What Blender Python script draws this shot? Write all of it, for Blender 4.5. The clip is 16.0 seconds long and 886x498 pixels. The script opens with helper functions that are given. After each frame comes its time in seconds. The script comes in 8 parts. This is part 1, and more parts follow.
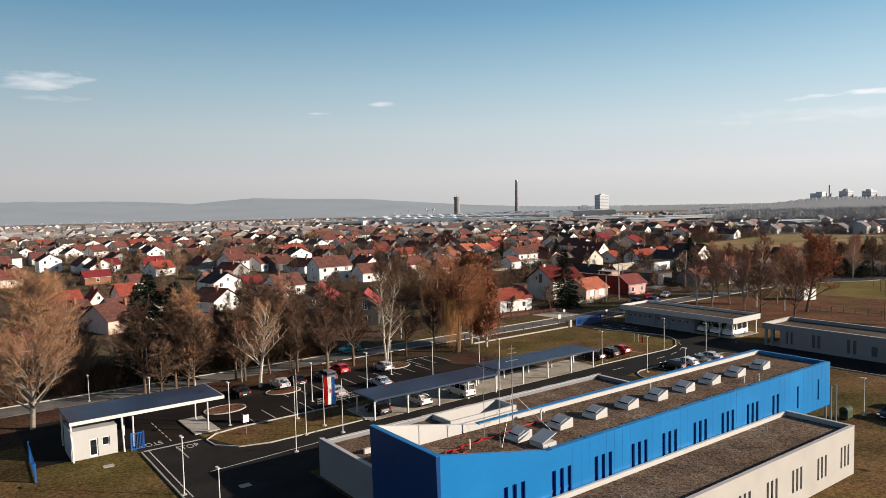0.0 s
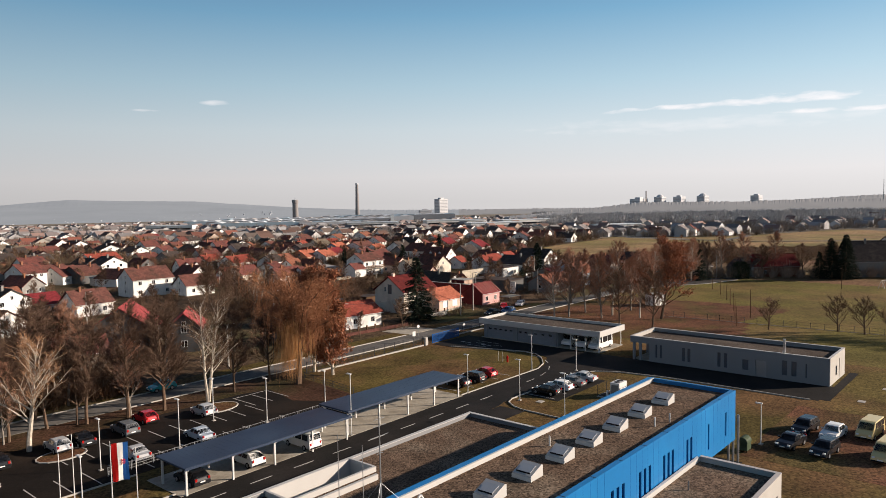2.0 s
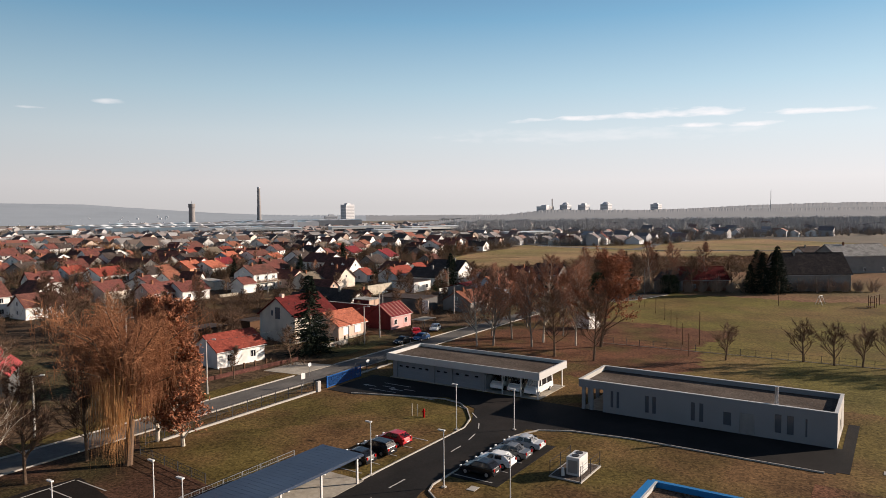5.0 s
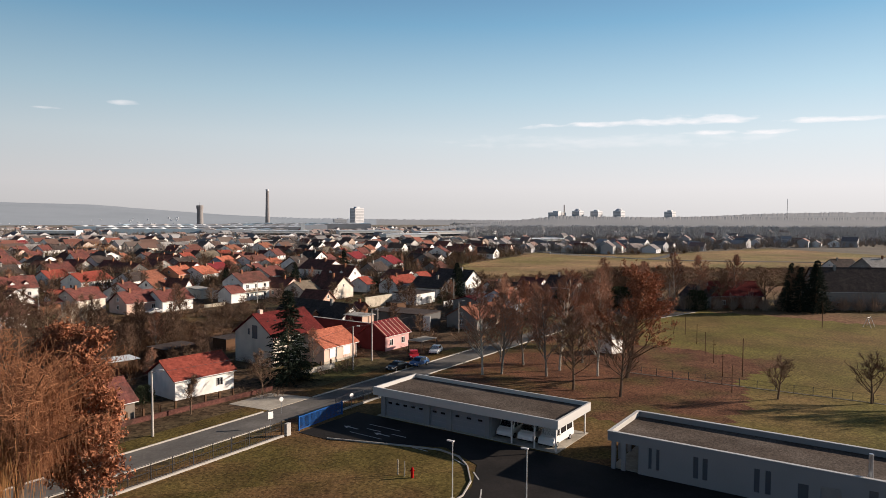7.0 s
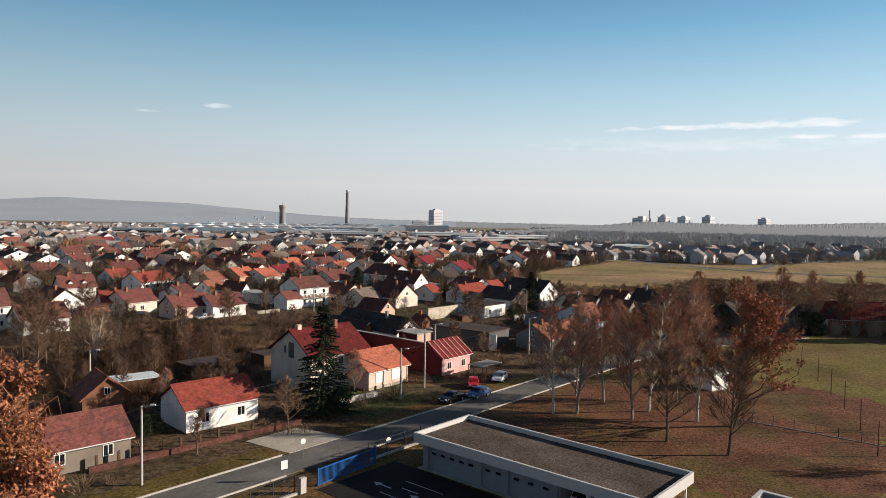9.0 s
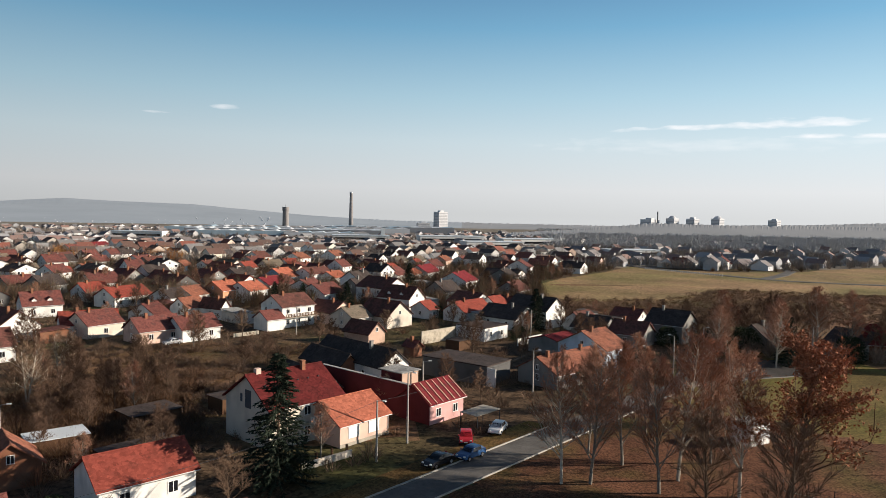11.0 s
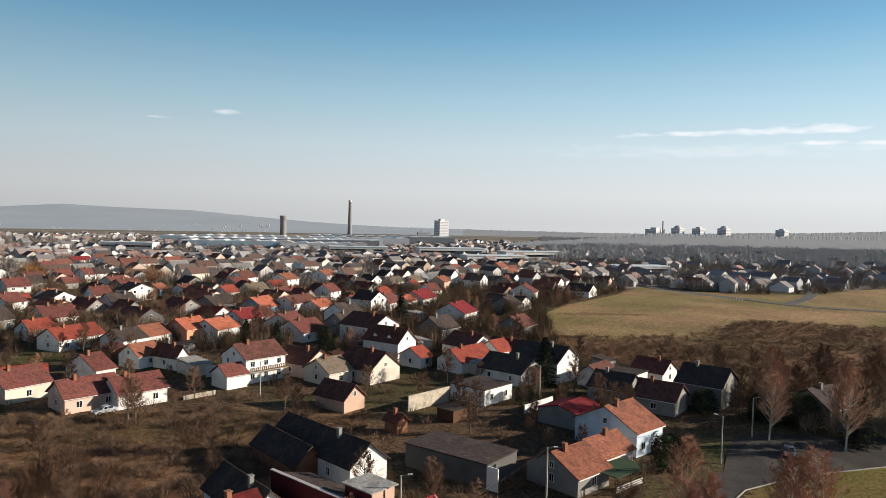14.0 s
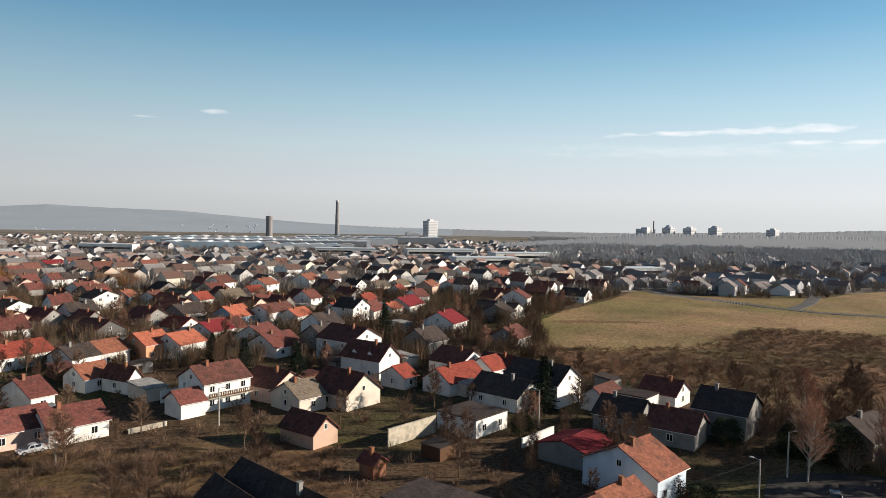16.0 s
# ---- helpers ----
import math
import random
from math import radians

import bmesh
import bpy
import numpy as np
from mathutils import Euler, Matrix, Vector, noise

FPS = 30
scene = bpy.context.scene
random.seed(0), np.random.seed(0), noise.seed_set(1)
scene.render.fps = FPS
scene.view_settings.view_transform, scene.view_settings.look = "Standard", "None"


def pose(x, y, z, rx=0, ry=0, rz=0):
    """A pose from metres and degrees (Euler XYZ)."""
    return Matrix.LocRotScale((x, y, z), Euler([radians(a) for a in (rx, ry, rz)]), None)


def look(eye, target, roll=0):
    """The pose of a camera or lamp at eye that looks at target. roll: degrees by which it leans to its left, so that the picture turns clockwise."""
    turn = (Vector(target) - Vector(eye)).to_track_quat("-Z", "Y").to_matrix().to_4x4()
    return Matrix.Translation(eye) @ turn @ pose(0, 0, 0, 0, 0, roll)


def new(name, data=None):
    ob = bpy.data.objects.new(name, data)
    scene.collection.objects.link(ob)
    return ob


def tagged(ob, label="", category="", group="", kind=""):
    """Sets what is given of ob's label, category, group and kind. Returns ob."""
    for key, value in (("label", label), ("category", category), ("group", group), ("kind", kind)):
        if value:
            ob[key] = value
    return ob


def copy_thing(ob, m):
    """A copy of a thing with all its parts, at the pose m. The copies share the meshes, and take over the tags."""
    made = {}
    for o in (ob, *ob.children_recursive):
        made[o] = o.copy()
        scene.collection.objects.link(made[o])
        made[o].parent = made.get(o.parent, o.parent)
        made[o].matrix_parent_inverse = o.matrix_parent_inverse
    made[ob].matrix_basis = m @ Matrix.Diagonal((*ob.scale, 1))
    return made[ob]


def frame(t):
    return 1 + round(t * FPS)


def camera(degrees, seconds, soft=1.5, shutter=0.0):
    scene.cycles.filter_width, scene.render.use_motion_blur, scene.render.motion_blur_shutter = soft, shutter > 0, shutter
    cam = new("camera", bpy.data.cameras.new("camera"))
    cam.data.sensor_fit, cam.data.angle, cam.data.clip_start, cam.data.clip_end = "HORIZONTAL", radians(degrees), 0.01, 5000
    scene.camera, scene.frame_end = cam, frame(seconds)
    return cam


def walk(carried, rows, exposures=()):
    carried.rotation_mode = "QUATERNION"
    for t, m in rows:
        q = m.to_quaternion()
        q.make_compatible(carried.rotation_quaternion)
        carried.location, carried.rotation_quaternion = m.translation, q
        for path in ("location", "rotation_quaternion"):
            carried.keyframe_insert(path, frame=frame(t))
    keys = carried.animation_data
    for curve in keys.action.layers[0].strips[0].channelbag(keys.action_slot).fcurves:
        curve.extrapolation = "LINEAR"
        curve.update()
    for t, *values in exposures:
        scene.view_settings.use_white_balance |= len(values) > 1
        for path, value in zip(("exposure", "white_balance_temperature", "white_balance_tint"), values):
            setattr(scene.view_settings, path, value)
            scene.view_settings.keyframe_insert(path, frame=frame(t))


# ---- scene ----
EXPO = 0.76
cam = camera(64.1, 16.0, soft=0.7)
PATH = [
    (0, (1.887, 6.517, 27.423), (1.675, 8.501, 27.289), -1.3),
    (0.5, (1.15, 11.021, 27.394), (1.053, 13.015, 27.26), -1.2),
    (1, (0.602, 15.578, 27.379), (0.621, 17.573, 27.245), -1.2),
    (1.5, (0.285, 20.241, 27.344), (0.417, 22.232, 27.211), -1.1),
    (2, (0.275, 25.012, 27.356), (0.512, 26.994, 27.223), -1.0),
    (2.5, (0.536, 29.831, 27.311), (0.869, 31.799, 27.179), -0.9),
    (3, (0.961, 34.611, 27.274), (1.387, 36.561, 27.146), -0.8),
    (3.5, (1.659, 39.37, 27.262), (2.141, 41.306, 27.136), -0.7),
    (4, (2.639, 44.018, 27.246), (3.128, 45.954, 27.122), -0.6),
    (6.5, (9.54, 66.664, 27.473), (10.032, 68.6, 27.364), 0.1),
    (7, (11.166, 71.132, 27.488), (11.631, 73.074, 27.382), 0.3),
    (7.5, (12.799, 75.647, 27.505), (13.215, 77.6, 27.401), 0.5),
    (8, (14.457, 80.221, 27.561), (14.812, 82.186, 27.458), 0.7),
    (8.5, (16.015, 84.79, 27.6), (16.31, 86.765, 27.499), 0.9),
    (9, (17.533, 89.381, 27.662), (17.777, 91.363, 27.561), 1.2),
    (11.5, (23.29, 111.887, 31.57), (23.514, 113.872, 31.47), 1.2),
    (12, (24.182, 116.717, 32.544), (24.403, 118.702, 32.45), 1.3),
    (12.5, (25.014, 121.502, 33.812), (25.231, 123.488, 33.72), 1.3),
    (13, (25.824, 126.136, 35.144), (26.039, 128.123, 35.055), 1.3),
    (13.5, (26.545, 130.714, 36.357), (26.759, 132.7, 36.27), 1.3),
    (14, (27.292, 135.227, 37.287), (27.513, 137.213, 37.202), 1.3),
    (14.5, (27.991, 139.697, 37.806), (28.221, 141.682, 37.721), 1.2),
    (15, (28.646, 144.18, 38.029), (28.883, 146.164, 37.943), 1.2),
    (15.5, (29.335, 148.724, 38.125), (29.579, 150.708, 38.04), 1.2),
    (16, (30.021, 153.387, 38.189), (30.272, 155.369, 38.104), 1.2),
]
# the rows are eye, target, roll
walk(cam, [(t, look(e, g, r)) for t, e, g, r in PATH], exposures=((0.0, EXPO, 6680, 12.5), (3.0, EXPO, 6800, 16), (6.5, EXPO, 6800, 16), (9.0, EXPO, 6560, 11.5), (16.0, EXPO, 6500, 10)))

# ---------------------------------------------------------------- light
SUN_EL, SUN_AZ = 18.0, 92.0      # degrees above the ground; clockwise from +y
world = bpy.data.worlds.new("winter_sky")
scene.world = world
world.use_nodes = True
wn, wl = world.node_tree.nodes, world.node_tree.links
sky = wn.new("ShaderNodeTexSky")
sky.sky_type, sky.sun_disc = "NISHITA", False
sky.sun_elevation, sky.sun_rotation = radians(SUN_EL), radians(SUN_AZ)
sky.altitude, sky.air_density, sky.dust_density, sky.ozone_density = 100, 1.0, 0.6, 2.0


def wmath(op, a, b=None, c=None):
    n = wn.new("ShaderNodeMath")
    n.operation = op
    for i, v in enumerate((a, b, c)):
        if v is None:
            continue
        if hasattr(v, "is_linked"):
            wl.new(v, n.inputs[i])
        else:
            n.inputs[i].default_value = v
    return n.outputs[0]


def cloud(coord_az, coord_el, az, el, half_az, half_el, slope, streak):
    """A wisp of cloud at a direction of the sky: soft window times stretched noise."""
    da = wmath("SUBTRACT", coord_az, az)
    de = wmath("SUBTRACT", wmath("SUBTRACT", coord_el, el), wmath("MULTIPLY", da, slope))
    r2 = wmath("ADD", wmath("POWER", wmath("ABSOLUTE", wmath("DIVIDE", da, half_az)), 2.0),
               wmath("POWER", wmath("ABSOLUTE", wmath("DIVIDE", de, half_el)), 2.0))
    win = wmath("SUBTRACT", 1.0, r2)
    return wmath("MAXIMUM", wmath("ADD", win, wmath("MULTIPLY", wmath("SUBTRACT", streak, 0.60), 3.4)), 0.0)


tc = wn.new("ShaderNodeTexCoord")
sep = wn.new("ShaderNodeSeparateXYZ")
wl.new(tc.outputs["Generated"], sep.inputs[0])
s_az = wmath("ARCTAN2", sep.outputs[0], sep.outputs[1])
s_el = sep.outputs[2]
comb = wn.new("ShaderNodeCombineXYZ")
wl.new(wmath("MULTIPLY", s_az, 22.0), comb.inputs[0])
wl.new(wmath("MULTIPLY", s_el, 90.0), comb.inputs[1])
cn = wn.new("ShaderNodeTexNoise")
cn.inputs["Scale"].default_value, cn.inputs["Detail"].default_value = 1.0, 6.0
wl.new(comb.outputs[0], cn.inputs["Vector"])
streak = cn.outputs[0]
mask = None
for az, el, ha, he, sl in ((0.50, 0.1205, 0.22, 0.0050, 0.022), (0.585, 0.1225, 0.085, 0.0080, 0.0), (0.62, 0.1043, 0.10, 0.0040, -0.02), (0.74, 0.1150, 0.10, 0.0045, -0.015), (0.92, 0.1120, 0.14, 0.006, -0.01),
                           (0.48, 0.096, 0.30, 0.012, 0.0), (-0.182, 0.1355, 0.026, 0.0042, 0.0), (-0.273, 0.124, 0.02, 0.0025, 0.0), (-0.615, 0.1565, 0.062, 0.0150, 0.06), (-0.60, 0.137, 0.05, 0.006, 0.0)):
    one = cloud(s_az, s_el, az, el, ha, he, sl, streak)
    if el < 0.1 or az < -0.1:
        one = wmath("MULTIPLY", wmath("MINIMUM", one, 1.0), 0.30 if el < 0.1 or el == 0.137 else 0.6)
    mask = one if mask is None else wmath("MAXIMUM", mask, one)
mask = wmath("MULTIPLY", wmath("MINIMUM", mask, 1.0), 0.70)
SKY = 0.050
haze = wn.new("ShaderNodeValToRGB")      # winter haze low over the horizon, clear blue above
els = haze.color_ramp.elements
stops = ((0.0, (0.516, 0.529, 0.533, 1.0)), (0.035, (0.576, 0.593, 0.602, 1.0)), (0.10, (0.503, 0.602, 0.649, 0.95)), (0.16, (0.361, 0.533, 0.632, 0.9)), (0.25, (0.159, 0.365, 0.542, 0.85)), (0.33, (0.095, 0.258, 0.456, 0.6)), (0.45, (0.052, 0.155, 0.310, 0.0)))
while len(els) < len(stops):
    els.new(0.5)
for e, (pos, col) in zip(els, stops):
    e.position, e.color = pos, col
wl.new(s_el, haze.inputs[0])
lift = wn.new("ShaderNodeVectorMath")
lift.operation = "SCALE"
to_sun = wmath("ADD", wmath("MULTIPLY", sep.outputs[0], math.sin(radians(SUN_AZ))), wmath("MULTIPLY", sep.outputs[1], math.cos(radians(SUN_AZ))))
wl.new(wmath("DIVIDE", wmath("MULTIPLY_ADD", to_sun, 0.235, 0.685), SKY), lift.inputs[3])     # brighter towards the sun
wl.new(haze.outputs[0], lift.inputs[0])
low = wn.new("ShaderNodeMix")
low.data_type = "RGBA"
wl.new(haze.outputs[1], low.inputs[0]), wl.new(sky.outputs[0], low.inputs[6]), wl.new(lift.outputs[0], low.inputs[7])
mixc = wn.new("ShaderNodeMix")
mixc.data_type = "RGBA"
wl.new(mask, mixc.inputs[0])
wl.new(low.outputs[2], mixc.inputs[6])
mixc.inputs[7].default_value = (0.64 / SKY, 0.63 / SKY, 0.635 / SKY, 1)
bg = wn["Background"]
wl.new(mixc.outputs[2], bg.inputs[0])
bg.inputs[1].default_value = SKY

sun_data = bpy.data.lights.new("sun", "SUN")
sun_data.energy, sun_data.angle, sun_data.color = 4.9, radians(0.6), (1.0, 0.885, 0.745)
sun_ob = new("sun", sun_data)
sun_vec = Vector((math.sin(radians(SUN_AZ)) * math.cos(radians(SUN_EL)), math.cos(radians(SUN_AZ)) * math.cos(radians(SUN_EL)), math.sin(radians(SUN_EL))))
sun_ob.matrix_basis = look(sun_vec * 400, (0, 0, 0))

# ---------------------------------------------------------------- materials
MATS = {}


def mat(name, color, rough=0.7, var=0.15, scale=1.5, fine=25.0, bump=0.0, metal=0.0, second=None, second_amt=0.5, rand=0.0, courses=0.0, spec=0.06, island=False, grit=0.0, grain=0.4):
    """A surface: base colour, broken up by a coarse and a fine noise, a second colour in stains, and fine relief."""
    m = bpy.data.materials.new(name)
    m.use_nodes = True
    n, l = m.node_tree.nodes, m.node_tree.links
    b = n["Principled BSDF"]
    b.inputs["Roughness"].default_value, b.inputs["Metallic"].default_value = rough, metal
    b.inputs["Specular IOR Level"].default_value = spec
    co = n.new("ShaderNodeTexCoord")
    big, small = n.new("ShaderNodeTexNoise"), n.new("ShaderNodeTexNoise")
    big.inputs["Scale"].default_value, big.inputs["Detail"].default_value = scale, 5.0
    small.inputs["Scale"].default_value, small.inputs["Detail"].default_value = fine, 3.0
    l.new(co.outputs["Object"], big.inputs[0]), l.new(co.outputs["Object"], small.inputs[0])
    add = n.new("ShaderNodeMath")
    add.operation = "MULTIPLY_ADD"
    l.new(small.outputs[0], add.inputs[0])
    add.inputs[1].default_value = 0.6
    l.new(big.outputs[0], add.inputs[2])
    ramp = n.new("ShaderNodeMapRange")
    ramp.inputs[1].default_value, ramp.inputs[2].default_value = 0.45, 1.15
    ramp.inputs[3].default_value, ramp.inputs[4].default_value = 1.0 - var, 1.0 + var
    l.new(add.outputs[0], ramp.inputs[0])
    hsv = n.new("ShaderNodeHueSaturation")
    l.new(ramp.outputs[0], hsv.inputs["Value"])
    if second:
        mx = n.new("ShaderNodeMix")
        mx.data_type = "RGBA"
        mr = n.new("ShaderNodeMapRange")
        mr.inputs[1].default_value, mr.inputs[2].default_value = 0.62 - second_amt * 0.3, 0.82 - second_amt * 0.3
        stain = n.new("ShaderNodeTexNoise")
        stain.inputs["Scale"].default_value, stain.inputs["Detail"].default_value = scale * 0.6, 7.0
        l.new(co.outputs["Object"], stain.inputs[0]), l.new(stain.outputs[0], mr.inputs[0]), l.new(mr.outputs[0], mx.inputs[0])
        mx.inputs[6].default_value, mx.inputs[7].default_value = (*color, 1), (*second, 1)
        l.new(mx.outputs[2], hsv.inputs["Color"])
    else:
        hsv.inputs["Color"].default_value = (*color, 1)
    out = hsv.outputs[0]
    if rand or island:
        src = n.new("ShaderNodeNewGeometry").outputs["Random Per Island"] if island else n.new("ShaderNodeObjectInfo").outputs["Random"]
        h2, mr2 = n.new("ShaderNodeHueSaturation"), n.new("ShaderNodeMapRange")
        mr2.inputs[3].default_value, mr2.inputs[4].default_value = 1 - rand, 1 + rand
        l.new(src, mr2.inputs[0]), l.new(mr2.outputs[0], h2.inputs["Value"]), l.new(out, h2.inputs["Color"])
        out = h2.outputs[0]
    if grit:                                   # single stones, tufts or leaves of unlike tone
        vor, sp, mg, hg = n.new("ShaderNodeTexVoronoi"), n.new("ShaderNodeSeparateColor"), n.new("ShaderNodeMapRange"), n.new("ShaderNodeHueSaturation")
        vor.inputs["Scale"].default_value = grit
        l.new(co.outputs["Object"], vor.inputs["Vector"]), l.new(vor.outputs["Color"], sp.inputs[0]), l.new(sp.outputs[0], mg.inputs[0])
        mg.inputs[3].default_value, mg.inputs[4].default_value = 1.0 - grain, 1.0 + grain
        l.new(mg.outputs[0], hg.inputs["Value"]), l.new(out, hg.inputs["Color"])
        out = hg.outputs[0]
    height = small.outputs[0]
    if courses:
        sepz, mul, wav = n.new("ShaderNodeSeparateXYZ"), n.new("ShaderNodeMath"), n.new("ShaderNodeMath")
        l.new(co.outputs["Object"], sepz.inputs[0])
        mul.operation, mul.inputs[1].default_value = "MULTIPLY", courses
        l.new(sepz.outputs[2], mul.inputs[0])
        wav.operation = "FRACT"
        l.new(mul.outputs[0], wav.inputs[0])
        ad = n.new("ShaderNodeMath")
        ad.operation = "ADD"
        l.new(wav.outputs[0], ad.inputs[0]), l.new(small.outputs[0], ad.inputs[1])
        height = ad.outputs[0]
    if bump:
        bp = n.new("ShaderNodeBump")
        bp.inputs["Strength"].default_value, bp.inputs["Distance"].default_value = min(1.0, bump), 0.05
        l.new(height, bp.inputs["Height"]), l.new(bp.outputs[0], b.inputs["Normal"])
    l.new(out, b.inputs["Base Color"])
    MATS[name] = m
    return m


def palette(name, colors, rough=0.8, fine=6.0):
    """Many small alike pieces in one mesh: each island picks its own colour."""
    m = mat(name, colors[0], rough, 0.12, 0.8, fine)
    n, l = m.node_tree.nodes, m.node_tree.links
    ramp, geo = n.new("ShaderNodeValToRGB"), n.new("ShaderNodeNewGeometry")
    ramp.color_ramp.interpolation = "CONSTANT"
    els = ramp.color_ramp.elements
    while len(els) < len(colors):
        els.new(0.5)
    for i, c in enumerate(colors):
        els[i].position, els[i].color = i / len(colors), (*c, 1)
    l.new(geo.outputs["Random Per Island"], ramp.inputs[0])
    hs = [x for x in n if x.bl_idname == "ShaderNodeHueSaturation"][0]
    l.new(ramp.outputs[0], hs.inputs["Color"])
    return m


mat("asphalt", (0.020, 0.0185, 0.0175), 0.8, 0.25, 0.25, 30, 0.15, second=(0.030, 0.026, 0.024), second_amt=0.5, grit=6.0, grain=0.12)
mat("car_park_asphalt", (0.015, 0.0125, 0.011), 0.85, 0.3, 0.2, 30, 0.15, second=(0.026, 0.0195, 0.0155), second_amt=0.5, grit=5.0, grain=0.14)
mat("worn_asphalt", (0.055, 0.050, 0.046), 0.85, 0.25, 0.25, 30, 0.12, second=(0.075, 0.067, 0.06), second_amt=0.5, grit=3.0, grain=0.12)
mat("street_asphalt", (0.115, 0.107, 0.098), 0.85, 0.2, 0.3, 30, 0.1, second=(0.15, 0.14, 0.128), grit=3.0, grain=0.10)
mat("concrete", (0.36, 0.325, 0.27), 0.9, 0.15, 0.4, 12, 0.1, second=(0.20, 0.175, 0.14), second_amt=0.35, grit=3.0, grain=0.10)
mat("kerbstone", (0.38, 0.355, 0.32), 0.9, 0.15, 1.0, 20, 0.1)
mat("lawn", (0.094, 0.070, 0.022), 0.95, 0.62, 0.12, 2.2, 0.8, second=(0.125, 0.070, 0.032), second_amt=0.66, grit=4.5, grain=0.42)
# darker copy of litter, the roadside trees' shade put into its colour
mat("wet_litter", (0.066, 0.034, 0.022), 0.95, 0.55, 0.15, 3.0, 0.8, second=(0.046, 0.036, 0.016), second_amt=0.5, grit=5.0, grain=0.5)
mat("field_grass", (0.125, 0.103, 0.030), 0.95, 0.50, 0.08, 2.0, 0.7, second=(0.150, 0.098, 0.040), second_amt=0.6, grit=4.0, grain=0.36)
mat("litter", (0.118, 0.054, 0.031), 0.95, 0.55, 0.15, 3.0, 0.8, second=(0.088, 0.064, 0.024), second_amt=0.5, grit=5.0, grain=0.5)
mat("meadow", (0.195, 0.155, 0.064), 0.95, 0.45, 0.030, 1.0, 0.4, second=(0.280, 0.178, 0.096), second_amt=0.70, grit=1.6, grain=0.36)
mat("rough_ground", (0.190, 0.105, 0.060), 0.95, 0.40, 0.03, 0.8, 0.6, second=(0.120, 0.086, 0.042), second_amt=0.7, grit=1.8, grain=0.32)
mat("garden", (0.092, 0.060, 0.037), 0.95, 0.40, 0.05, 1.2, 0.6, second=(0.070, 0.066, 0.026), second_amt=0.6, grit=2.2, grain=0.5)
# paler than the near land, distance haze put into its colour
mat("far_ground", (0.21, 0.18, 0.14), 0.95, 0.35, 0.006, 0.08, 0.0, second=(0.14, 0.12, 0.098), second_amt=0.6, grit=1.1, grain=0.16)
mat("roof_gravel", (0.118, 0.079, 0.055), 0.95, 0.50, 0.35, 2.6, 1.0, second=(0.150, 0.114, 0.083), second_amt=0.4, grit=8.0, grain=0.62)
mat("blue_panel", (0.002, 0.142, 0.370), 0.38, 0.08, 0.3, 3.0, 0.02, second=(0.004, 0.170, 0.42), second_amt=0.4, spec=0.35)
mat("pane_grey", (0.115, 0.105, 0.09), 0.25, 0.05, 1, 8, spec=0.5)
mat("coping_grey", (0.40, 0.375, 0.36), 0.7, 0.10, 0.5, 8)
mat("container_green", (0.055, 0.075, 0.045), 0.6, 0.1, 2, 12)
mat("dark_gravel", (0.080, 0.062, 0.050), 0.95, 0.35, 0.3, 3.0, 0.8, second=(0.105, 0.085, 0.07), grit=7.0, grain=0.35)
mat("door_grey", (0.20, 0.215, 0.235), 0.6, 0.06, 0.6, 9, 0.02, spec=0.3)
# pale base colour stands for the reflection in the rooflight glass
mat("silver_glass", (0.46, 0.47, 0.48), 0.18, 0.05, 1, 8, spec=0.6)
# darker copy of blue_panel, the end wall's shade put into its colour
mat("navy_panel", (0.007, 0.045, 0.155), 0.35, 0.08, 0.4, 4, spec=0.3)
mat("pavilion_green", (0.05, 0.075, 0.045), 0.7, 0.15, 1, 10)
mat("evergreen", (0.030, 0.038, 0.020), 0.9, 0.4, 2, 12, island=True, rand=0.4)
mat("blue_glass", (0.003, 0.006, 0.095), 0.12, 0.05, 1.0, 5, spec=0.6)
mat("white_render", (0.40, 0.38, 0.35), 0.75, 0.08, 0.4, 8, 0.03, second=(0.365, 0.345, 0.315), second_amt=0.3)
mat("white_sheet", (0.46, 0.45, 0.43), 0.5, 0.05, 0.7, 10, spec=0.4)
# lighter than glass_dark, a reflection put into the office pane colour
mat("pane_slate", (0.085, 0.095, 0.11), 0.15, 0.05, 1, 8, spec=0.6)
mat("grey_render", (0.22, 0.224, 0.232), 0.75, 0.06, 0.4, 8, 0.03)
mat("white_metal", (0.60, 0.59, 0.565), 0.45, 0.05, 2, 20, spec=0.4)
mat("grey_metal", (0.28, 0.29, 0.30), 0.45, 0.10, 2, 20, metal=0.6)
mat("dark_metal", (0.045, 0.045, 0.05), 0.5, 0.10, 2, 20)
mat("slate_sheet", (0.026, 0.040, 0.072), 0.42, 0.15, 0.3, 4, 0.05, second=(0.034, 0.053, 0.09), second_amt=0.5, spec=0.4)
mat("glass_dark", (0.012, 0.014, 0.018), 0.08, 0.05, 1, 8, spec=0.7)
# pale panes for far windows, haze put into the tone
mat("glass_grey", (0.34, 0.35, 0.37), 0.12, 0.05, 1, 8, spec=0.6)
mat("gate_blue", (0.016, 0.085, 0.27), 0.45, 0.08, 1, 12)
mat("road_paint", (0.40, 0.39, 0.37), 0.8, 0.15, 2, 18)
mat("rubber", (0.015, 0.015, 0.016), 0.85, 0.1, 3, 30)
mat("alloy", (0.45, 0.45, 0.46), 0.35, 0.05, 3, 30, metal=0.8)
mat("lamp_red", (0.35, 0.012, 0.010), 0.3, 0.05, 3, 20)
mat("lamp_clear", (0.75, 0.75, 0.72), 0.2, 0.05, 3, 20, spec=0.6)
mat("bark_grey", (0.21, 0.185, 0.155), 0.9, 0.35, 3, 25, 0.4)
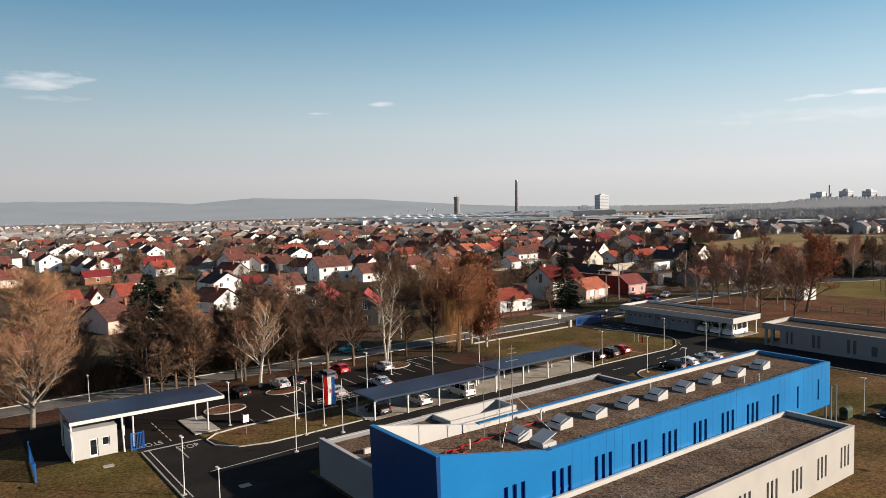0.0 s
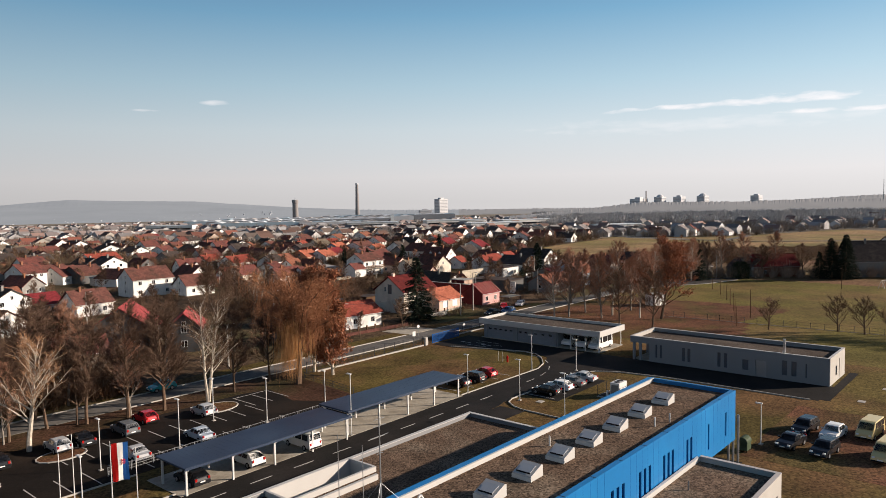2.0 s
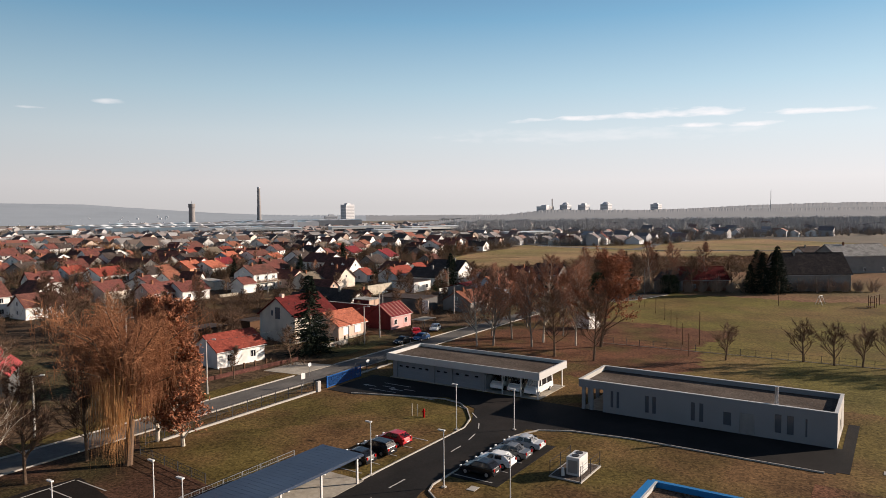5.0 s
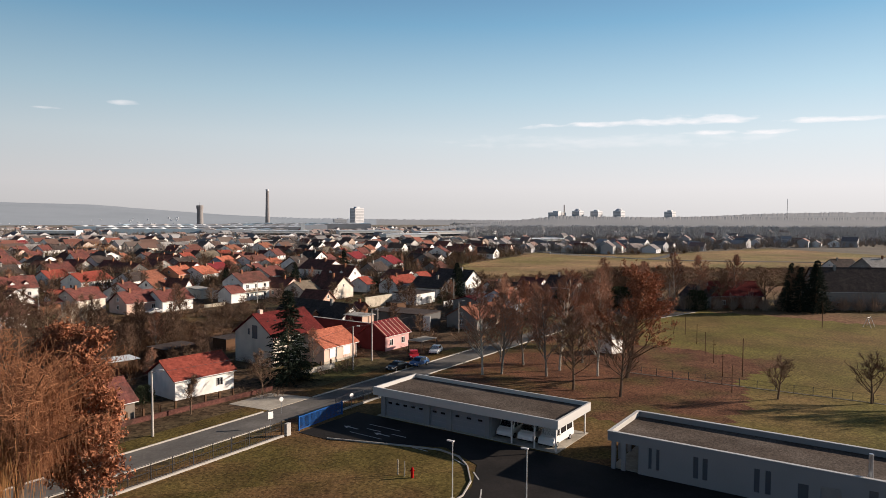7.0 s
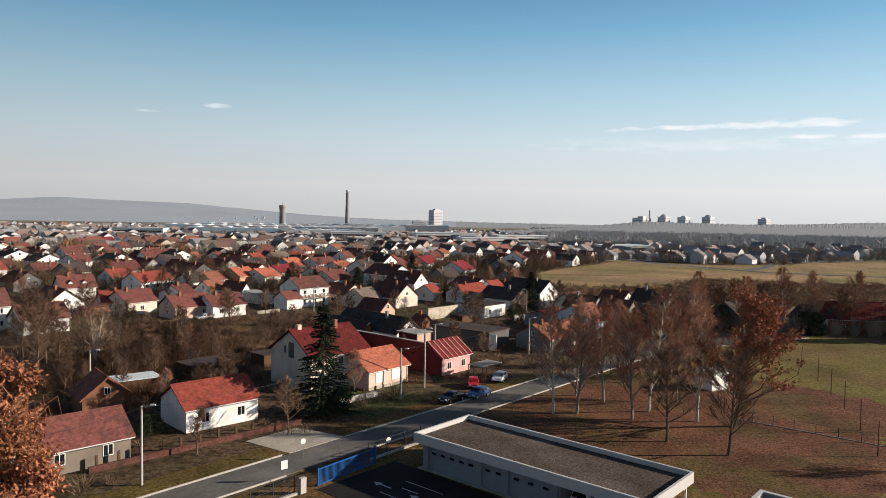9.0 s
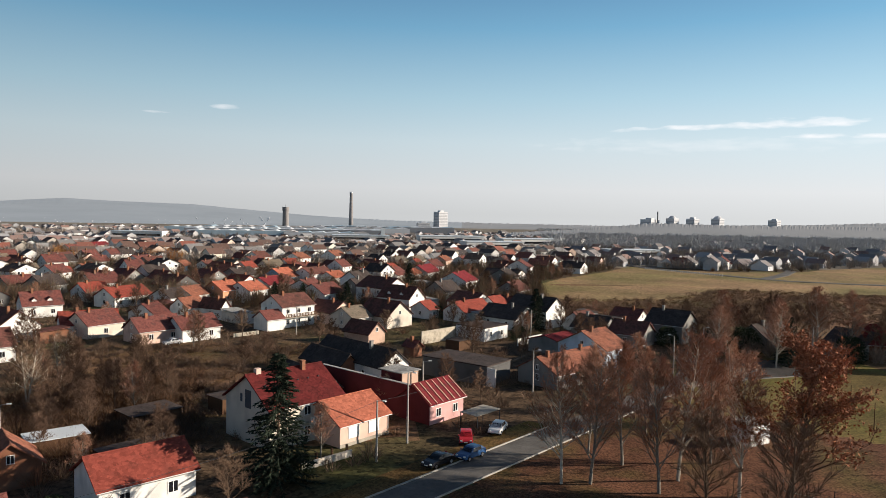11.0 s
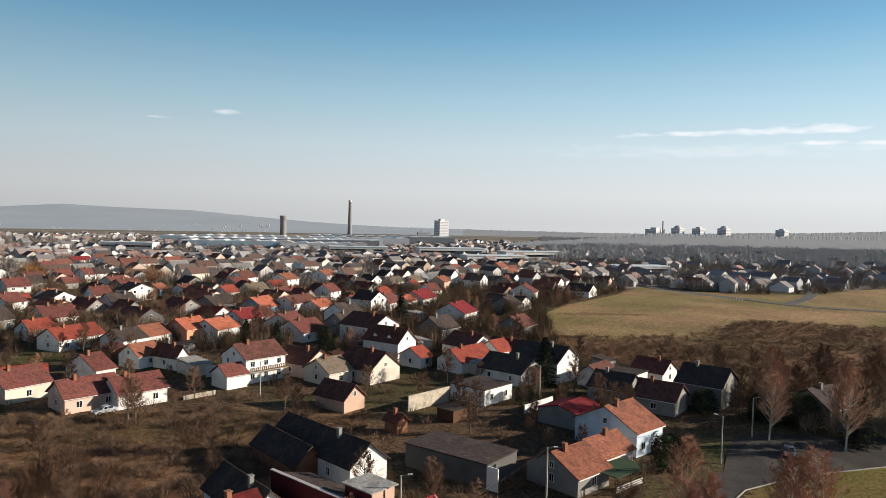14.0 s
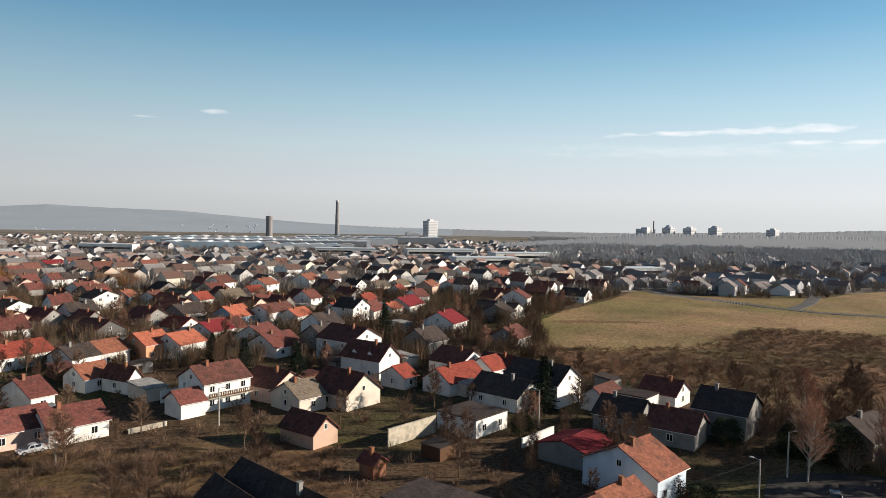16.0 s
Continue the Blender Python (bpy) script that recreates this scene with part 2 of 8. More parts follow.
mat("bark_pale", (0.44, 0.39, 0.32), 0.9, 0.40, 4, 20, 0.3)
mat("bark_brown", (0.135, 0.090, 0.062), 0.9, 0.30, 3, 25, 0.4)
mat("twig_red", (0.31, 0.165, 0.11), 0.9, 0.3, 2, 12)
mat("twig_birch", (0.30, 0.165, 0.092), 0.9, 0.3, 2, 12)
mat("twig_tan", (0.40, 0.205, 0.085), 0.9, 0.3, 2, 12)
mat("twig_rust", (0.285, 0.130, 0.068), 0.9, 0.3, 2, 12)
# darker than twig_grey, shade among close trees put into the colour
mat("twig_dark", (0.108, 0.066, 0.046), 0.9, 0.3, 2, 12)
mat("twig_grey", (0.165, 0.106, 0.071), 0.9, 0.3, 2, 12)
mat("leaf_rust", (0.29, 0.118, 0.064), 0.8, 0.3, 1.5, 9, island=True, rand=0.45)
mat("needle", (0.020, 0.027, 0.018), 0.8, 0.4, 2, 12, island=True, rand=0.4)
for nm, c in dict(white=(0.72, 0.70, 0.66), cream=(0.60, 0.53, 0.445), pink=(0.62, 0.44, 0.36), salmon=(0.60, 0.29, 0.17), peach=(0.52, 0.36, 0.275),
                  pinkred=(0.62, 0.36, 0.34), blue=(0.22, 0.33, 0.45), bluewhite=(0.52, 0.60, 0.68), greyw=(0.24, 0.23, 0.215), soot=(0.10, 0.098, 0.096), umber=(0.20, 0.165, 0.135), maroon=(0.115, 0.026, 0.028)).items():
    mat("wall_" + nm, c, 0.9, 0.10, 0.5, 9, 0.05, second=tuple(v * 0.78 for v in c), second_amt=0.35, rand=0.06)
mat("wall_brick", (0.24, 0.105, 0.062), 0.9, 0.25, 0.8, 14, 0.2, second=(0.20, 0.125, 0.085), rand=0.1, courses=12)
for nm, c, s in (("red", (0.235, 0.056, 0.040), (0.165, 0.046, 0.034)), ("orange", (0.34, 0.110, 0.068), (0.27, 0.086, 0.054)), ("mossy", (0.155, 0.125, 0.095), (0.10, 0.085, 0.06)), ("oldred", (0.150, 0.056, 0.047), (0.088, 0.047, 0.042)),
                 ("oldbrown", (0.125, 0.054, 0.044), (0.075, 0.042, 0.033)), ("oldorange", (0.225, 0.090, 0.058), (0.13, 0.062, 0.046)), ("crimson", (0.165, 0.026, 0.030), (0.125, 0.022, 0.025)),
                 ("darkred", (0.105, 0.019, 0.018), (0.082, 0.017, 0.016)), ("dark", (0.058, 0.046, 0.042), (0.080, 0.062, 0.054)), ("sheetred", (0.27, 0.056, 0.056), (0.20, 0.047, 0.046)), ("greyroof", (0.30, 0.29, 0.27), (0.2, 0.19, 0.18))):
    mat("roof_" + nm, c, 0.85, 0.22, 0.8, 9, 0.5, second=s, second_amt=0.45, rand=0.10, courses=5, grit=3.2, grain=0.24)
mat("stone", (0.44, 0.39, 0.31), 0.9, 0.3, 1.2, 8, 0.4, second=(0.30, 0.27, 0.22))
mat("frame_white", (0.78, 0.77, 0.74), 0.5, 0.05, 2, 20)
mat("wood_dark", (0.10, 0.055, 0.032), 0.7, 0.2, 2, 20)
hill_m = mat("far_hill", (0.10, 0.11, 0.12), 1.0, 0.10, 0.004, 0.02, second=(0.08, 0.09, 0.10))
hb = hill_m.node_tree.nodes["Principled BSDF"]           # haze of distance put into the hills as a faint glow
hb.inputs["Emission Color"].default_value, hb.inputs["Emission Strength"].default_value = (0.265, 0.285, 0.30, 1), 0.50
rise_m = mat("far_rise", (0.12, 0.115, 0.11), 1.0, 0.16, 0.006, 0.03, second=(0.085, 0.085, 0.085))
rb = rise_m.node_tree.nodes["Principled BSDF"]           # a nearer wooded rise, with less of the haze glow put in
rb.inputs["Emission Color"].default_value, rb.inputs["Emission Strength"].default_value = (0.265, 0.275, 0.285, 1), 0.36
# Both far concretes are paled, with haze put into their grey.
mat("far_block", (0.56, 0.56, 0.57), 0.9, 0.1, 0.05, 0.6)
mat("far_concrete", (0.52, 0.53, 0.55), 0.9, 0.1, 0.05, 0.6)
mat("far_metal_roof", (0.60, 0.64, 0.66), 0.6, 0.15, 0.02, 0.3)
mat("far_hall_wall", (0.22, 0.23, 0.245), 0.9, 0.15, 0.02, 0.3)
mat("far_hall_blue", (0.34, 0.43, 0.49), 0.7, 0.12, 0.02, 0.3)
mat("chimney_brick", (0.24, 0.225, 0.22), 0.9, 0.15, 0.1, 1.0)
palette("town_walls", [(0.74, 0.72, 0.68), (0.62, 0.57, 0.48), (0.70, 0.70, 0.68), (0.40, 0.36, 0.31), (0.52, 0.42, 0.34), (0.72, 0.70, 0.66), (0.34, 0.26, 0.21), (0.45, 0.44, 0.42)])
palette("town_roofs", [(0.17, 0.075, 0.058), (0.125, 0.078, 0.064), (0.080, 0.068, 0.066), (0.13, 0.080, 0.066), (0.22, 0.086, 0.064), (0.12, 0.082, 0.070), (0.20, 0.19, 0.185), (0.090, 0.078, 0.074), (0.14, 0.11, 0.095), (0.26, 0.25, 0.24)])
# Horizon houses: paler and greyer, the haze of distance put into the colours.
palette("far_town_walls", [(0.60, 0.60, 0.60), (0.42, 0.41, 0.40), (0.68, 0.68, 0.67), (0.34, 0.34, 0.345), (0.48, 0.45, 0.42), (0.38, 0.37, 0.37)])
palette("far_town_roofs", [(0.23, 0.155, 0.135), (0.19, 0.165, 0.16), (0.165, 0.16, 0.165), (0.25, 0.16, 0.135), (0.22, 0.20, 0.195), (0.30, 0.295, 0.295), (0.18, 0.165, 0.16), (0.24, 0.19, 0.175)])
# hedge wood lightened, a little haze put into its tone
palette("hedge_twigs", [(0.34, 0.255, 0.20), (0.30, 0.23, 0.185), (0.38, 0.275, 0.21)])
palette("town_twigs", [(0.22, 0.140, 0.095), (0.17, 0.125, 0.095), (0.26, 0.155, 0.095), (0.15, 0.108, 0.082), (0.17, 0.15, 0.085)])
# Far town trees lightened and greyed, with haze in the colour.
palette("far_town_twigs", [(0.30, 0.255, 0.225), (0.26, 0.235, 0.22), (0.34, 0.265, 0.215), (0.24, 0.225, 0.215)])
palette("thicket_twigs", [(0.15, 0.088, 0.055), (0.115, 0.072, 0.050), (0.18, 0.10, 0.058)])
# Woods near the horizon: pale tones stand in for haze.
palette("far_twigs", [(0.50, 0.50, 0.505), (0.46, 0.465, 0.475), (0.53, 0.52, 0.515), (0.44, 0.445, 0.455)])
palette("brush_twigs", [(0.29, 0.20, 0.135), (0.24, 0.17, 0.12), (0.33, 0.215, 0.14)])
palette("shrub_twigs", [(0.215, 0.138, 0.094), (0.165, 0.115, 0.083), (0.25, 0.155, 0.10), (0.14, 0.10, 0.075)])
palette("grass_tufts", [(0.19, 0.112, 0.060), (0.15, 0.102, 0.048), (0.225, 0.132, 0.070)])

# ---------------------------------------------------------------- building helpers
ANG = 42.5                      # the plots and streets are turned by this much
CA, SA = math.cos(radians(ANG)), math.sin(radians(ANG))


def site(a, b, z=0.0, rz=0.0):
    """A pose on the plot's own grid: a along the street, b away from the blue building's long side."""
    return pose(a * CA - b * SA, a * SA + b * CA, z, 0, 0, ANG + rz)


def ground_z(x, y):
    s = max(0.0, y - 330.0)
    return -0.011 * s * s / (s + 60.0)


def thing(name, m, label, category, group="", kind=""):
    ob = new(name)
    ob.empty_display_size = 0.3
    ob.matrix_basis = m
    return tagged(ob, label, category, group, kind)


def mesh_of(name, bm, material):
    bmesh.ops.recalc_face_normals(bm, faces=bm.faces)
    me = bpy.data.meshes.new(name)
    bm.to_mesh(me)
    bm.free()
    for one in (material if isinstance(material, (list, tuple)) else [material]):
        me.materials.append(MATS[one])
    return me


def part(name, bm, material, parent, label=""):
    me = bm if isinstance(bm, bpy.types.Mesh) else mesh_of(name, bm, material)
    ob = new(name, me)
    ob.parent = parent
    if label:
        ob["label"] = label
    return ob


def single(name, bm, material, m, label, category, group="", kind=""):
    ob = new(name, bm if isinstance(bm, bpy.types.Mesh) else mesh_of(name, bm, material))
    ob.matrix_basis = m
    return tagged(ob, label, category, group, kind)


def box(x0, x1, y0, y1, z0, z1, bm=None, bevel=0.0):
    bm = bm or bmesh.new()
    vs = [bm.verts.new((x, y, z)) for z in (z0, z1) for x, y in ((x0, y0), (x1, y0), (x1, y1), (x0, y1))]
    fs = [bm.faces.new([vs[i] for i in q]) for q in ((3, 2, 1, 0), (4, 5, 6, 7), (0, 1, 5, 4), (1, 2, 6, 5), (2, 3, 7, 6), (3, 0, 4, 7))]
    if bevel:
        bmesh.ops.bevel(bm, geom=list({e for f in fs for e in f.edges}), offset=bevel, segments=2, affect="EDGES", profile=0.6)
    return bm


def prism(outline, z0, z1, bm=None):
    """A flat outline (x, y) raised from z0 to z1."""
    bm = bm or bmesh.new()
    lo, hi = [bm.verts.new((x, y, z0)) for x, y in outline], [bm.verts.new((x, y, z1)) for x, y in outline]
    bm.faces.new(lo[::-1]), bm.faces.new(hi)
    for i in range(len(lo)):
        j = (i + 1) % len(lo)
        bm.faces.new((lo[i], lo[j], hi[j], hi[i]))
    return bm


def sweep_xz(profile, y0, y1, bm=None):
    """A profile (x, z) drawn out along y."""
    bm = bm or bmesh.new()
    lo, hi = [bm.verts.new((x, y0, z)) for x, z in profile], [bm.verts.new((x, y1, z)) for x, z in profile]
    bm.faces.new(lo), bm.faces.new(hi[::-1])
    for i in range(len(lo)):
        j = (i + 1) % len(lo)
        bm.faces.new((lo[j], lo[i], hi[i], hi[j]))
    return bm


def tube(p, q, r0, r1, sides=6, bm=None, caps=True):
    """A tapered round bar from p to q."""
    bm = bm or bmesh.new()
    p, q = Vector(p), Vector(q)
    turn = (q - p).to_track_quat("Z", "Y")
    ring = [[bm.verts.new(c + turn @ Vector((r * math.cos(2 * math.pi * k / sides), r * math.sin(2 * math.pi * k / sides), 0))) for k in range(sides)] for c, r in ((p, r0), (q, r1))]
    for k in range(sides):
        j = (k + 1) % sides
        bm.faces.new((ring[0][k], ring[0][j], ring[1][j], ring[1][k]))
    if caps:
        bm.faces.new(ring[0][::-1]), bm.faces.new(ring[1])
    return bm


CACHE = {}


def cached(key, make, material):
    if key not in CACHE:
        CACHE[key] = mesh_of(key[0], make(), material)
    return CACHE[key]


def fast_mesh(name, verts, faces, materials, ids=None):
    me = bpy.data.meshes.new(name)
    me.from_pydata([tuple(v) for v in verts], [], faces)
    for one in materials:
        me.materials.append(MATS[one])
    if ids is not None:
        me.polygons.foreach_set("material_index", ids)
    me.update()
    return me

# ---------------------------------------------------------------- ground, roads, kerbs
def ground_sheet():
    xs = [-4700, -3500, -2500, -1800, -1200, -800, -500, -300, -150, 0, 150, 300, 500, 800, 1200, 1800, 2500, 3500, 4700]
    ys = [-3000, -1500, -600, -200, 0, 150, 250, 300, 330, 350, 380, 420, 470, 530, 600, 700, 850, 1050, 1300, 1600, 2000, 2500, 3200, 4000, 4700]
    vs = [(x, y, ground_z(x, y) - 0.30) for y in ys for x in xs]
    n = len(xs)
    fs = [(j * n + i, j * n + i + 1, (j + 1) * n + i + 1, (j + 1) * n + i) for j in range(len(ys) - 1) for i in range(n - 1)]
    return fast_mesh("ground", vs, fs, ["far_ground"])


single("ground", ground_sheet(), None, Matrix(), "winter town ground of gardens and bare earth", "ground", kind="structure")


def along(pairs, v):
    """Straight steps between pairs (key, value)."""
    if v <= pairs[0][0]:
        return pairs[0][1]
    for (k0, w0), (k1, w1) in zip(pairs, pairs[1:]):
        if v <= k1:
            return w0 + (w1 - w0) * (v - k0) / (k1 - k0)
    return pairs[-1][1]


FIELD_WEST = ((330, 86), (378, 91), (422, 103), (452, 121), (499, 160), (550, 194), (590, 203))
FIELD_FAR = ((190, 560), (208, 540), (235, 512), (290, 516), (330, 545), (420, 590))
MEADOW_EDGE = ((90, 356), (137, 358), (160, 378), (182, 399), (219, 380), (300, 368))


def open_field(x, y):
    return y > 120 and x > along(FIELD_WEST, y) and y < along(FIELD_FAR, x) and not (y < 320 and x < 110)



def cover_sheet():
    """The near land in small cells: gardens, leaf litter under trees, rough growth and meadow, with ragged borders."""
    step, x0, x1, y0, y1 = 1.6, -240.0, 420.0, 60.0, 640.0
    nx, ny = int((x1 - x0) / step), int((y1 - y0) / step)
    vs = [(x0 + i * step, y0 + j * step, ground_z(0, y0 + j * step) - 0.02 + 0.10 * noise.noise((i * 0.18, j * 0.18, 0)) * (1 if y0 + j * step > 215 else 0)) for j in range(ny + 1) for i in range(nx + 1)]
    fs, ids = [], []
    for j in range(ny):
        for i in range(nx):
            x, y = x0 + (i + 0.5) * step, y0 + (j + 0.5) * step
            w = noise.noise((x * 0.05, y * 0.05, 3.0)) * 14 + noise.noise((x * 0.3, y * 0.3, 5.0)) * 5
            a, b = x * CA + y * SA, -x * SA + y * CA
            k = 0                                     # gardens
            if y > 545 and not open_field(x, y):
                continue
            if b < 112 and a < 145:
                k = 1                                 # lawn
            elif b < 113 and a + w * 0.4 < 200 and b + w * 0.6 > 66 and a > 120:
                k = 2                                 # litter
            elif b < 112 and a + w * 0.5 < 262:
                k = 5                                 # playing field
            elif open_field(x, y):
                k = 3 if y + 0.5 * w > along(MEADOW_EDGE, x) and ((x - 124) / 22) ** 2 + ((y - 417) / 6) ** 2 + 0.06 * w > 0.8 else 4
            elif -36 < x + 0.3 * w < 30 and 200 < y + 0.3 * w < 272:
                k = 4
            o = j * (nx + 1) + i
            fs.append((o, o + 1, o + nx + 2, o + nx + 1))
            ids.append(k)
    return fast_mesh("land", vs, fs, ["garden", "lawn", "litter", "meadow", "rough_ground", "field_grass"], ids)


single("land", cover_sheet(), None, Matrix(), "gardens, leaf litter, rough growth and yellowed meadow", "ground", kind="structure")


def patch(name, outline, material, z, label, category="ground", m=None):
    """A sheet of ground cover on the plot's grid, lying on the ground sheet; z is its upper side."""
    return single(name, prism(outline, -0.30, z), material, m or site(0, 0), label, category, kind="structure")


patch("yard_lawn", [(-160, -200), (300, -200), (300, -8), (145, -8), (145, 60), (92, 109.4), (-10, 109.4), (-60, 100), (-160, 60)], "lawn", 0.0, "worn winter lawn round the station")
patch("car_park_litter", [(-30, 98), (71, 98), (72, 87.6), (83.4, 87.6), (84.2, 93.3), (85.9, 106.6), (90, 112.9), (-30, 112.9)], "wet_litter", 0.012, "fallen leaves under the roadside trees")
patch("verge", [(60, 118.6), (176, 118.6), (176, 122.2), (60, 122.2)], "lawn", 0.02, "mown roadside verge")
# streets
patch("street", [(-30, 113.2), (205, 113.2), (205, 118.2), (-30, 118.2)], "street_asphalt", 0.03, "patched grey residential street", "road")
patch("street_end", [(205, 113.2), (214, 113.4), (222, 110.6), (231, 106), (240, 100.5), (256, 96), (262, 96), (262, 101), (254, 107), (250, 113), (246, 119), (238, 123), (229, 121), (220, 118.4), (205, 118.2)], "worn_asphalt", 0.034, "dark street end that widens into a turning place", "road")
patch("driveway", [(122.5, 118.4), (131, 118.4), (129, 125.5), (121.5, 125.5)], "concrete", 0.04, "pale concrete driveway", "driveway")
# asphalt inside the fence
ASPHALT = [(24.5, 60), (36.5, 60), (36.5, 69.5), (92.3, 73.5), (94.0, 74), (116.5, 74), (119.5, 66), (119.8, 41), (128.6, 41), (129, 108), (118, 108),
           (118, 103), (123.8, 90), (121, 84), (115.4, 81.2), (93, 80.6), (50, 80.6), (38, 80.2), (33.5, 82), (31.5, 87.5), (31.5, 89), (24.2, 89)]
patch("yard_road", ASPHALT, "asphalt", 0.02, "dark new asphalt yard road", "road")
patch("wing_path", [(36.5, 69.4), (92.3, 69.4), (92.3, 73.3), (36.5, 73.3)], "asphalt", 0.026, "dark paved strip along the low wing", "path")
patch("back_yard", [(79, 41.6), (91, 41.6), (91, 55), (79, 55)], "asphalt", 0.02, "dark service yard behind the blue building", "path")
patch("office_path", [(120.5, 39.8), (139.2, 39.8), (139.2, 41.0), (120.5, 41.0)], "asphalt", 0.022, "dark paving beside the office block", "path")
patch("parking_lot", [(14, 89), (36, 89), (50, 88.6), (82.5, 88.6), (80.5, 92.4), (77, 98.0), (78.5, 105.6), (74.5, 106.6), (60, 106.5), (14, 106.5)], "car_park_asphalt", 0.024, "dark asphalt car park", "car park")
patch("island_bay", [(98.8, 68.4), (112.6, 68.4), (112.6, 74.3), (98.8, 74.3)], "asphalt", 0.03, "dark asphalt parking bay cut into the lawn", "car park")
patch("gate_road", [(24.2, 88.8), (31.4, 88.8), (36, 94), (36, 106), (24.2, 106)], "asphalt", 0.022, "dark asphalt under the gate canopy", "road")
patch("back_car_park", [(93, 29), (116, 29), (116, 42.5), (93, 42.5)], "litter", 0.012, "bare brown earth of the back car park", "ground")
patch("carport_floor", [(50, 79.6), (93.2, 80.4), (93.2, 87.0), (50, 86.2)], "concrete", 0.05, "stained pale concrete carport floor", "floor")


def road_strip(name, line, width, material, label, lift=0.14):
    """A road over the sloping land, in short lengths."""
    pts = []
    for (x0, y0), (x1, y1) in zip(line, line[1:]):
        n = max(1, int(math.hypot(x1 - x0, y1 - y0) / 7))
        pts += [Vector((x0 + (x1 - x0) * k / n, y0 + (y1 - y0) * k / n)) for k in range(n)]
    pts.append(Vector(line[-1]))
    vs, fs = [], []
    for i, p in enumerate(pts):
        d = (pts[min(i + 1, len(pts) - 1)] - pts[max(i - 1, 0)]).normalized()
        q = Vector((-d.y, d.x)) * width / 2
        z = ground_z(p.x, p.y) + lift
        vs += [(*(p + q), z), (*(p - q), z), (*(p - q * 1.08), z - 0.5), (*(p + q * 1.08), z - 0.5)]
        if i:
            o = 4 * i
            fs += [(o - 4, o, o + 1, o - 3), (o - 3, o + 1, o + 2, o - 2), (o - 1, o + 3, o, o - 4)]
    return single(name, fast_mesh(name, vs, fs, [material]), None, Matrix(), label, "road", kind="structure")


road_strip("field_road", [(360, 398), (300, 420), (264, 435), (240, 449), (229, 470), (224, 487), (214, 512), (204, 537), (202, 590), (206, 660)], 6.0, "street_asphalt", "grey country road along the far side of the field")
road_strip("village_road", [(236, 462), (262, 488), (290, 523), (330, 600), (371, 677), (420, 780)], 6.0, "street_asphalt", "grey road to the far houses", 0.155)


def kerb(line, label="pale concrete kerb", width=0.14, height=0.15):
    """A kerb along a line on the plot's grid, one raised strip."""
    bm = bmesh.new()
    pts = [Vector((a, b)) for a, b in line]
    prev = None
    for i, p in enumerate(pts):
        d = (pts[min(i + 1, len(pts) - 1)] - pts[max(i - 1, 0)]).normalized()
        n = Vector((-d.y, d.x)) * width
        ring = [bm.verts.new((*(p + s * n), z)) for s, z in ((-0.5, -0.1), (0.5, -0.1), (0.5, height), (-0.5, height))]
        if prev:
            for k in range(4):
                bm.faces.new((prev[k], prev[(k + 1) % 4], ring[(k + 1) % 4], ring[k]))
        else:
            bm.faces.new(ring)
        prev = ring
    bm.faces.new(prev[::-1])
    return single("kerb", bm, "kerbstone", site(0, 0), label, "kerb", kind="structure")


kerb([(93.2, 80.75), (113, 80.75), (116.5, 82), (120, 84.6), (122, 87), (122.6, 90), (121.5, 94), (118.2, 103.5)])
kerb([(96, 74.0), (94.4, 73.4), (93.2, 71.8), (92.6, 70), (92.3, 62), (92, 56)])
kerb([(96, 74.0), (113.5, 74.0), (116.8, 72.5), (118.6, 69), (119.6, 62), (119.6, 42)])
kerb([(50, 88.4), (36, 88.2), (33, 87.6), (31.4, 86), (31.6, 83.5), (33.6, 81.2), (37, 80.2), (50, 80.6)])
kerb([(24.3, 86.5), (24.3, 70), (25.5, 66)])
kerb([(-30, 118.4), (121.5, 118.4)], "long pale street kerb")
kerb([(131, 118.4), (176, 118.4)], "long pale street kerb")
kerb([(60, 113.0), (118, 113.0)], "long pale street kerb")
kerb([(131, 113.0), (204, 113.0)], "long pale street kerb")
kerb([(205, 113.0), (214, 113.2), (222, 110.4), (231, 105.8), (240, 100.3), (256, 95.8)], "curved kerb at the street end")
for ca, cb, r in ((47.5, 100.6, 2.6), (68.2, 103.3, 3.2), (37.5, 97.0, 2.8)):
    patch("tree_island", [(ca + r * math.cos(k * math.pi / 8), cb + 0.7 * r * math.sin(k * math.pi / 8)) for k in range(16)], "litter", 0.10, "leaf-covered tree island in the car park")
    kerb([(ca + r * math.cos(k * math.pi / 8), cb + 0.7 * r * math.sin(k * math.pi / 8)) for k in range(17)], "rounded kerb of a tree island", 0.16, 0.14)


def mark(a, b, la, lb, rz=0.0, name="road_marking"):
    bm = box(-la / 2, la / 2, -lb / 2, lb / 2, 0.0, 0.012)
    return single(name, bm, "road_paint", site(a, b, 0.026, rz), "worn white line painted on asphalt", "road marking", "painted lines", "structure")


for i in range(9):
    mark(52 + i * 5.3, 77.2, 2.6, 0.14)
for a, b, rz in ((106, 77.6, 2), (110.5, 78.2, 12), (114.5, 79.6, 28), (118.2, 82.4, 46), (120.6, 86, 66), (121.5, 92, 88), (124, 97, 90), (124, 101, 90)):
    mark(a, b, 2.2, 0.14, rz)
for i in range(13):
    mark(38.5 + i * 2.75, 91.3, 0.12, 4.6)
    if i > 2:
        mark(38.5 + i * 2.75, 99.2, 0.12, 4.2)
for i in range(3):
    mark(72.4 + i * 2.75, 102.6, 0.12, 5.0)
mark(75.0, 105.4, 5.6, 0.12)
for i in range(5):
    mark(94.6 + i * 3.0, 84.2, 0.12, 4.6)
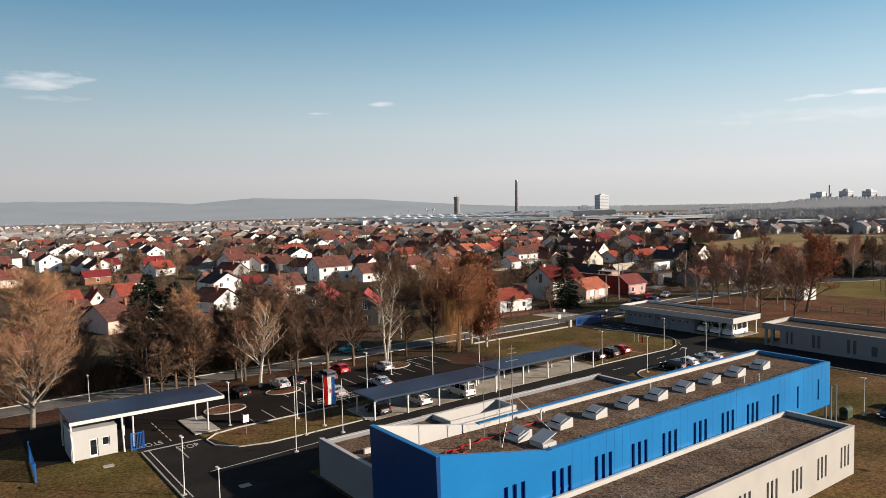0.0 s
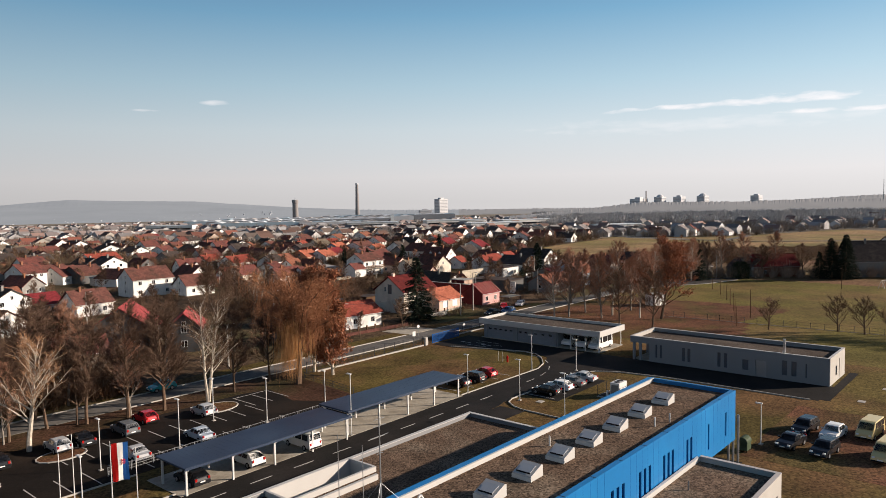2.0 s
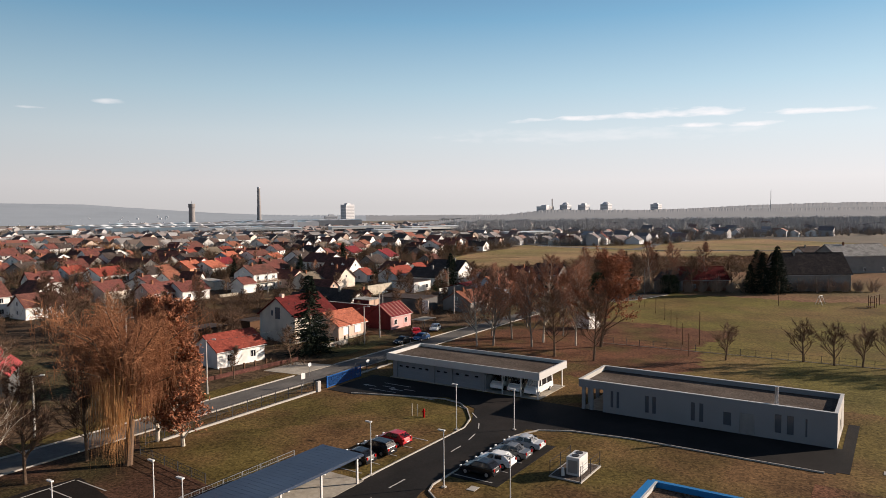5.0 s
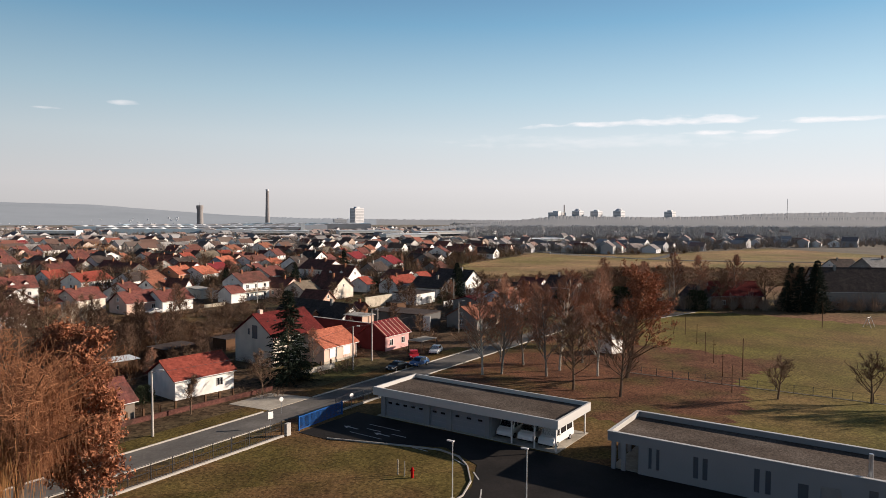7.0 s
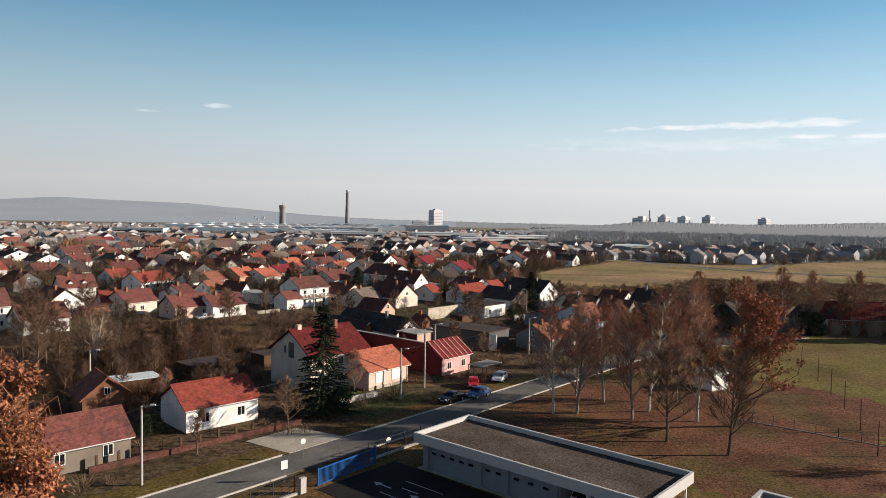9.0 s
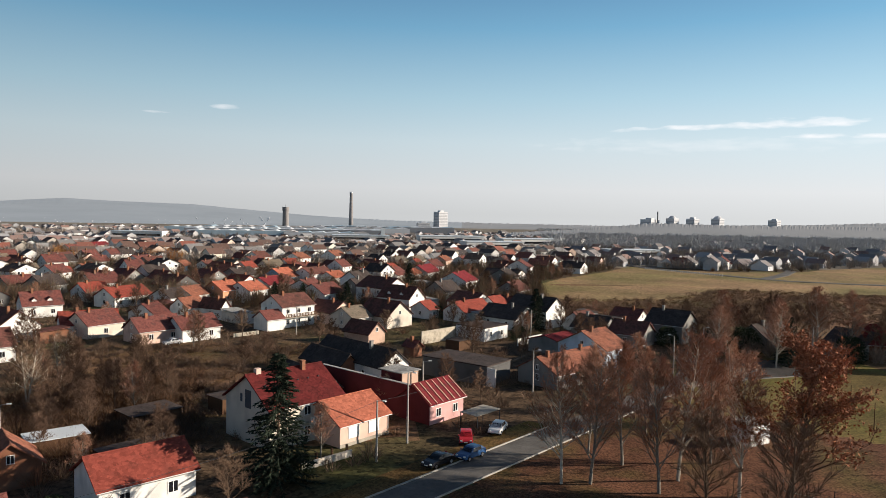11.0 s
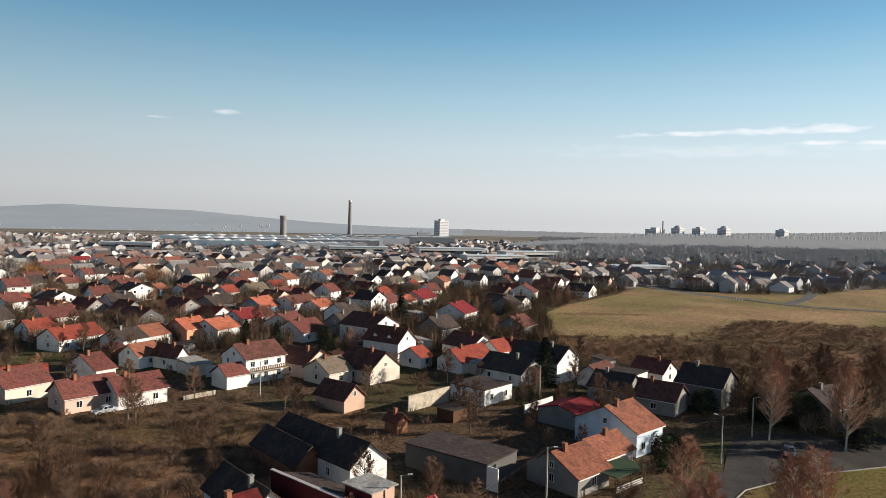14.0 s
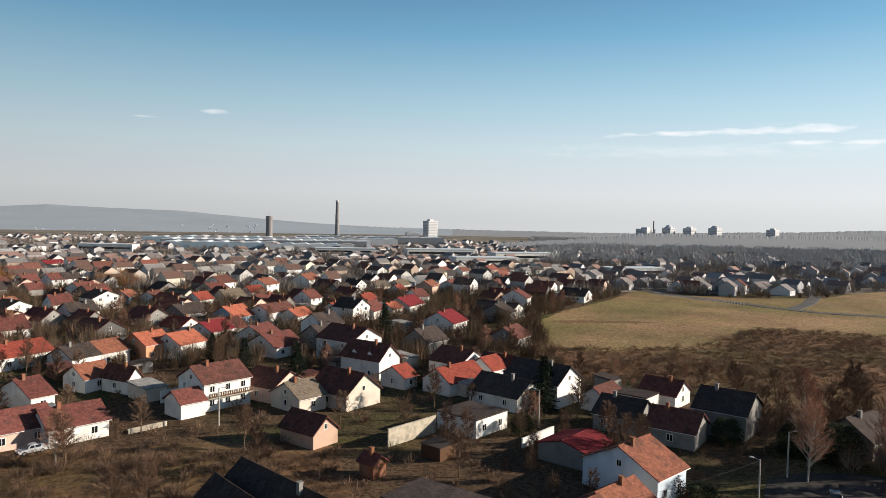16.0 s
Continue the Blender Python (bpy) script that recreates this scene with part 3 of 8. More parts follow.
for i in range(3):
    mark(99.5 + i * 3.2, 71.6, 0.12, 4.6)
mark(25.1, 78.5, 0.14, 16)
mark(28.0, 83.8, 0.12, 4.6)
mark(27.8, 86.8, 6.4, 0.32)
for k in range(6):
    mark(28.1, 89 + 1.6 * k, 0.12, 0.9)
mark(36, 76.4, 15, 0.12, 4)
for a in (121.8, 125.6):
    mark(a, 100.5, 0.12, 5)
for a, b in ((123.2, 99), (123.2, 104)):
    bm = prism([(-1.2, -0.1), (0.4, -0.1), (0.4, -0.45), (1.3, 0), (0.4, 0.45), (0.4, 0.1), (-1.2, 0.1)], 0, 0.012)
    single("arrow_marking", bm, "road_paint", site(a, b, 0.026, 90), "white arrow painted on the yard asphalt", "road marking", kind="structure")


def lettering(text, size, m, material, label, extrude=0.006):
    cu = bpy.data.curves.new("lettering", "FONT")
    cu.body, cu.size, cu.extrude, cu.align_x = text, size, extrude, "CENTER"
    tmp = new("lettering_tmp", cu)
    me = bpy.data.meshes.new_from_object(tmp)
    bpy.data.objects.remove(tmp)
    me.materials.append(MATS[material])
    ob = new("painted_word", me)
    ob.matrix_basis = m
    return tagged(ob, label, "road marking", kind="structure")


for a, b, rz in ((25.9, 89.4, 180), (29.0, 84.6, 0)):
    lettering("STOP", 1.25, site(a, b, 0.034, rz) @ Matrix.Diagonal((0.85, 1.5, 1, 1)), "road_paint", "white STOP painted on the asphalt")
for a, b in ((97.3, 70.2), (122.8, 36.5), (20.5, 84.6), (30, 70), (131.5, 35), (96.5, 88.6)):
    t = single("manhole_cover", box(-0.55, 0.55, -0.45, 0.45, 0, 0.05, bevel=0.02), "kerbstone", site(a, b, 0.0), "square pale concrete manhole cover in grass", "manhole cover", "manhole covers")

# ---------------------------------------------------------------- blue building with its wings
BLUE = thing("blue_station_building", site(33, 41.3), "long station building clad in bright blue panels, gravel roof", "building")
bl, bw = 54.4, 8.7               # length and width
TOP, PROW, KINK = 8.35, 10.35, 10.2


def side_wall(y0, y1, material, windows):
    """A long side with its raised prow, cut through by tall slits."""
    bm = bmesh.new()
    cuts = sorted({0.0, bl, KINK, *[v for w in windows for v in (w[0], w[1])]})

    def top_at(x):
        return PROW + (TOP - PROW) * min(1.0, x / KINK)
    for x0, x1 in zip(cuts, cuts[1:]):
        hole = [w for w in windows if w[0] <= x0 + 1e-6 and w[1] >= x1 - 1e-6]
        spans = [(LOW, None)] if not hole else [(LOW, hole[0][2]), (hole[0][3], None)]
        for z0, z1 in spans:
            if z1 is not None and z1 - z0 < 0.01:
                continue
            za, zb = (top_at(x0), top_at(x1)) if z1 is None else (z1, z1)
            vs = [bm.verts.new(c) for c in ((x0, y0, z0), (x1, y0, z0), (x1, y0, zb), (x0, y0, za), (x0, y1, z0), (x1, y1, z0), (x1, y1, zb), (x0, y1, za))]
            for q in ((0, 1, 2, 3), (7, 6, 5, 4), (1, 5, 6, 2), (4, 0, 3, 7), (3, 2, 6, 7), (0, 4, 5, 1)):
                bm.faces.new([vs[i] for i in q])
    return bm


LOW = 3.4
SLITS = []
for g0, k in ((5.6, 3), (10.5, 3), (15.3, 3), (19.9, 3), (24.1, 3), (28.7, 3), (33.2, 3), (37.6, 3), (42.4, 2)):
    SLITS += [(g0 + 0.85 * i, g0 + 0.85 * i + 0.42, 4.35, 6.65) for i in range(k)]
SLITS += [(47.4, 47.75, 4.35, 6.75), (51.9, 52.25, 4.45, 6.75)]
part("front_wall", side_wall(0.0, 0.35, "blue_panel", SLITS), "blue_panel", BLUE, "bright blue metal panels with slit windows")
part("rear_wall", side_wall(bw - 0.35, bw, "blue_panel", []), "white_sheet", BLUE, "white inner face of the parapet")
part("rear_cladding", box(KINK, bl, bw + 0.003, bw + 0.10, LOW + 0.9, TOP - 0.003), "blue_panel", BLUE)
part("rear_coping", box(KINK, bl, bw - 0.30, bw + 0.22, TOP, TOP + 0.05), "blue_panel", BLUE)
part("inner_trim", box(KINK, bl, bw - 0.46, bw - 0.303, TOP, TOP + 0.04), "white_sheet", BLUE)
part("front_coping", box(KINK, bl, -0.06, 0.40, TOP, TOP + 0.05), "blue_panel", BLUE)
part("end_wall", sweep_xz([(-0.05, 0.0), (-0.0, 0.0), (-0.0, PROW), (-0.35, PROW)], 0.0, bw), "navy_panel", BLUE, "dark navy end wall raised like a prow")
part("end_coping", box(-0.37, 0.06, -0.02, bw + 0.02, PROW, PROW + 0.06), "blue_panel", BLUE)
part("far_end_wall", box(bl, bl + 0.35, 0, bw, LOW, TOP), "blue_panel", BLUE)
part("prow_lining", box(0.004, 0.05, 0.36, bw - 0.36, 7.7, PROW - 0.1), "white_sheet", BLUE)
part("underside", box(0, bl, 0.36, bw - 0.36, LOW, LOW + 0.3), "grey_render", BLUE)
part("roof", box(0.05, bl - 0.003, 0.353, bw - 0.353, 7.3, 7.95), "roof_gravel", BLUE, "brown gravel roof")
part("ground_floor", box(0.3, 46, 0.6, bw - 0.6, 0, LOW), "grey_render", BLUE)
for x0, x1, z0, z1 in SLITS:
    w = part("window", cached(("slit", round(z1 - z0, 2)), lambda: box(0.0, 0.42, 0.0, 0.05, 0.0, z1 - z0), "blue_glass"), None, BLUE, "dark slit window")
    w.matrix_basis = Matrix.Translation((x0, 0.16, z0))
for i in range(44):                    # joints between the metal panels, skipping the slits
    x = KINK + 0.55 + i * 1.0
    if x < bl and not any(a - 0.03 < x < c + 0.03 for a, c, _, _ in SLITS):
        part("panel_joint", cached(("panel_joint",), lambda: box(-0.011, 0.011, -0.004, -0.001, LOW, TOP - 0.01), "gate_blue"), None, BLUE).matrix_basis = Matrix.Translation((x, 0, 0))
for i in range(12):                    # dark joints of the coping
    part("coping_joint", cached(("coping_joint",), lambda: box(-0.03, 0.03, -0.07, 0.55, 0, 0.012), "dark_metal"), None, BLUE).matrix_basis = Matrix.Translation((KINK + 0.2 + i * 4.0, 0, TOP + 0.052))
for i in range(12):
    s = part("roof_bracket", cached(("roof_bracket",), lambda: box(-0.04, 0.04, 0, 0.7, 0, 0.06), "dark_metal"), None, BLUE)
    s.matrix_basis = Matrix.Translation((KINK + 1 + i * 3.7, 0.40, TOP - 0.25))
for x in (11.2, 16.0, 20.4, 24.8, 29.2, 33.6, 38.1, 42.8, 47.8):       # roof lights, their glass sloping towards the prow
    k = part("skylight", cached(("skylight",), lambda: sweep_xz([(-0.82, 0), (0.70, 0), (0.70, 0.78), (0.53, 0.87), (-0.82, 0.38)], 0.1, 1.65), "white_sheet"), None, BLUE, "white box rooflight with sloping glass")
    k.matrix_basis = Matrix.Translation((x, 3.5, 7.95))
    part("glass", cached(("skylight_glass",), lambda: sweep_xz([(-0.62, 0.475), (0.20, 0.775), (0.20, 0.82), (-0.62, 0.52)], 0.34, 1.41), "silver_glass"), None, k)
    part("glass_sill", cached(("skylight_sill",), lambda: sweep_xz([(-0.66, 0.455), (-0.625, 0.468), (-0.625, 0.56), (-0.66, 0.545)], 0.30, 1.45), "glass_dark"), None, k)
    part("frame_rim", cached(("skylight_rim",), lambda: sweep_xz([(-0.87, 0.0), (-0.824, 0.0), (-0.824, 0.28), (-0.87, 0.28)], 0.05, 1.7), "white_metal"), None, k)
for x, y in ((40.5, 2.0), (42.4, 1.5), (6.5, 5.0), (31.0, 6.5)):
    part("vent_pipe", tube((x, y, 7.7), (x, y, 8.75), 0.07, 0.07, 8), "white_metal", BLUE)
mast = part("antenna_mast", tube((11.4, 5.4, 7.7), (11.4, 5.4, 15.5), 0.06, 0.03, 8), "grey_metal", BLUE, "thin galvanised antenna mast")
for z, w in ((14.2, 0.7), (14.8, 0.5), (15.2, 0.4), (13.2, 0.25)):
    part("antenna_bar", tube((11.4 - w, 5.4, z), (11.4 + w, 5.4, z), 0.02, 0.02, 5), "grey_metal", mast)
for p, q in (((11.4, 5.4, 11.5), (8.4, 3.4, 7.8)), ((11.4, 5.4, 11.5), (14.6, 3.8, 7.8)), ((11.4, 5.4, 11.5), (11.2, 8.2, 8.3))):
    part("stay_wire", tube(p, q, 0.012, 0.012, 4), "grey_metal", mast)
for x, y in ((9.0, 6.2), (8.6, 3.8)):
    part("lightning_rod", tube((x, y, 7.7), (x, y, 14.8), 0.035, 0.015, 6), "grey_metal", BLUE)
HOSE = [(37.0, 46.2), (37.6, 46.9), (38.6, 46.7), (39.5, 47.1), (40.7, 46.9), (41.7, 47.4), (42.8, 47.0), (44.2, 47.4), (46.0, 47.7), (48.0, 47.6), (48.7, 47.9)]
bm = bmesh.new()
for p, q in zip(HOSE, HOSE[1:]):
    tube((*p, 8.03), (*q, 8.03), 0.06, 0.06, 6, bm)
single("fire_hose", bm, "lamp_red", site(0, 0), "red hose trailing over the gravel roof", "hose")
bm = bmesh.new()
for i in range(14):
    a0, a1 = radians(i * 360 / 14), radians((i + 1) * 360 / 14)
    tube((0.5 * math.cos(a0), 0.5 * math.sin(a0), 0.05), (0.5 * math.cos(a1), 0.5 * math.sin(a1), 0.05), 0.06, 0.06, 6, bm)
single("fire_hose", bm, "lamp_red", site(38.4, 46.2, 8.0), "coiled red hose on the gravel roof", "hose")
bent = thing("vent_bend", site(48.9, 48.0, 7.95), "white swan-neck vent pipe on the gravel roof", "vent pipe")
part("riser", tube((0, 0, 0), (0, 0, 0.8), 0.08, 0.08, 8), "white_metal", bent)
part("neck", tube((0, 0, 0.8), (0.22, 0, 0.92), 0.08, 0.08, 8), "white_metal", bent)
part("mouth", tube((0.22, 0, 0.92), (0.42, 0, 0.62), 0.08, 0.09, 8), "white_metal", bent)
op = thing("open_rooflight", site(44.6, 42.6, 7.95), "rooflight with its glass flap standing open", "rooflight")
part("kerb_frame", box(-0.75, 0.75, 0, 1.5, 0, 0.35, bevel=0.02), "white_sheet", op)
part("flap", sweep_xz([(-0.8, 0.38), (0.75, 0.95), (0.75, 1.03), (-0.8, 0.46)], 0.0, 1.5), "silver_glass", op, "glass flap with its sheen in the base colour")

# white front wing
WING = thing("white_wing", site(34, 34.3), "low white rendered wing with gravel roof and slit windows", "building")
wlen, wwid, wh = 43.4, 6.6, 4.75


def slit_wall(length, y0, y1, z0, z1, holes, bm=None):
    bm = bm or bmesh.new()
    cuts = sorted({0.0, length, *[v for h in holes for v in h[:2]]})
    for x0, x1 in zip(cuts, cuts[1:]):
        hole = [h for h in holes if h[0] <= x0 + 1e-6 and h[1] >= x1 - 1e-6]
        for a, c in ([(z0, z1)] if not hole else [(z0, hole[0][2]), (hole[0][3], z1)]):
            if c - a > 0.005:
                box(x0, x1, y0, y1, a, c, bm)
    return bm


WS = []
for g0 in (2.3, 6.5, 10.8, 15.0, 19.2, 23.5, 27.7, 31.9, 36.4, 40.9):
    WS += [(g0 + 0.7 * i, g0 + 0.7 * i + 0.36, 1.15, 3.2) for i in range(3)]
part("front_wall", slit_wall(wlen, 0, 0.3, 0, wh, WS), "white_render", WING)
for x0, x1, z0, z1 in WS:
    w = part("window", cached(("wing_slit",), lambda: box(0.0, 0.36, 0.0, 0.05, 0.0, 2.05), "pane_grey"), None, WING, "grey slit window")
    w.matrix_basis = Matrix.Translation((x0, 0.14, z0))
part("end_wall", box(wlen, wlen + 0.3, 0, wwid, 0, wh), "white_render", WING)
part("near_end_wall", box(-0.3, 0, 0, wwid, 0, wh), "white_render", WING)
part("roof", box(0, wlen, 0.303, wwid, wh - 0.75, wh - 0.42), "roof_gravel", WING, "brown gravel roof")
part("coping", box(-0.33, wlen + 0.33, -0.03, 0.36, wh, wh + 0.05), "coping_grey", WING)
part("end_coping", box(wlen - 0.05, wlen + 0.33, 0.363, wwid, wh, wh + 0.05), "coping_grey", WING)
part("rear_upstand", box(0, wlen, wwid + 0.003, wwid + 0.25, wh - 0.5, wh - 0.02), "white_sheet", WING)
for x, y in ((13, 3.3), (24, 4.2), (33, 2.5), (36.8, 5)):
    part("vent_pipe", tube((x, y, wh - 0.5), (x, y, wh + 0.3), 0.06, 0.06, 8), "grey_metal", WING)
for x, y in ((55.4, 8.2), (56.2, 8.0), (56.8, 7.7)):
    part("flue", tube((x, y, 0), (x, y, 5.0), 0.12, 0.12, 10), "grey_metal", WING)

# low wing towards the carports
LOWW = thing("low_wing", site(37.2, 50.3), "low flat-roofed wing with white parapet and gravel roof", "building")
ll, lw, lh = 41.2, 17.3, 3.5
r0, r1, s0 = 13.6, 23.2, 13.6    # light well
part("outer_wall", box(0, ll, lw - 0.3, lw, 0, lh), "grey_render", LOWW)
part("end_wall", box(-0.3, 0, 0, lw, 0, lh + 0.4), "grey_render", LOWW)
part("far_wall", box(ll, ll + 0.3, 0, lw, 0, lh), "grey_render", LOWW)
part("roof", prism([(0, 0), (ll, 0), (ll, lw - 0.3), (r1, lw - 0.3), (r1, s0), (r0, s0), (r0, lw - 0.3), (0, lw - 0.3)], lh - 0.75, lh - 0.4), "roof_gravel", LOWW, "brown gravel roof")
part("coping", box(-0.3, ll + 0.33, lw - 0.36, lw + 0.06, lh, lh + 0.06), "white_sheet", LOWW)
part("far_coping", box(ll - 0.06, ll + 0.33, 0.1, lw - 0.363, lh, lh + 0.06), "white_sheet", LOWW)
part("end_coping", box(-0.36, 0.06, 0, lw - 0.363, lh + 0.4, lh + 0.46), "white_sheet", LOWW)
well = part("light_well", box(r0, r1, s0, s0 + 0.25, 0.3, lh + 0.1), "white_sheet", LOWW, "white lined light well")
part("lining", box(r0 - 0.003, r0 + 0.22, s0 + 0.253, lw - 0.303, 0.3, lh + 0.1), "white_sheet", well)
part("lining", box(r1 - 0.22, r1 + 0.003, s0 + 0.253, lw - 0.303, 0.3, lh + 0.1), "white_sheet", well)
part("lining", box(r0 + 0.223, r1 - 0.223, lw - 0.42, lw - 0.303, 0.3, lh - 0.003), "white_sheet", well)
part("well_floor", box(r0 + 0.223, r1 - 0.223, s0 + 0.253, lw - 0.423, 0.0, 0.3), "asphalt", well)
part("plinth_wall", box(2, 22, lw - 5.2, lw - 4.9, lh - 0.4, lh + 0.1), "white_sheet", LOWW)
for x in (39.2, 39.7, 40.2, 40.7):
    part("lightning_rod", tube((x, 1.6, lh - 0.4), (x, 1.6, lh + 2.4), 0.03, 0.02, 5), "dark_metal", LOWW)

# ---------------------------------------------------------------- carports, gatehouse
def carport(a0, a1, b0, b1, h, label):
    t = thing("carport", site(a0, b0), label, "carport", "carports")
    la, lb = a1 - a0, b1 - b0
    part("roof", sweep_xz([(0, h - 0.10), (la, h - 0.10), (la, h + 0.08), (0, h + 0.08)], 0, lb), "slate_sheet", t, "dark blue-grey sheet roof")
    part("front_fascia", box(-0.03, la + 0.03, -0.06, -0.003, h - 0.14, h + 0.05), "slate_sheet", t)
    n = max(3, round(la / 5.6) + 1)
    for i in range(n):
        x = 0.35 + (la - 0.7) * i / (n - 1)
        post = part("post", cached(("carport_post", h), lambda: box(-0.09, 0.09, -0.09, 0.09, 0, h - 0.1), "white_metal"), None, t, "white steel post")
        post.matrix_basis = Matrix.Translation((x, 0.5, 0))
        post = part("post", CACHE[("carport_post", h)], None, t, "white steel post")
        post.matrix_basis = Matrix.Translation((x, lb - 0.6, 0))
        part("rafter", box(x - 0.05, x + 0.05, 0.1, lb - 0.1, h - 0.28, h - 0.103), "white_metal", t)
    k = int(la / 0.6)
    for i in range(k):
        rib = part("seam", cached(("carport_seam", round(lb, 2)), lambda: box(-0.012, 0.012, 0.02, lb - 0.02, 0, 0.008), "slate_sheet"), None, t)
        rib.matrix_basis = Matrix.Translation((0.3 + i * la / k, 0, h + 0.078))
    return t


carport(50.2, 71.0, 79.0, 84.6, 2.75, "long open carport with dark blue-grey sheet roof")
carport(71.4, 92.6, 80.0, 85.4, 2.95, "long open carport with dark blue-grey sheet roof, far from the gate")


def rail_fence(a0, b0, a1, b1, h, step, material, label, name="fence", bars=True, group=""):
    """Posts, rails and thin upright bars on the plot's grid."""
    d = math.hypot(a1 - a0, b1 - b0)
    rz = math.degrees(math.atan2(b1 - b0, a1 - a0))
    t = thing(name, site(a0, b0, 0, rz), label, "fence", group)
    n = max(1, round(d / step))
    for i in range(n + 1):
        p = part("post", cached(("fence_post", h, material), lambda: box(-0.035, 0.035, -0.035, 0.035, 0, h), material), None, t)
        p.matrix_basis = Matrix.Translation((d * i / n, 0, 0))
    for z in (0.25, h * 0.55, h - 0.06):
        part("rail", box(0, d, -0.02, 0.02, z - 0.02, z + 0.02), material, t)
    if bars:
        vs, fs = [], []
        k = int(d / 0.30)
        for i in range(k):
            x = d * (i + 0.5) / k
            o = len(vs)
            vs += [(x - 0.008, -0.008, 0.1), (x + 0.008, -0.008, 0.1), (x, 0.01, 0.1), (x - 0.008, -0.008, h - 0.05), (x + 0.008, -0.008, h - 0.05), (x, 0.01, h - 0.05)]
            fs += [(o, o + 1, o + 4, o + 3), (o + 1, o + 2, o + 5, o + 4), (o + 2, o, o + 3, o + 5)]
        b = part("mesh_infill", fast_mesh("mesh_infill", vs, fs, [material]), None, t)
        b["kind"] = "stuff"
    return t


rail_fence(48, 90.3, 94, 90.9, 1.0, 2.4, "grey_metal", "low galvanised railing behind the carports")
rail_fence(84.2, 93.3, 85.8, 106.4, 1.1, 2.4, "dark_metal", "low dark wire fence between leaf litter and lawn")
rail_fence(88, 108.7, 115.8, 108.7, 1.9, 2.5, "dark_metal", "dark mesh fence on a low concrete plinth along the street", group="street fences")
single("fence_plinth", box(0, 25.8, -0.14, 0.14, 0, 0.22), "kerbstone", site(90, 108.4), "low pale concrete fence plinth", "plinth", kind="structure")
single("fence_plinth", box(0, 9.5, -0.14, 0.14, 0, 0.22), "kerbstone", site(127.4, 110.2), "low pale concrete fence plinth", "plinth", kind="structure")
rail_fence(127.4, 110.5, 136, 110.5, 1.9, 2.5, "dark_metal", "dark mesh fence on a low concrete plinth beside the gate", group="street fences")
single("gate_pillar", box(-0.35, 0.35, -0.22, 0.22, 0, 1.55, bevel=0.03), "white_render", site(116.4, 108.3), "white rendered gate pillar", "pillar")


def sliding_gate(a0, b0, length, h, rz, label):
    t = thing("sliding_gate", site(a0, b0, 0, rz), label, "gate", "blue gates")
    for z in (0.12, h):
        part("rail", box(0, length, -0.04, 0.04, z - 0.05, z + 0.05), "gate_blue", t)
    n = int(length / 0.16)
    for i in range(n + 1):
        b = part("bar", cached(("gate_bar", h), lambda: box(-0.025, 0.025, -0.02, 0.02, 0.1, h), "gate_blue"), None, t)
        b.matrix_basis = Matrix.Translation((length * i / n, 0, 0))
    for x in (0.0, length):
        part("gate_post", box(x - 0.08, x + 0.08, -0.08, 0.08, 0, h + 0.15), "gate_blue", t)


sliding_gate(118.6, 108.6, 8.4, 1.7, 3, "long blue steel sliding gate, closed")
sliding_gate(14.0, 93.0, 8.5, 1.8, -92, "blue steel sliding gate beside the gatehouse")
sliding_gate(23.6, 88.0, 1.4, 1.9, 10, "narrow blue pedestrian gate")

GH = thing("gatehouse", site(17.6, 88.6), "white gatehouse under a dark sheet canopy with white posts", "gatehouse")
part("wall", slit_wall(4.7, 0, 0.2, 0, 3.1, [(1.8, 2.7, 0.1, 2.1), (3.1, 3.9, 1.1, 2.1)], box(0, 0.2, 0.203, 4.6, 0, 3.1, box(4.5, 4.7, 0.203, 4.6, 0, 3.1, box(0.203, 4.497, 4.4, 4.6, 0, 3.1)))), "white_sheet", GH)
dr = part("door", box(1.83, 2.67, 0.08, 0.13, 0.1, 2.07), "frame_white", GH)
part("pane", box(1.95, 2.55, 0.05, 0.077, 0.3, 1.95), "glass_dark", dr)
wi = part("window", box(3.12, 3.88, 0.08, 0.13, 1.12, 2.08), "frame_white", GH)
part("pane", box(3.2, 3.8, 0.05, 0.077, 1.2, 2.0), "glass_dark", wi)
part("ceiling_slab", box(0, 4.7, 0, 4.6, 3.103, 3.25), "white_sheet", GH)
part("canopy_roof", box(0.0, 17.0, 0.3, 7.4, 4.05, 4.22), "slate_sheet", GH, "dark blue-grey sheet roof")
part("canopy_fascia", box(-0.02, 17.02, 0.22, 0.297, 3.85, 4.24), "white_metal", GH)
part("canopy_fascia", box(17.023, 17.1, 0.22, 7.4, 3.85, 4.24), "white_metal", GH)
for x, y in ((0.1, -0.6), (5.3, -0.4), (6.6, 0.9), (15.2, 0.9), (15.2, 5.9), (6.6, 5.9), (0.1, 6.6)):
    part("post", tube((x, y, 0), (x, max(y, 0.4), 4.05), 0.10, 0.10, 10), "white_metal", GH, "white round steel post")
part("island", box(13.4, 16.4, 0.2, 7.2, 0.03, 0.17), "kerbstone", GH)

# ---------------------------------------------------------------- garages and office block at the back
GA = thing("garage_block", site(129.0, 78.2), "low garage block with white fascia, sectional doors and open van bays", "garage")
gl_, gd_ = 27.0, 9.6             # along b, along a
part("roof", box(0.25, gd_ - 0.25, 0.25, gl_ - 0.25, 3.1, 3.4), "dark_gravel", GA, "dark brown gravel roof")
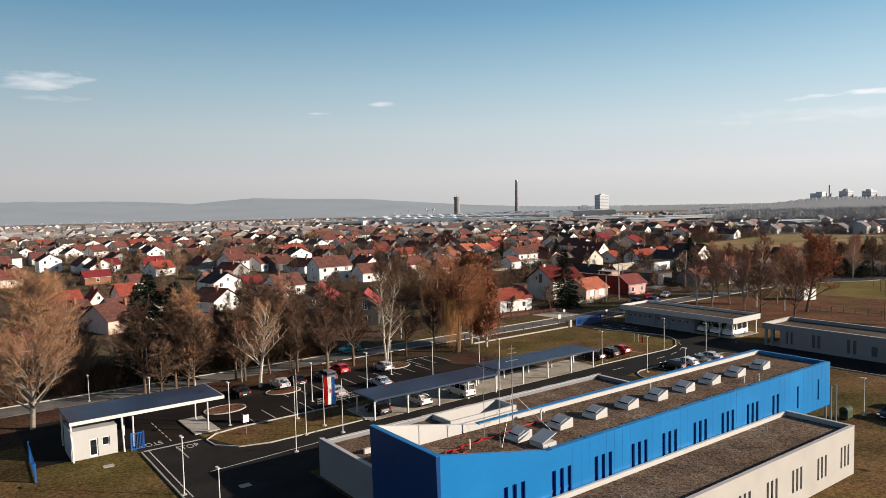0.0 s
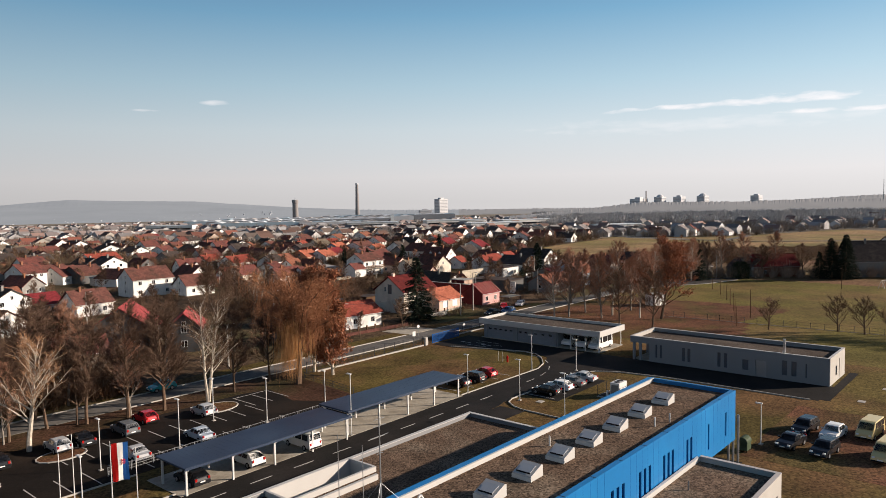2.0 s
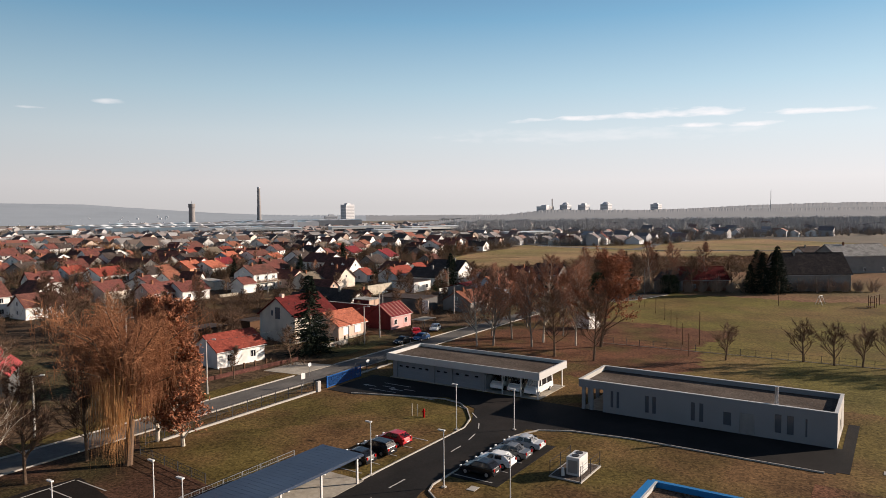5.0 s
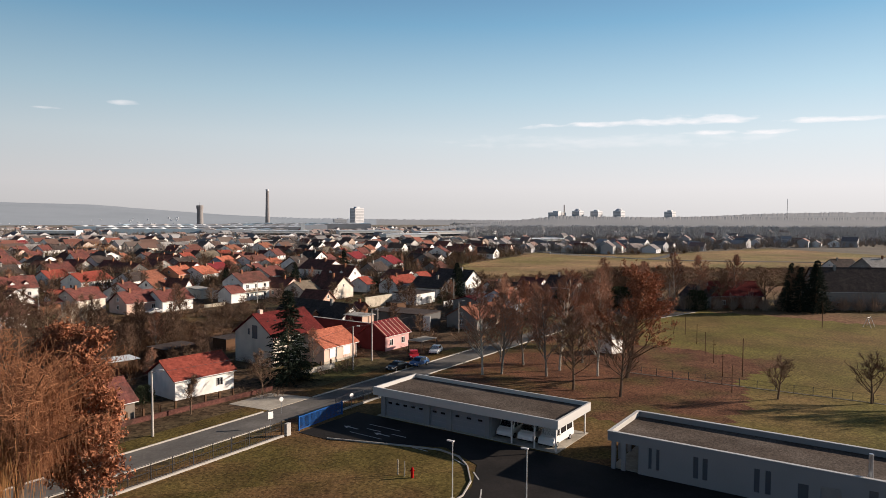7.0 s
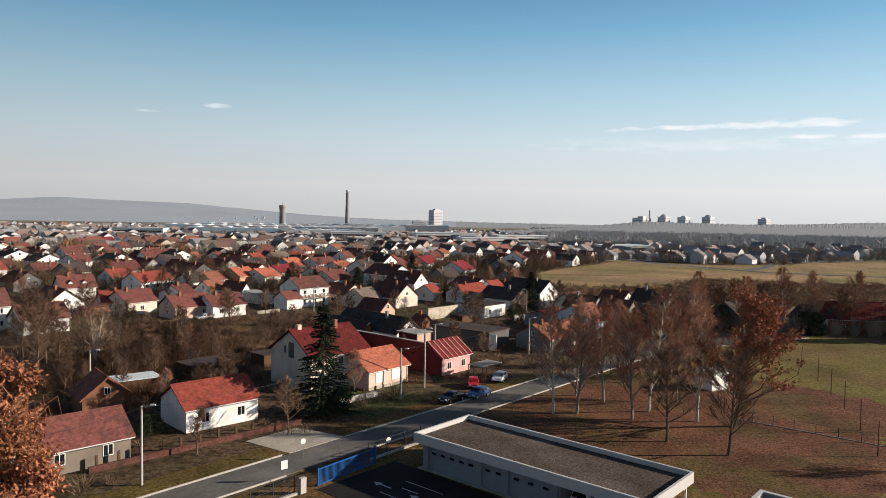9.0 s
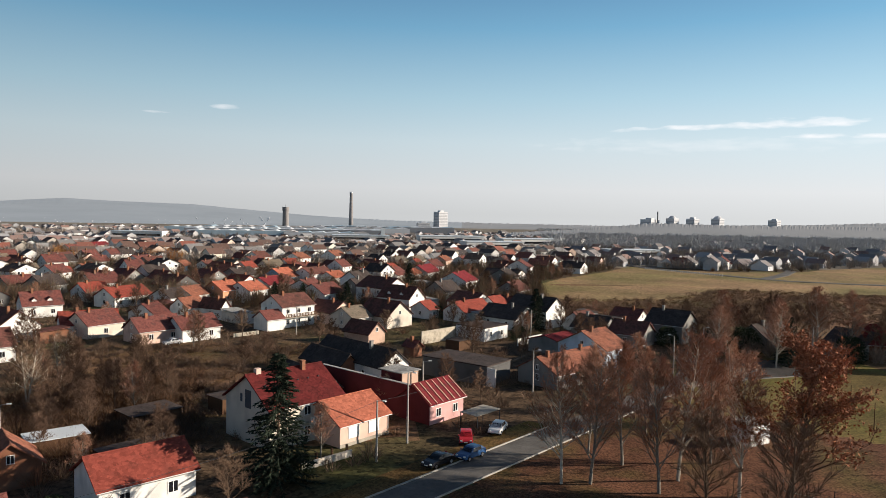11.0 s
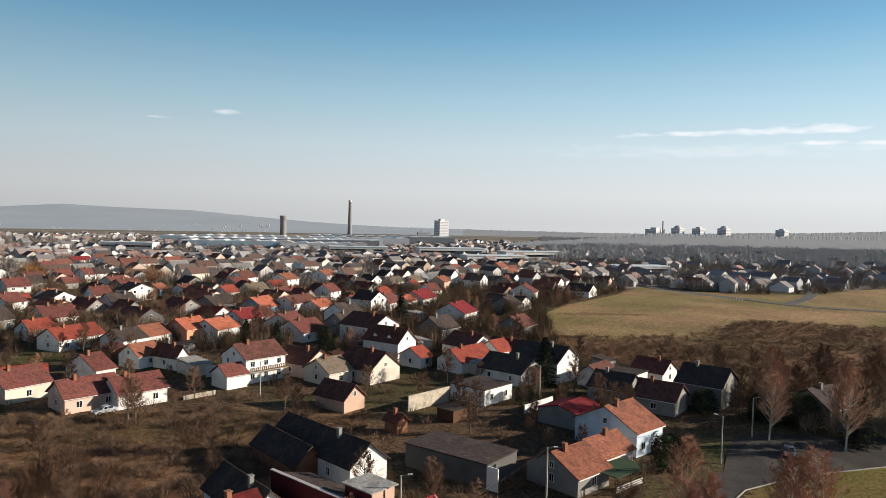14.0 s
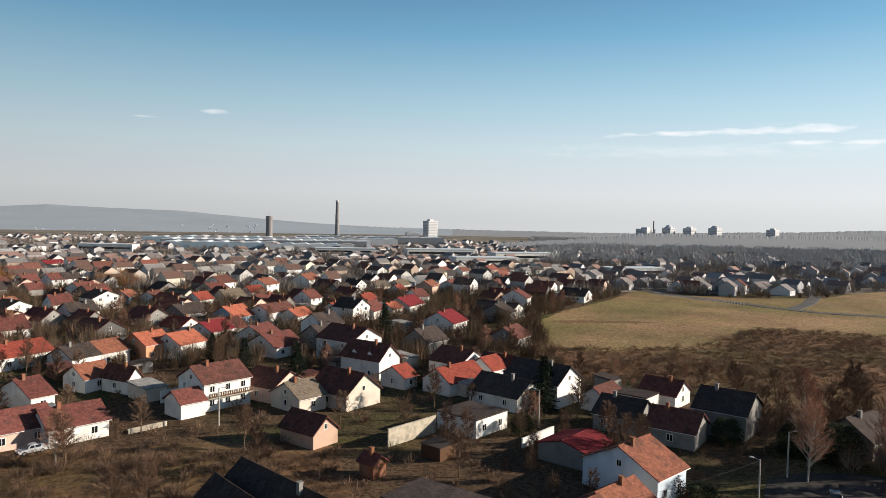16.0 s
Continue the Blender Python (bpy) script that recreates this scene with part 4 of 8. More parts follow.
for q in ((0, gd_, 0, 0.25), (0, gd_, gl_ - 0.25, gl_), (0, 0.25, 0.253, gl_ - 0.253), (gd_ - 0.25, gd_, 0.253, gl_ - 0.253)):
    part("fascia", box(q[0], q[1], q[2], q[3], 2.85, 3.9), "white_sheet", GA, "white sheet fascia")
part("back_wall", box(gd_ - 0.5, gd_ - 0.3, 9.3, gl_ - 0.7, 0, 3.1), "grey_render", GA)
part("end_wall", box(0.8, gd_ - 0.503, gl_ - 0.9, gl_ - 0.7, 0, 3.1), "grey_render", GA)
part("bay_wall", box(0.8, gd_ - 0.503, 9.1, 9.3, 0, 3.1), "grey_render", GA)
doors = [(24.9, 4.9), (18.9, 2.9), (15.2, 5.0), (9.4, 0)]
piers = [(26.1, 25.4), (19.1, 18.2), (15.6, 14.9), (9.9, 9.3)]
for y1, y0 in piers:
    part("pier", box(0.6, 1.0, y0, y1, 0, 3.1), "grey_render", GA)
for y0, y1 in ((19.103, 25.397), (15.603, 18.197), (9.903, 14.897)):
    d = part("garage_door", box(0.85, 0.92, y0, y1, 0.02, 2.75), "door_grey", GA, "grey sectional garage door")
    for z in (0.7, 1.38, 2.06):
        part("panel_joint", box(0.835, 0.848, y0, y1, z - 0.012, z + 0.012), "grey_metal", d)
    n = max(2, int((y1 - y0) / 1.25))
    for i in range(n):
        yy = y0 + (y1 - y0) * (i + 0.5) / n
        part("pane", box(0.83, 0.848, yy - 0.3, yy + 0.3, 1.75, 2.0), "glass_dark", d)
for y in (0.5, 3.2, 6.2):
    part("column", box(0.5, 0.66, y - 0.08, y + 0.08, 0, 2.85), "white_metal", GA, "white steel column")
part("column", box(gd_ - 0.7, gd_ - 0.54, 0.42, 0.58, 0, 2.85), "white_metal", GA, "white steel column")
part("apron", box(0.3, gd_ - 0.1, 0.2, gl_ - 0.4, -0.2, 0.05), "concrete", GA)

OF = thing("office_block", site(128.4, 41.5), "single-storey grey rendered office block with white parapet", "building")
ol, od, oh = 30.6, 9.6, 4.0      # along b, along a
OW = [(4.4, 5.1, 0.8, 3.0), (5.7, 6.4, 0.8, 3.0), (3.0, 3.2, 0.8, 2.9), (8.6, 10.2, 0.1, 2.5), (11.2, 12.1, 0.8, 2.4), (14.4, 14.9, 0.7, 3.0), (15.4, 15.9, 0.7, 3.0), (20.2, 20.7, 0.8, 3.0), (21.1, 21.6, 0.8, 3.0),
      (25.0, 25.35, 0.8, 3.0), (25.8, 26.15, 0.8, 3.0)]
front = slit_wall(27.2, 0, 0.3, 0, oh, OW)
bmesh.ops.rotate(front, cent=(0, 0, 0), matrix=Matrix.Rotation(radians(90), 3, "Z"), verts=front.verts)
bmesh.ops.translate(front, vec=(0.3, 0, 0), verts=front.verts)
part("front_wall", front, "grey_render", OF)
for y0, y1, z0, z1 in OW:
    nm, mt = ("door", "grey_metal") if y1 - y0 > 1.2 else ("window", "pane_slate")
    part(nm, box(0.14, 0.2, y0 + 0.003, y1 - 0.003, z0 + 0.003, z1 - 0.003), mt, OF)
part("end_wall", slit_wall(od - 0.303, 0, 0.3, 0, oh, [(3.2, 4.2, 0.9, 2.3), (5.4, 5.8, 0.3, 3.1)]), "white_render", OF).matrix_basis = Matrix.Translation((0.303, 0, 0))
part("window", box(3.51, 4.49, 0.12, 0.2, 0.91, 2.29), "glass_dark", OF)
part("window", box(5.71, 6.09, 0.12, 0.2, 0.31, 3.09), "glass_dark", OF)
part("back_wall", box(od - 0.3, od, 0.303, ol, 0, oh), "grey_render", OF)
part("porch_wall", box(0.303, od - 0.303, 27.0, 27.2, 0.083, 3.197), "grey_render", OF)
part("porch_beam", box(0, 0.3, 27.203, ol, 3.0, oh), "grey_render", OF)
part("porch_end_beam", box(0.303, od - 0.303, ol - 0.3, ol, 3.0, oh), "white_render", OF)
for x, y in ((0.0, ol - 0.9), (0.0, 28.6), (3.2, ol - 0.5), (6.2, ol - 0.5)):
    part("porch_column", box(x, x + 0.3, y, y + 0.45, 0, 2.997), "grey_render", OF)
part("roof", box(0.303, od - 0.303, 0.303, ol - 0.303, 3.2, 3.42), "dark_gravel", OF, "dark brown gravel roof")
for q in ((-0.03, 0.36, -0.03, ol + 0.03), (od - 0.36, od + 0.03, -0.03, ol + 0.03), (0.363, od - 0.363, -0.03, 0.36), (0.363, od - 0.363, ol - 0.36, ol + 0.03)):
    part("coping", box(*q, oh, oh + 0.06), "white_sheet", OF)
fl = part("flue", tube((1.1, 6.4, 3.4), (1.1, 6.4, 6.0), 0.20, 0.20, 12), "alloy", OF, "shiny steel flue")
for k in range(3):
    part("flue_leg", tube((1.1 + 0.35 * math.cos(k * 2.1), 6.4 + 0.35 * math.sin(k * 2.1), 3.5), (1.1, 6.4, 5.2), 0.025, 0.02, 5), "alloy", fl)
part("floor", box(0.303, od - 0.303, 0.303, ol - 0.3, -0.2, 0.08), "concrete", OF)

HV = thing("generator_unit", site(104.6, 62.3), "white boxed generator unit on a concrete pad in grass", "generator")
part("pad", box(-0.6, 4.8, -0.5, 3.0, 0, 0.14), "kerbstone", HV)
part("pad_surface", box(-0.45, 4.65, -0.35, 2.85, 0.141, 0.146), "dark_gravel", HV)
bd = part("casing", box(0.6, 2.9, 0.2, 1.6, 0.14, 2.0, bevel=0.05), "white_metal", HV)
part("grille", box(0.58, 0.597, 0.4, 1.4, 0.4, 1.7), "grey_metal", bd)
part("fan_grille", tube((1.3, 0.9, 2.0), (1.3, 0.9, 2.05), 0.4, 0.4, 14), "dark_metal", bd)
part("fan_grille", tube((2.3, 0.9, 2.0), (2.3, 0.9, 2.05), 0.4, 0.4, 14), "dark_metal", bd)
for x, y in ((-0.5, -0.4), (2.1, -0.4), (4.7, -0.4), (-0.5, 2.9), (2.1, 2.9), (4.7, 2.9)):
    part("cage_post", box(x - 0.03, x + 0.03, y - 0.03, y + 0.03, 0.14, 1.7), "dark_metal", HV)
for y in (-0.4, 2.9):
    for z in (0.5, 1.05, 1.6):
        part("cage_rail", box(-0.47, 4.67, y - 0.012, y + 0.012, z - 0.012, z + 0.012), "dark_metal", HV)
part("pump", tube((0.2, 1.8, 0.14), (0.2, 1.8, 0.9), 0.2, 0.15, 8), "white_metal", HV)

# ---------------------------------------------------------------- houses
def gable_body(w, d, eave, rise, ridge):
    bm = bmesh.new()
    if ridge == "par":           # ridge along x, gables at the two ends
        prof, ax = [(0, 0), (d, 0), (d, eave), (d / 2, eave + rise), (0, eave)], "y"
        lo, hi = [bm.verts.new((0, y, z)) for y, z in prof], [bm.verts.new((w, y, z)) for y, z in prof]
    else:
        prof = [(0, 0), (w, 0), (w, eave), (w / 2, eave + rise), (0, eave)]
        lo, hi = [bm.verts.new((x, 0, z)) for x, z in prof], [bm.verts.new((x, d, z)) for x, z in prof]
    bm.faces.new(lo), bm.faces.new(hi[::-1])
    for i in range(5):
        j = (i + 1) % 5
        bm.faces.new((lo[j], lo[i], hi[i], hi[j]))
    return bm


def roof_slabs(w, d, eave, rise, ridge, over=0.4, thick=0.16):
    """Two pitched slabs with their overhang, and the ridge tiles."""
    span, length = (d, w) if ridge == "par" else (w, d)
    sl = rise / (span / 2)
    t = thick * math.hypot(1, sl)
    e = 0.02
    prof = [(-over, eave - over * sl + e), (span / 2, eave + rise + e), (span + over, eave - over * sl + e), (span + over, eave - over * sl + e + t), (span / 2, eave + rise + e + t), (-over, eave - over * sl + e + t)]
    bm = bmesh.new()
    pt = (lambda u, s, z: (s, u, z)) if ridge == "par" else (lambda u, s, z: (u, s, z))
    lo, hi = [bm.verts.new(pt(u, -over, z)) for u, z in prof], [bm.verts.new(pt(u, length + over, z)) for u, z in prof]
    for q in ((0, 1, 4, 5), (1, 2, 3, 4)):
        bm.faces.new([lo[i] for i in q]), bm.faces.new([hi[i] for i in q][::-1])
    for i in range(6):
        j = (i + 1) % 6
        bm.faces.new((lo[j], lo[i], hi[i], hi[j]))
    tube(pt(span / 2, -over, eave + rise + e + t), pt(span / 2, length + over, eave + rise + e + t), 0.11, 0.11, 6, bm)
    return bm


def window_parts(t, m, w, h, mats=("frame_white", "glass_dark")):
    def ring():
        bm = box(0, w, -0.05, 0.03, 0, 0.07)
        for q in ((0, w, h - 0.07, h), (0, 0.07, 0.07, h - 0.07), (w - 0.07, w, 0.07, h - 0.07), (w / 2 - 0.03, w / 2 + 0.03, 0.07, h - 0.07)):
            box(q[0], q[1], -0.05, 0.03, q[2], q[3], bm)
        return bm
    o = part("window", cached(("window", w, h, mats[0]), ring, mats[0]), None, t)
    o.matrix_basis = m
    part("pane", cached(("pane", w, h), lambda: box(0.07, w - 0.07, -0.02, 0.0, 0.07, h - 0.07), mats[1]), None, o)
    return o


def house(x, y, rot, w, d, eave, rise, ridge, wall, roof, label, windows=None, side=1, chimney=0.3, storeys=1, name="house", group="houses of the quarter", base=0.0, dormer=False):
    """A gabled house whose front is the local x axis; x, y is its front left corner."""
    t = thing(name, pose(x, y, ground_z(x, y) + base, 0, 0, rot), label, "house", group)
    if ridge == "flat":
        part("wall", box(0, w, 0, d, -0.3, eave), "wall_" + wall, t)
        part("roof", box(-0.15, w + 0.15, -0.15, d + 0.15, eave, eave + 0.22), "roof_" + roof, t)
    else:
        part("wall", gable_body(w, d, eave, rise, ridge), "wall_" + wall, t)
        r = part("roof", roof_slabs(w, d, eave, rise, ridge), "roof_" + roof, t)
        if chimney:
            u = (w * chimney, d * 0.45) if ridge == "par" else (w * 0.40, d * chimney)
            part("chimney", box(u[0] - 0.28, u[0] + 0.28, u[1] - 0.28, u[1] + 0.28, eave + rise * 0.45, eave + rise + 0.95, box(u[0] - 0.34, u[0] + 0.34, u[1] - 0.34, u[1] + 0.34, eave + rise + 0.953, eave + rise + 1.06)), "wall_brick" if roof != "dark" else "wall_greyw", r)
        # gutter along the eaves of the front
        if ridge == "par":
            part("gutter", tube((-0.3, -0.44, eave - 0.40 * rise / (d / 2) + 0.02), (w + 0.3, -0.44, eave - 0.40 * rise / (d / 2) + 0.02), 0.06, 0.06, 6), "white_metal", t)
    n = windows if windows is not None else max(1, int(w / 3.4))
    sw = 1.1 if w > 4 else 0.8
    for s in range(storeys):
        for i in range(n):
            window_parts(t, Matrix.Translation((w * (i + 0.5) / n - sw / 2, -0.004, 0.95 + 2.7 * s)), sw, 1.25)
        for i in range(side):
            window_parts(t, pose(-0.004, d * (i + 0.5) / max(1, side) + 0.45, 1.0 + 2.7 * s, 0, 0, -90), 0.9, 1.2)
    if ridge == "perp" and rise > 2.2:
        window_parts(t, Matrix.Translation((w / 2 - 0.4, -0.004, eave + 0.25)), 0.8, 1.0)
    if ridge == "par" and side and rise > 2.2:
        window_parts(t, pose(-0.004, d / 2 + 0.4, eave + 0.2, 0, 0, -90), 0.8, 1.0)
    if dormer:
        for i in range(2):
            dm = part("dormer", gable_body(1.3, 2.2, 1.0, 0.6, "perp"), "wall_" + wall, t)
            dm.matrix_basis = Matrix.Translation((w * (0.3 + 0.4 * i) - 0.65, d * 0.12, eave + 0.25)) if ridge == "par" else pose(w * 0.10, d * (0.3 + 0.4 * i) + 0.65, eave + 0.2, 0, 0, -90)
            rr = part("dormer_roof", roof_slabs(1.3, 2.2, 1.0, 0.6, "perp", 0.15, 0.1), "roof_" + roof, dm)
    return t


R = ANG
house(-26.4, 269.4, R, 10.4, 8, 3.0, 2.5, "par", "pink", "oldred", "low pink-rendered house with mossy brown-red tiles", 2, 1)
house(-18.0, 272.4, R, 9.6, 8, 3.0, 2.4, "par", "white", "oldred", "low white house with brown-red tiled roof", 2, 0)
dgh = house(2.0, 292.6, R, 10.4, 9.5, 5.5, 2.6, "par", "white", "oldbrown", "two-storey white house with loggia and brown tiles", 3, 2, storeys=2)
part("balcony", box(0.4, 10.2, -1.2, 0, 2.6, 2.8), "concrete", dgh)
part("balcony_rail", slit_wall(9.8, -1.2, -1.12, 2.8, 3.7, [(0.2 + 0.5 * i, 0.5 + 0.5 * i, 2.95, 3.6) for i in range(19)]), "wood_dark", dgh).matrix_basis = Matrix.Translation((0.4, 0, 0))
house(-46.5, 278.6, R - 14, 12.4, 9, 2.8, 2.6, "par", "white", "red", "white house with red roof and rooflights", 1, 1)
house(-68.1, 307.9, R - 8, 9.6, 9, 3.4, 3.2, "par", "white", "oldred", "white house with steep dormered red roof", 2, 1, dormer=True)
house(51.7, 273.3, R, 9.4, 9, 3.2, 0.2, "flat", "white", "dark", "flat-roofed white garage annex", 2, 0, name="annex")
house(51.1, 302.2, R, 12.6, 8, 2.9, 2.6, "par", "white", "red", "white house with bright red tiled roof", 2, 1)
house(62.4, 313.0, R, 6.0, 7, 3.4, 2.4, "par", "white", "red", "white rear house with red roof", 1, 0, chimney=0)
house(62.6, 289.0, R, 9.0, 12, 3.0, 2.8, "perp", "white", "dark", "white house with dark roof among gardens", 2, 2)
house(71.5, 291.5, R, 9.5, 13, 5.0, 3.0, "perp", "white", "dark", "tall white gabled house with dark roof", 0, 1, storeys=2)
house(80.5, 287.5, R, 8.0, 6, 2.8, 2.0, "par", "white", "oldbrown", "low white annex with brown roof", 1, 0, chimney=0, name="annex")
house(66.0, 256.0, R, 8.6, 9, 2.7, 1.2, "par", "greyw", "crimson", "low shed with crimson sheet roof", 0, 0, chimney=0, name="shed")
house(70.8, 242.0, R - 6, 7.8, 12, 4.0, 3.0, "par", "bluewhite", "oldorange", "pale blue house with orange-brown tiles", 2, 1)
house(62.1, 233.3, R - 6, 8.3, 6.6, 2.9, 2.0, "par", "cream", "oldorange", "low annex with weathered orange tiles", 1, 0, chimney=0.6)
house(56.5, 226.6, R - 6, 7.4, 9, 2.7, 2.4, "par", "greyw", "oldorange", "low house with weathered orange tiles", 1, 1)
greyh = house(92.5, 275.6, -46, 9.4, 10, 4.6, 3.0, "par", "greyw", "dark", "grey two-storey house with red sheet strips on its dark roof", 1, 0, storeys=1)
house(74.5, 278.4, -43, 8.4, 9, 3.0, 2.6, "par", "greyw", "dark", "grey house with dark roof and white windows", 2, 0)
house(81.2, 270.2, -43, 8.4, 8, 3.0, 2.6, "par", "greyw", "oldbrown", "grey-brown house with dark tiles", 1, 0)
house(96.0, 290.0, R, 8.0, 8, 2.8, 2.4, "perp", "white", "oldred", "white cottage with red tiles", 1, 0)
house(88.0, 286.0, R, 6.0, 8, 3.4, 1.0, "flat", "white", "dark", "small flat-roofed white rendered house", 1, 0)
house(114.8, 257.8, R - 18, 11.0, 9, 3.0, 3.0, "par", "greyw", "dark", "dark-roofed house in the shade of trees", 2, 1)
house(132.0, 250.0, R - 18, 10.0, 9, 3.0, 2.8, "perp", "greyw", "dark", "dark house with gable at the field", 1, 1)
house(162.0, 241.0, R - 58, 22.0, 12, 5.5, 6.0, "par", "greyw", "dark", "large dark barn-like house by the field", 2, 1)
house(134.0, 251.0, R - 54, 15.0, 9, 3.6, 3.6, "par", "brick", "darkred", "long dark-roofed brick house behind a thicket", 2, 1)
house(222.0, 282.0, R - 50, 24.0, 14, 7.0, 4.0, "par", "greyw", "greyroof", "large pale grey hall beyond the field", 3, 1)
house(250.0, 330.0, R - 40, 12.0, 9, 4.0, 3.0, "par", "white", "dark", "white house with dark roof beyond the field", 2, 1)
house(-51.7, 329.3, R + 16, 13.8, 9, 3.2, 2.6, "par", "white", "red", "long white house with bright red roof", 3, 1)
house(-35.2, 328.1, R + 15, 7.8, 9, 3.3, 2.4, "par", "white", "dark", "white house with dark slate-grey roof", 1, 0)
house(-31.0, 335.0, R + 15, 8.4, 9, 3.3, 2.4, "par", "white", "oldorange", "white house with mottled orange tiles", 2, 0, chimney=0)
house(-22.3, 341.3, R + 13, 8.5, 9, 4.2, 2.6, "par", "salmon", "orange", "salmon-red house with bright orange roof", 2, 1, chimney=0.6)
house(-14.1, 342.9, R + 16, 9.2, 9.5, 4, 2.5, "par", "white", "orange", "white house with orange tiled roof", 2, 1, chimney=0.8)
house(-10.9, 367.1, R + 18, 10.2, 9, 3.6, 2.4, "par", "white", "crimson", "white house with crimson roof", 2, 1)
house(-9.1, 398.2, R + 18, 10.1, 11, 3.8, 3.2, "par", "blue", "orange", "steel-blue gabled house with orange roof", 2, 1)
house(-29.5, 293.2, R + 8, 4.5, 12, 3, 2.6, "par", "white", "oldred", "white house with broad weathered red roof", 1, 0)
house(-25.4, 308.5, R + 14, 6.9, 7, 3, 2.4, "par", "white", "oldorange", "white cottage with mottled orange tiles", 1, 1, chimney=0)
house(-16.3, 306.8, R + 14, 3.7, 8, 3.2, 2.2, "perp", "white", "oldbrown", "narrow white gabled cottage in a yard", 1, 1)
house(-1.1, 287.6, R, 5.0, 6, 3, 1.8, "par", "white", "oldred", "small white extension with red-brown tiles", 0, 0, chimney=0)
house(20.2, 290.1, R, 6.6, 9, 3, 2.4, "par", "cream", "mossy", "low cream house with mossy grey-brown roof", 1, 1)
house(14.3, 298.3, R + 10, 9.7, 9, 3.2, 2.6, "perp", "pink", "oldbrown", "pale gabled house behind a bare tree", 2, 1)
house(29.1, 291.7, R + 2, 9.6, 11, 3.2, 3.5, "perp", "cream", "oldbrown", "cream gabled house with steep dark brown roof", 0, 1)
house(24.0, 269.0, R + 4, 5.6, 8, 2.6, 2.3, "perp", "peach", "oldbrown", "small brick-coloured outhouse with gable roof", 0, 0, chimney=0, name="outhouse")
house(29.9, 337.8, R + 4, 11.8, 13, 5.6, 3, "perp", "white", "oldbrown", "tall white gabled house with dark brown roof", 2, 2, storeys=2)
house(36.4, 317.5, R + 6, 7.7, 12, 4.8, 3.2, "perp", "white", "oldbrown", "white gabled house with dark dormered roof", 1, 2, dormer=True)
house(41.7, 308.7, R + 4, 4.6, 7, 2.8, 2, "par", "white", "red", "small white house with red roof", 1, 1, chimney=0)
house(56.0, 321.1, R, 10.5, 10, 3, 2.8, "perp", "white", "oldbrown", "white gabled house with dark roof", 1, 1)
house(66.5, 315.8, R, 6.7, 9, 3, 2.4, "perp", "white", "oldbrown", "small pale-gabled house with dark roof", 1, 1)
house(-12.5, 512.4, R + 20, 11.0, 11, 5, 2.8, "par", "white", "oldorange", "two-storey white house with orange-brown roof", 2, 1, storeys=2)
house(6.0, 548.5, R + 18, 12.1, 11, 4.8, 3, "par", "white", "oldorange", "tall white house with blue-grey gable", 2, 1, storeys=2)
house(1.5, 404.3, R + 12, 14.1, 10, 4.6, 2.4, "par", "white", "oldbrown", "old white house with brown tiled roof", 3, 1, chimney=0.7)
house(10.9, 405.8, R + 18, 9.8, 8, 3.2, 2.2, "par", "white", "orange", "white house with pale orange roof", 1, 1)
house(24.9, 427.0, R + 18, 9.1, 8, 3, 2.4, "par", "white", "red", "white cottage with red roof", 1, 1)
house(38.0, 421.5, R + 18, 10.5, 10, 3.2, 3, "par", "white", "oldred", "white house with grey gable and red tiles", 2, 1)
house(36.3, 461.8, R + 16, 9.9, 8, 3, 2.4, "par", "white", "red", "white house with orange-red roof", 1, 1)
house(53.0, 438.5, R + 18, 15.0, 11, 3.2, 3.2, "par", "white", "crimson", "large white house with crimson roof", 2, 1)
house(46.0, 430.5, R + 18, 9.0, 7, 3, 2, "par", "white", "orange", "low white house with orange roof", 1, 0)
house(71.0, 518.0, R + 20, 11.5, 9, 4.4, 2.6, "par", "peach", "oldorange", "peach house with pale gable and orange roof", 2, 1, storeys=2)
house(63.0, 381.8, R + 14, 10.8, 12, 4.2, 3.2, "par", "white", "crimson", "white house with grey gable and crimson roof", 2, 1)
house(91.7, 423.3, R + 8, 12.1, 18, 3, 2.6, "perp", "white", "dark", "long low house with dark roof and white gable", 1, 2)
house(133.2, 513.0, R + 14, 10.5, 11, 5, 2.6, "perp", "white", "oldbrown", "two-storey white house with dark roof", 1, 2, storeys=2)
house(141.6, 484.4, R + 10, 11.9, 13, 3.2, 3, "perp", "white", "dark", "house with large dark roof at the field edge", 1, 2)
house(-97.2, 432.6, R + 24, 7.1, 9, 3.2, 2.6, "par", "white", "oldorange", "white house with orange-brown roof", 2, 1)
house(-164.1, 586.5, R + 24, 9.6, 10, 5, 2.8, "par", "white", "oldred", "two-storey white house with brown-red roof", 2, 1, storeys=2)
house(-240.0, 792.0, R + 10, 16.8, 12, 3.5, 4, "perp", "white", "oldbrown", "large white gabled house", 1, 0)
house(-189.2, 693.6, R + 24, 18.0, 9, 3, 2.6, "par", "cream", "crimson", "long pale house with red roof", 3, 1)
house(-74.1, 463.6, R + 24, 8.8, 12, 3.2, 3, "par", "white", "red", "white house with red roof and dark gable", 2, 1)
house(-50.7, 459.0, R + 24, 7.6, 10, 3.4, 2.8, "par", "white", "oldbrown", "white house with blue-grey gable", 1, 1)
house(-65.4, 470.7, R + 24, 6.3, 9, 3, 2.4, "par", "blue", "oldorange", "blue-grey gabled house with faded orange roof", 1, 1)
house(-36.9, 527.0, R + 20, 12.1, 11, 4.4, 3.2, "par", "white", "oldbrown", "white house with tall grey gable", 2, 1)
house(-39.9, 276.3, R + 10, 8.9, 9, 3.2, 2.6, "par", "cream", "oldred", "cream house with weathered red roof", 1, 1)
